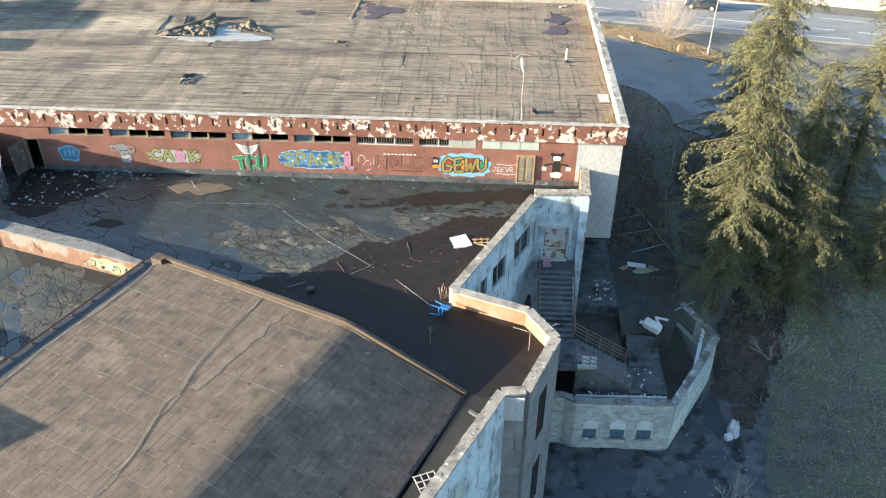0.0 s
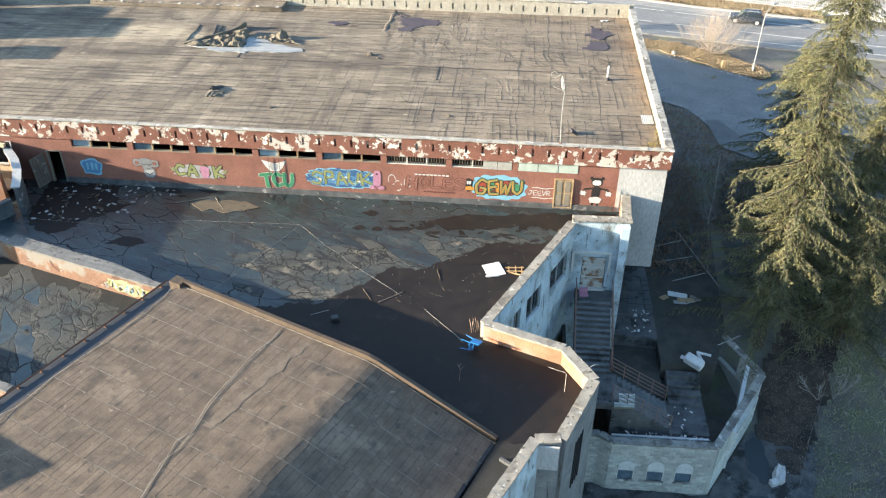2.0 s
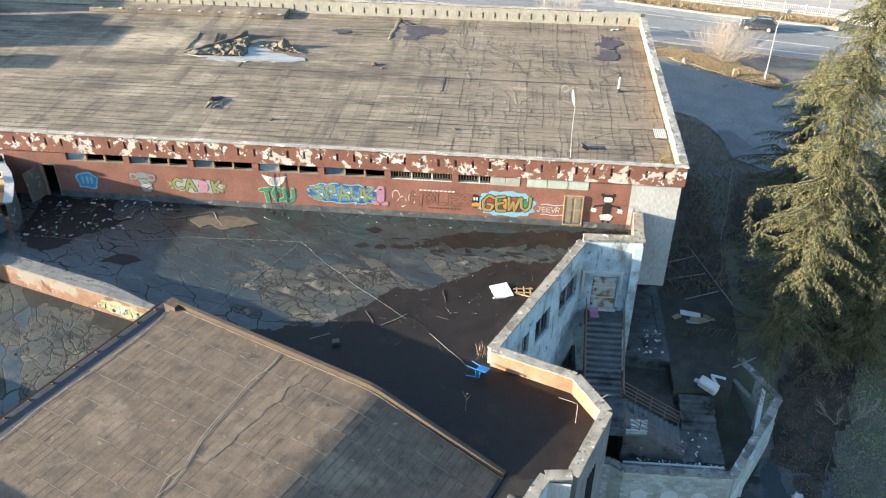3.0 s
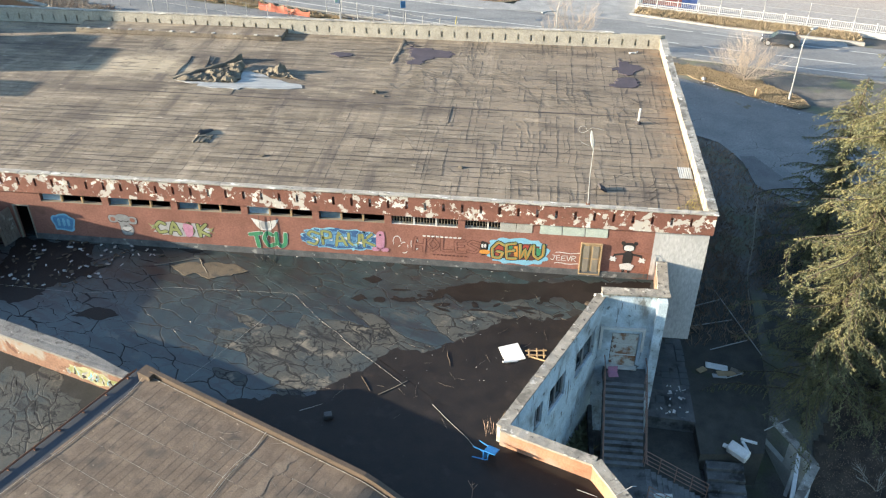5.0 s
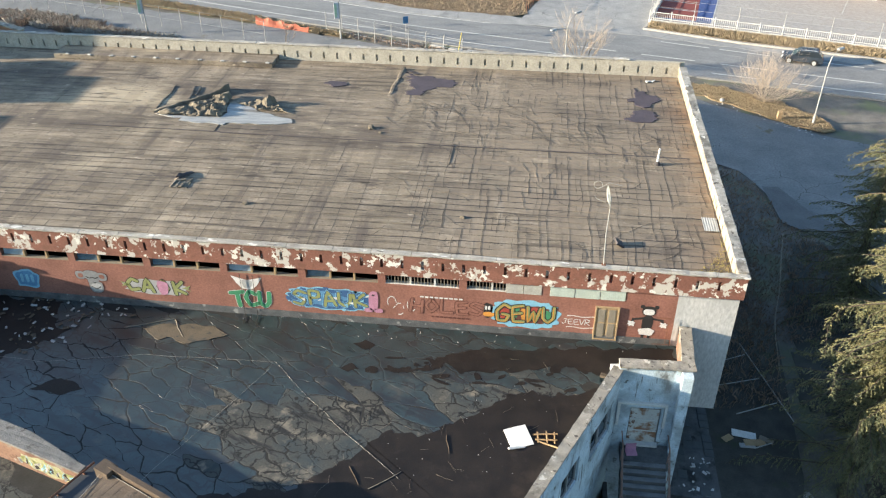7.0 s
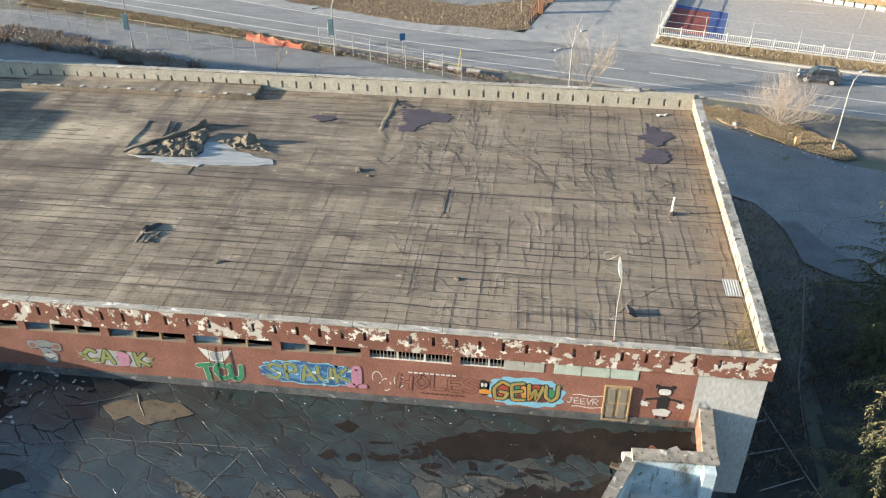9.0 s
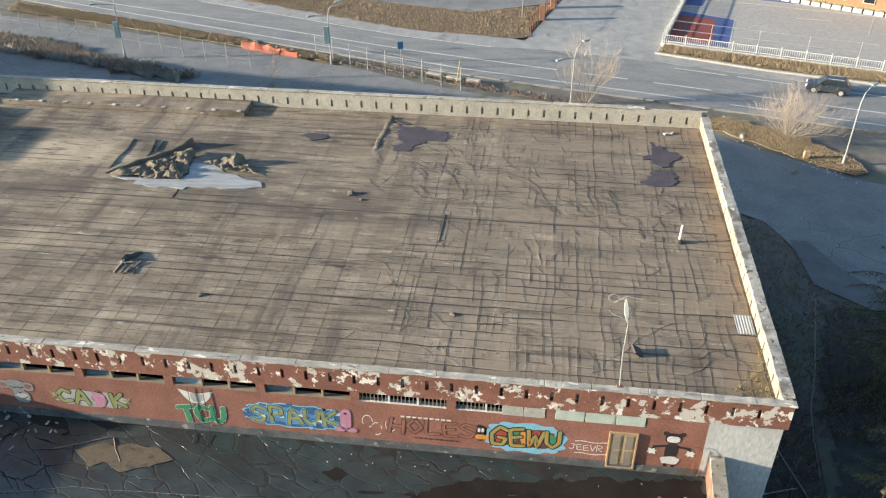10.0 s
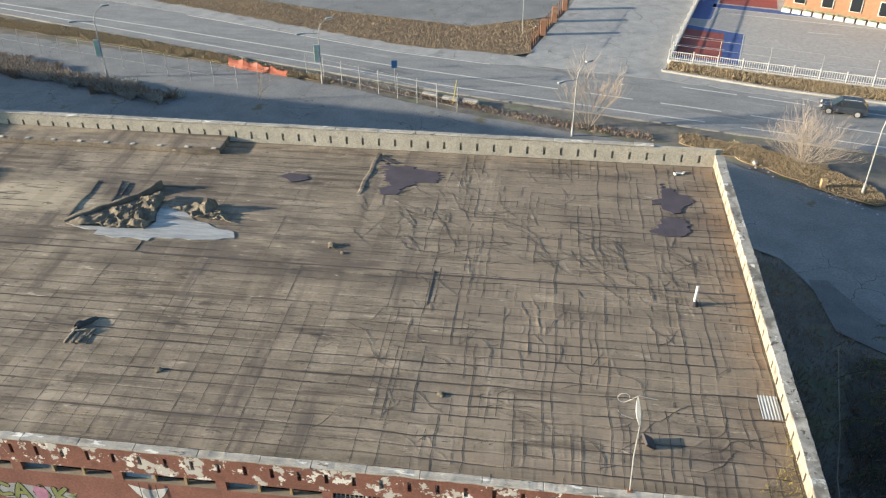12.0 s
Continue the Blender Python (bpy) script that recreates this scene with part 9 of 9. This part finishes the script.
def plates(region, z, cell, parent, limit, seed, near_pt, dry, slant=24, squeeze=0.36):
    """Cracked plates, longer one way, with wandering edges; dry ones are paler, far-left ones lifted in colour against
    the shade.
    """
    rn = random.Random(seed)
    turn = Matrix.Rotation(radians(slant), 2)
    to = lambda p: (lambda q: Vector((q.x * squeeze, q.y)))(turn @ Vector(p[:2]))
    back = lambda p: turn.transposed() @ Vector((p.x / squeeze, p.y))
    reg = [to(p) for p in region]
    xs, ys = [p.x for p in reg], [p.y for p in reg]
    pts = {}
    nx, ny = int((max(xs) - min(xs)) / cell) + 2, int((max(ys) - min(ys)) / cell) + 2
    for i in range(-1, nx):
        for j in range(-1, ny):
            pts[i, j] = Vector((min(xs) + (i + rn.uniform(-0.3, 1.3)) * cell, min(ys) + (j + rn.uniform(-0.3, 1.3)) * cell))
    made = []
    for (i, j), p in pts.items():
        c0 = back(p)
        if not inside(region, c0.x, c0.y):
            continue
        poly = [p + Vector(c) * cell * 2 for c in ((-1, -1), (1, -1), (1, 1), (-1, 1))]
        for di in (-2, -1, 0, 1, 2):
            for dj in (-2, -1, 0, 1, 2):
                q = pts.get((i + di, j + dj))
                if q is not None and (di or dj) and poly:
                    poly = clip(poly, (p + q) / 2, (q - p).normalized())
        if len(poly) < 3:
            continue
        poly = [back(v) for v in poly]
        c = sum(poly, Vector((0, 0))) / len(poly)
        fine = []
        for a, b in zip(poly, poly[1:] + poly[:1]):
            for q in (0, 0.17, 0.34, 0.5, 0.67, 0.84):
                e = a.lerp(b, q)
                fine.append(e + 0.22 * Vector((noise.noise(Vector((*(e * 1.6), 1))), noise.noise(Vector((*(e * 1.6), 5))))) + 0.08 * Vector((noise.noise(Vector((*(e * 6), 1))), noise.noise(Vector((*(e * 6), 5))))))
        wall_x = lambda y: 0.62 - 0.47 * (37.25 - y) if 28.4 < y < 37.3 and z == TERR else 99.0
        fine = [Vector((min(v.x, wall_x(v.y)), v.y)) for v in fine]
        gaps = [max(0.0, 0.028 + 0.07 * noise.noise(Vector((v.x * 0.45, v.y * 0.45, 3))) + 0.03 * noise.noise(Vector((v.x * 2.5, v.y * 2.5, 8)))) for v in fine]
        lo = [v + (c - v).normalized() * g for v, g in zip(fine, gaps)]
        hi = [v + (c - v).normalized() * (g + 0.05) for v, g in zip(fine, gaps)]
        h = 0.004
        n = len(fine)
        mid = [c.lerp(v, 0.72) for v in hi]
        lift = 0.0015
        vs = [(v.x, v.y, z) for v in lo] + [(v.x, v.y, z + h + lift * rn.random()) for v in hi] + [(v.x, v.y, z + h) for v in mid] + [(c.x, c.y, z + h)]
        fs = [(k, (k + 1) % n, n + (k + 1) % n, n + k) for k in range(n)] + [(n + k, n + (k + 1) % n, 2 * n + (k + 1) % n, 2 * n + k) for k in range(n)] + [(2 * n + k, 2 * n + (k + 1) % n, 3 * n) for k in range(n)]
        wob = Vector((noise.noise(Vector((c.x * 0.7, c.y * 0.7, 2))), noise.noise(Vector((c.x * 0.7, c.y * 0.7, 6))))) * 2.6
        made.append(((c - Vector(near_pt)).length, vs, fs, ("terrace_dry" if inside(DRY, c.x + wob.x, c.y + wob.y) else "terrace" if c.x + wob.x > -21 else "terrace_shade_lift") if dry else ("terrace_dry" if wob.x > -0.7 else "terrace")))
    made.sort(key=lambda q: q[0])
    for _, vs, fs, mt in made[:limit]:
        raw("bitumen_plate", vs, fs, mt, parent)
    for kind_ in ("terrace", "terrace_shade_lift", "terrace_dry"):
        vs, fs = [], []
        for _, v2, f2, mt in made[limit:]:
            if mt == kind_:
                k = len(vs)
                vs += v2
                fs += [tuple(k + i for i in f) for f in f2]
        if vs:
            raw("bitumen_plates", vs, fs, kind_, parent)["kind"] = "stuff"


plates([(-32, 39.9), (-30, 33.5), (-27.5, 32.4), (-18.2, 29.7), (-15, 28.6), (-9.5, 26), (-3.4, 28.6), (0.9, 37.6), (3.6, 37.7), (3.6, 39.9)], TERR, 0.64, terrace, 295, 5, (-9, 34), True)
plates([(-31, 30.6), (-27.6, 31.3), (-18.9, 28.6), (-21.6, 22.4), (-27, 22.5), (-31, 24)], 10.95, 0.62, lt, 150, 6, (-22, 27), False, 62, 0.36)

# stones of the pavilion's front and sides
BW, BH = 0.37, 0.2
stone_me = [pillow(BW - 0.02, BH - 0.02, 0.028 + 0.006 * k, 0.012, "stone", "stone") for k in range(3)]


def stones(a, b, z0, z1, skip, limit):
    a, b = Vector(a), Vector(b)
    d = (b - a).normalized()
    L = (b - a).length
    out = Vector((d.y, -d.x, 0))
    k = 0
    z = z0 + BH / 2
    r = 0
    while z < z1 - 0.02:
        s = BW / 2 + (BW / 2 if r % 2 else 0)
        while s < L - BW / 2 + 0.02:
            p = a + d * s
            if not skip(p.x, z) and k < limit:
                m = Matrix((Vector((d.x, d.y, 0)), Vector((0, 0, 1)), out)).transposed().to_4x4()
                m.translation = Vector((p.x, p.y, z)) + out * -0.004
                o = new("stone", rnd.choice(stone_me))
                o.matrix_basis = m @ pose(0, 0, 0, rnd.uniform(-1, 1), rnd.uniform(-1, 1), rnd.uniform(-0.5, 0.5))
                o.parent = pav
                k += 1
            s += BW
        z += BH
        r += 1


def in_arch(x, z):
    for c, r in ARCH:
        if abs(x - c) < r + 0.13 and SILL - 0.1 < z < SPRING + math.sqrt(max((r + 0.1) ** 2 - max(abs(x - c) - 0.02, 0) ** 2, 0)) * 1.0:
            return True
    return False


stones((3.56, 29.74), (8.88, 29.88), -0.6, 3.2, in_arch, 300)
stones((2.98, 30.15), (3.56, 29.72), -0.6, 3.2, lambda x, z: False, 60)
stones((1.7, 30.1), (2.98, 30.15), -0.6, 3.2, lambda x, z: False, 90)
stones((8.97, 29.95), (12.46, 35.65), -0.6, 1.6, lambda x, z: False, 220)

# paving tiles of the court under the overhang
tile_me = [pillow(0.47, 0.47, 0.03 + 0.01 * k, 0.012, "tile", "stone_tile") for k in range(3)]
for i in range(6):
    for j in range(14):
        if rnd.random() < 0.45:
            o = new("tile", rnd.choice(tile_me))
            o.matrix_basis = pose(3.9 + 0.48 * i, 37.5 + 0.48 * j, 4.28, rnd.uniform(-2, 2), rnd.uniform(-2, 2), rnd.uniform(-3, 3))
            o.parent = ucourt

# lap of felt across the roof
for x0, x1 in ((-30.0, -21.0), (-21.0, -9.0), (-9.0, 5.2)):
    bm = bmesh.new()
    box(bm, x0, 51.80 - 0.008 * (x0 + 21), ROOF - 0.01, x1, 51.87 - 0.008 * (x0 + 21), ROOF + 0.034, 0.008)
    part("felt_lap", bm, "felt_dark", hall, "dark overlapping edge of the roofing felt")
for x, y0, y1 in ((-7.6, 49.6, 52.0), (-21.4, 51.9, 53.0)):
    bm = bmesh.new()
    box(bm, x, y0, ROOF - 0.01, x + 0.035, y1, ROOF + 0.026, 0.006)
    part("felt_lap", bm, "seam", hall, "dark overlapping edge of the roofing felt")
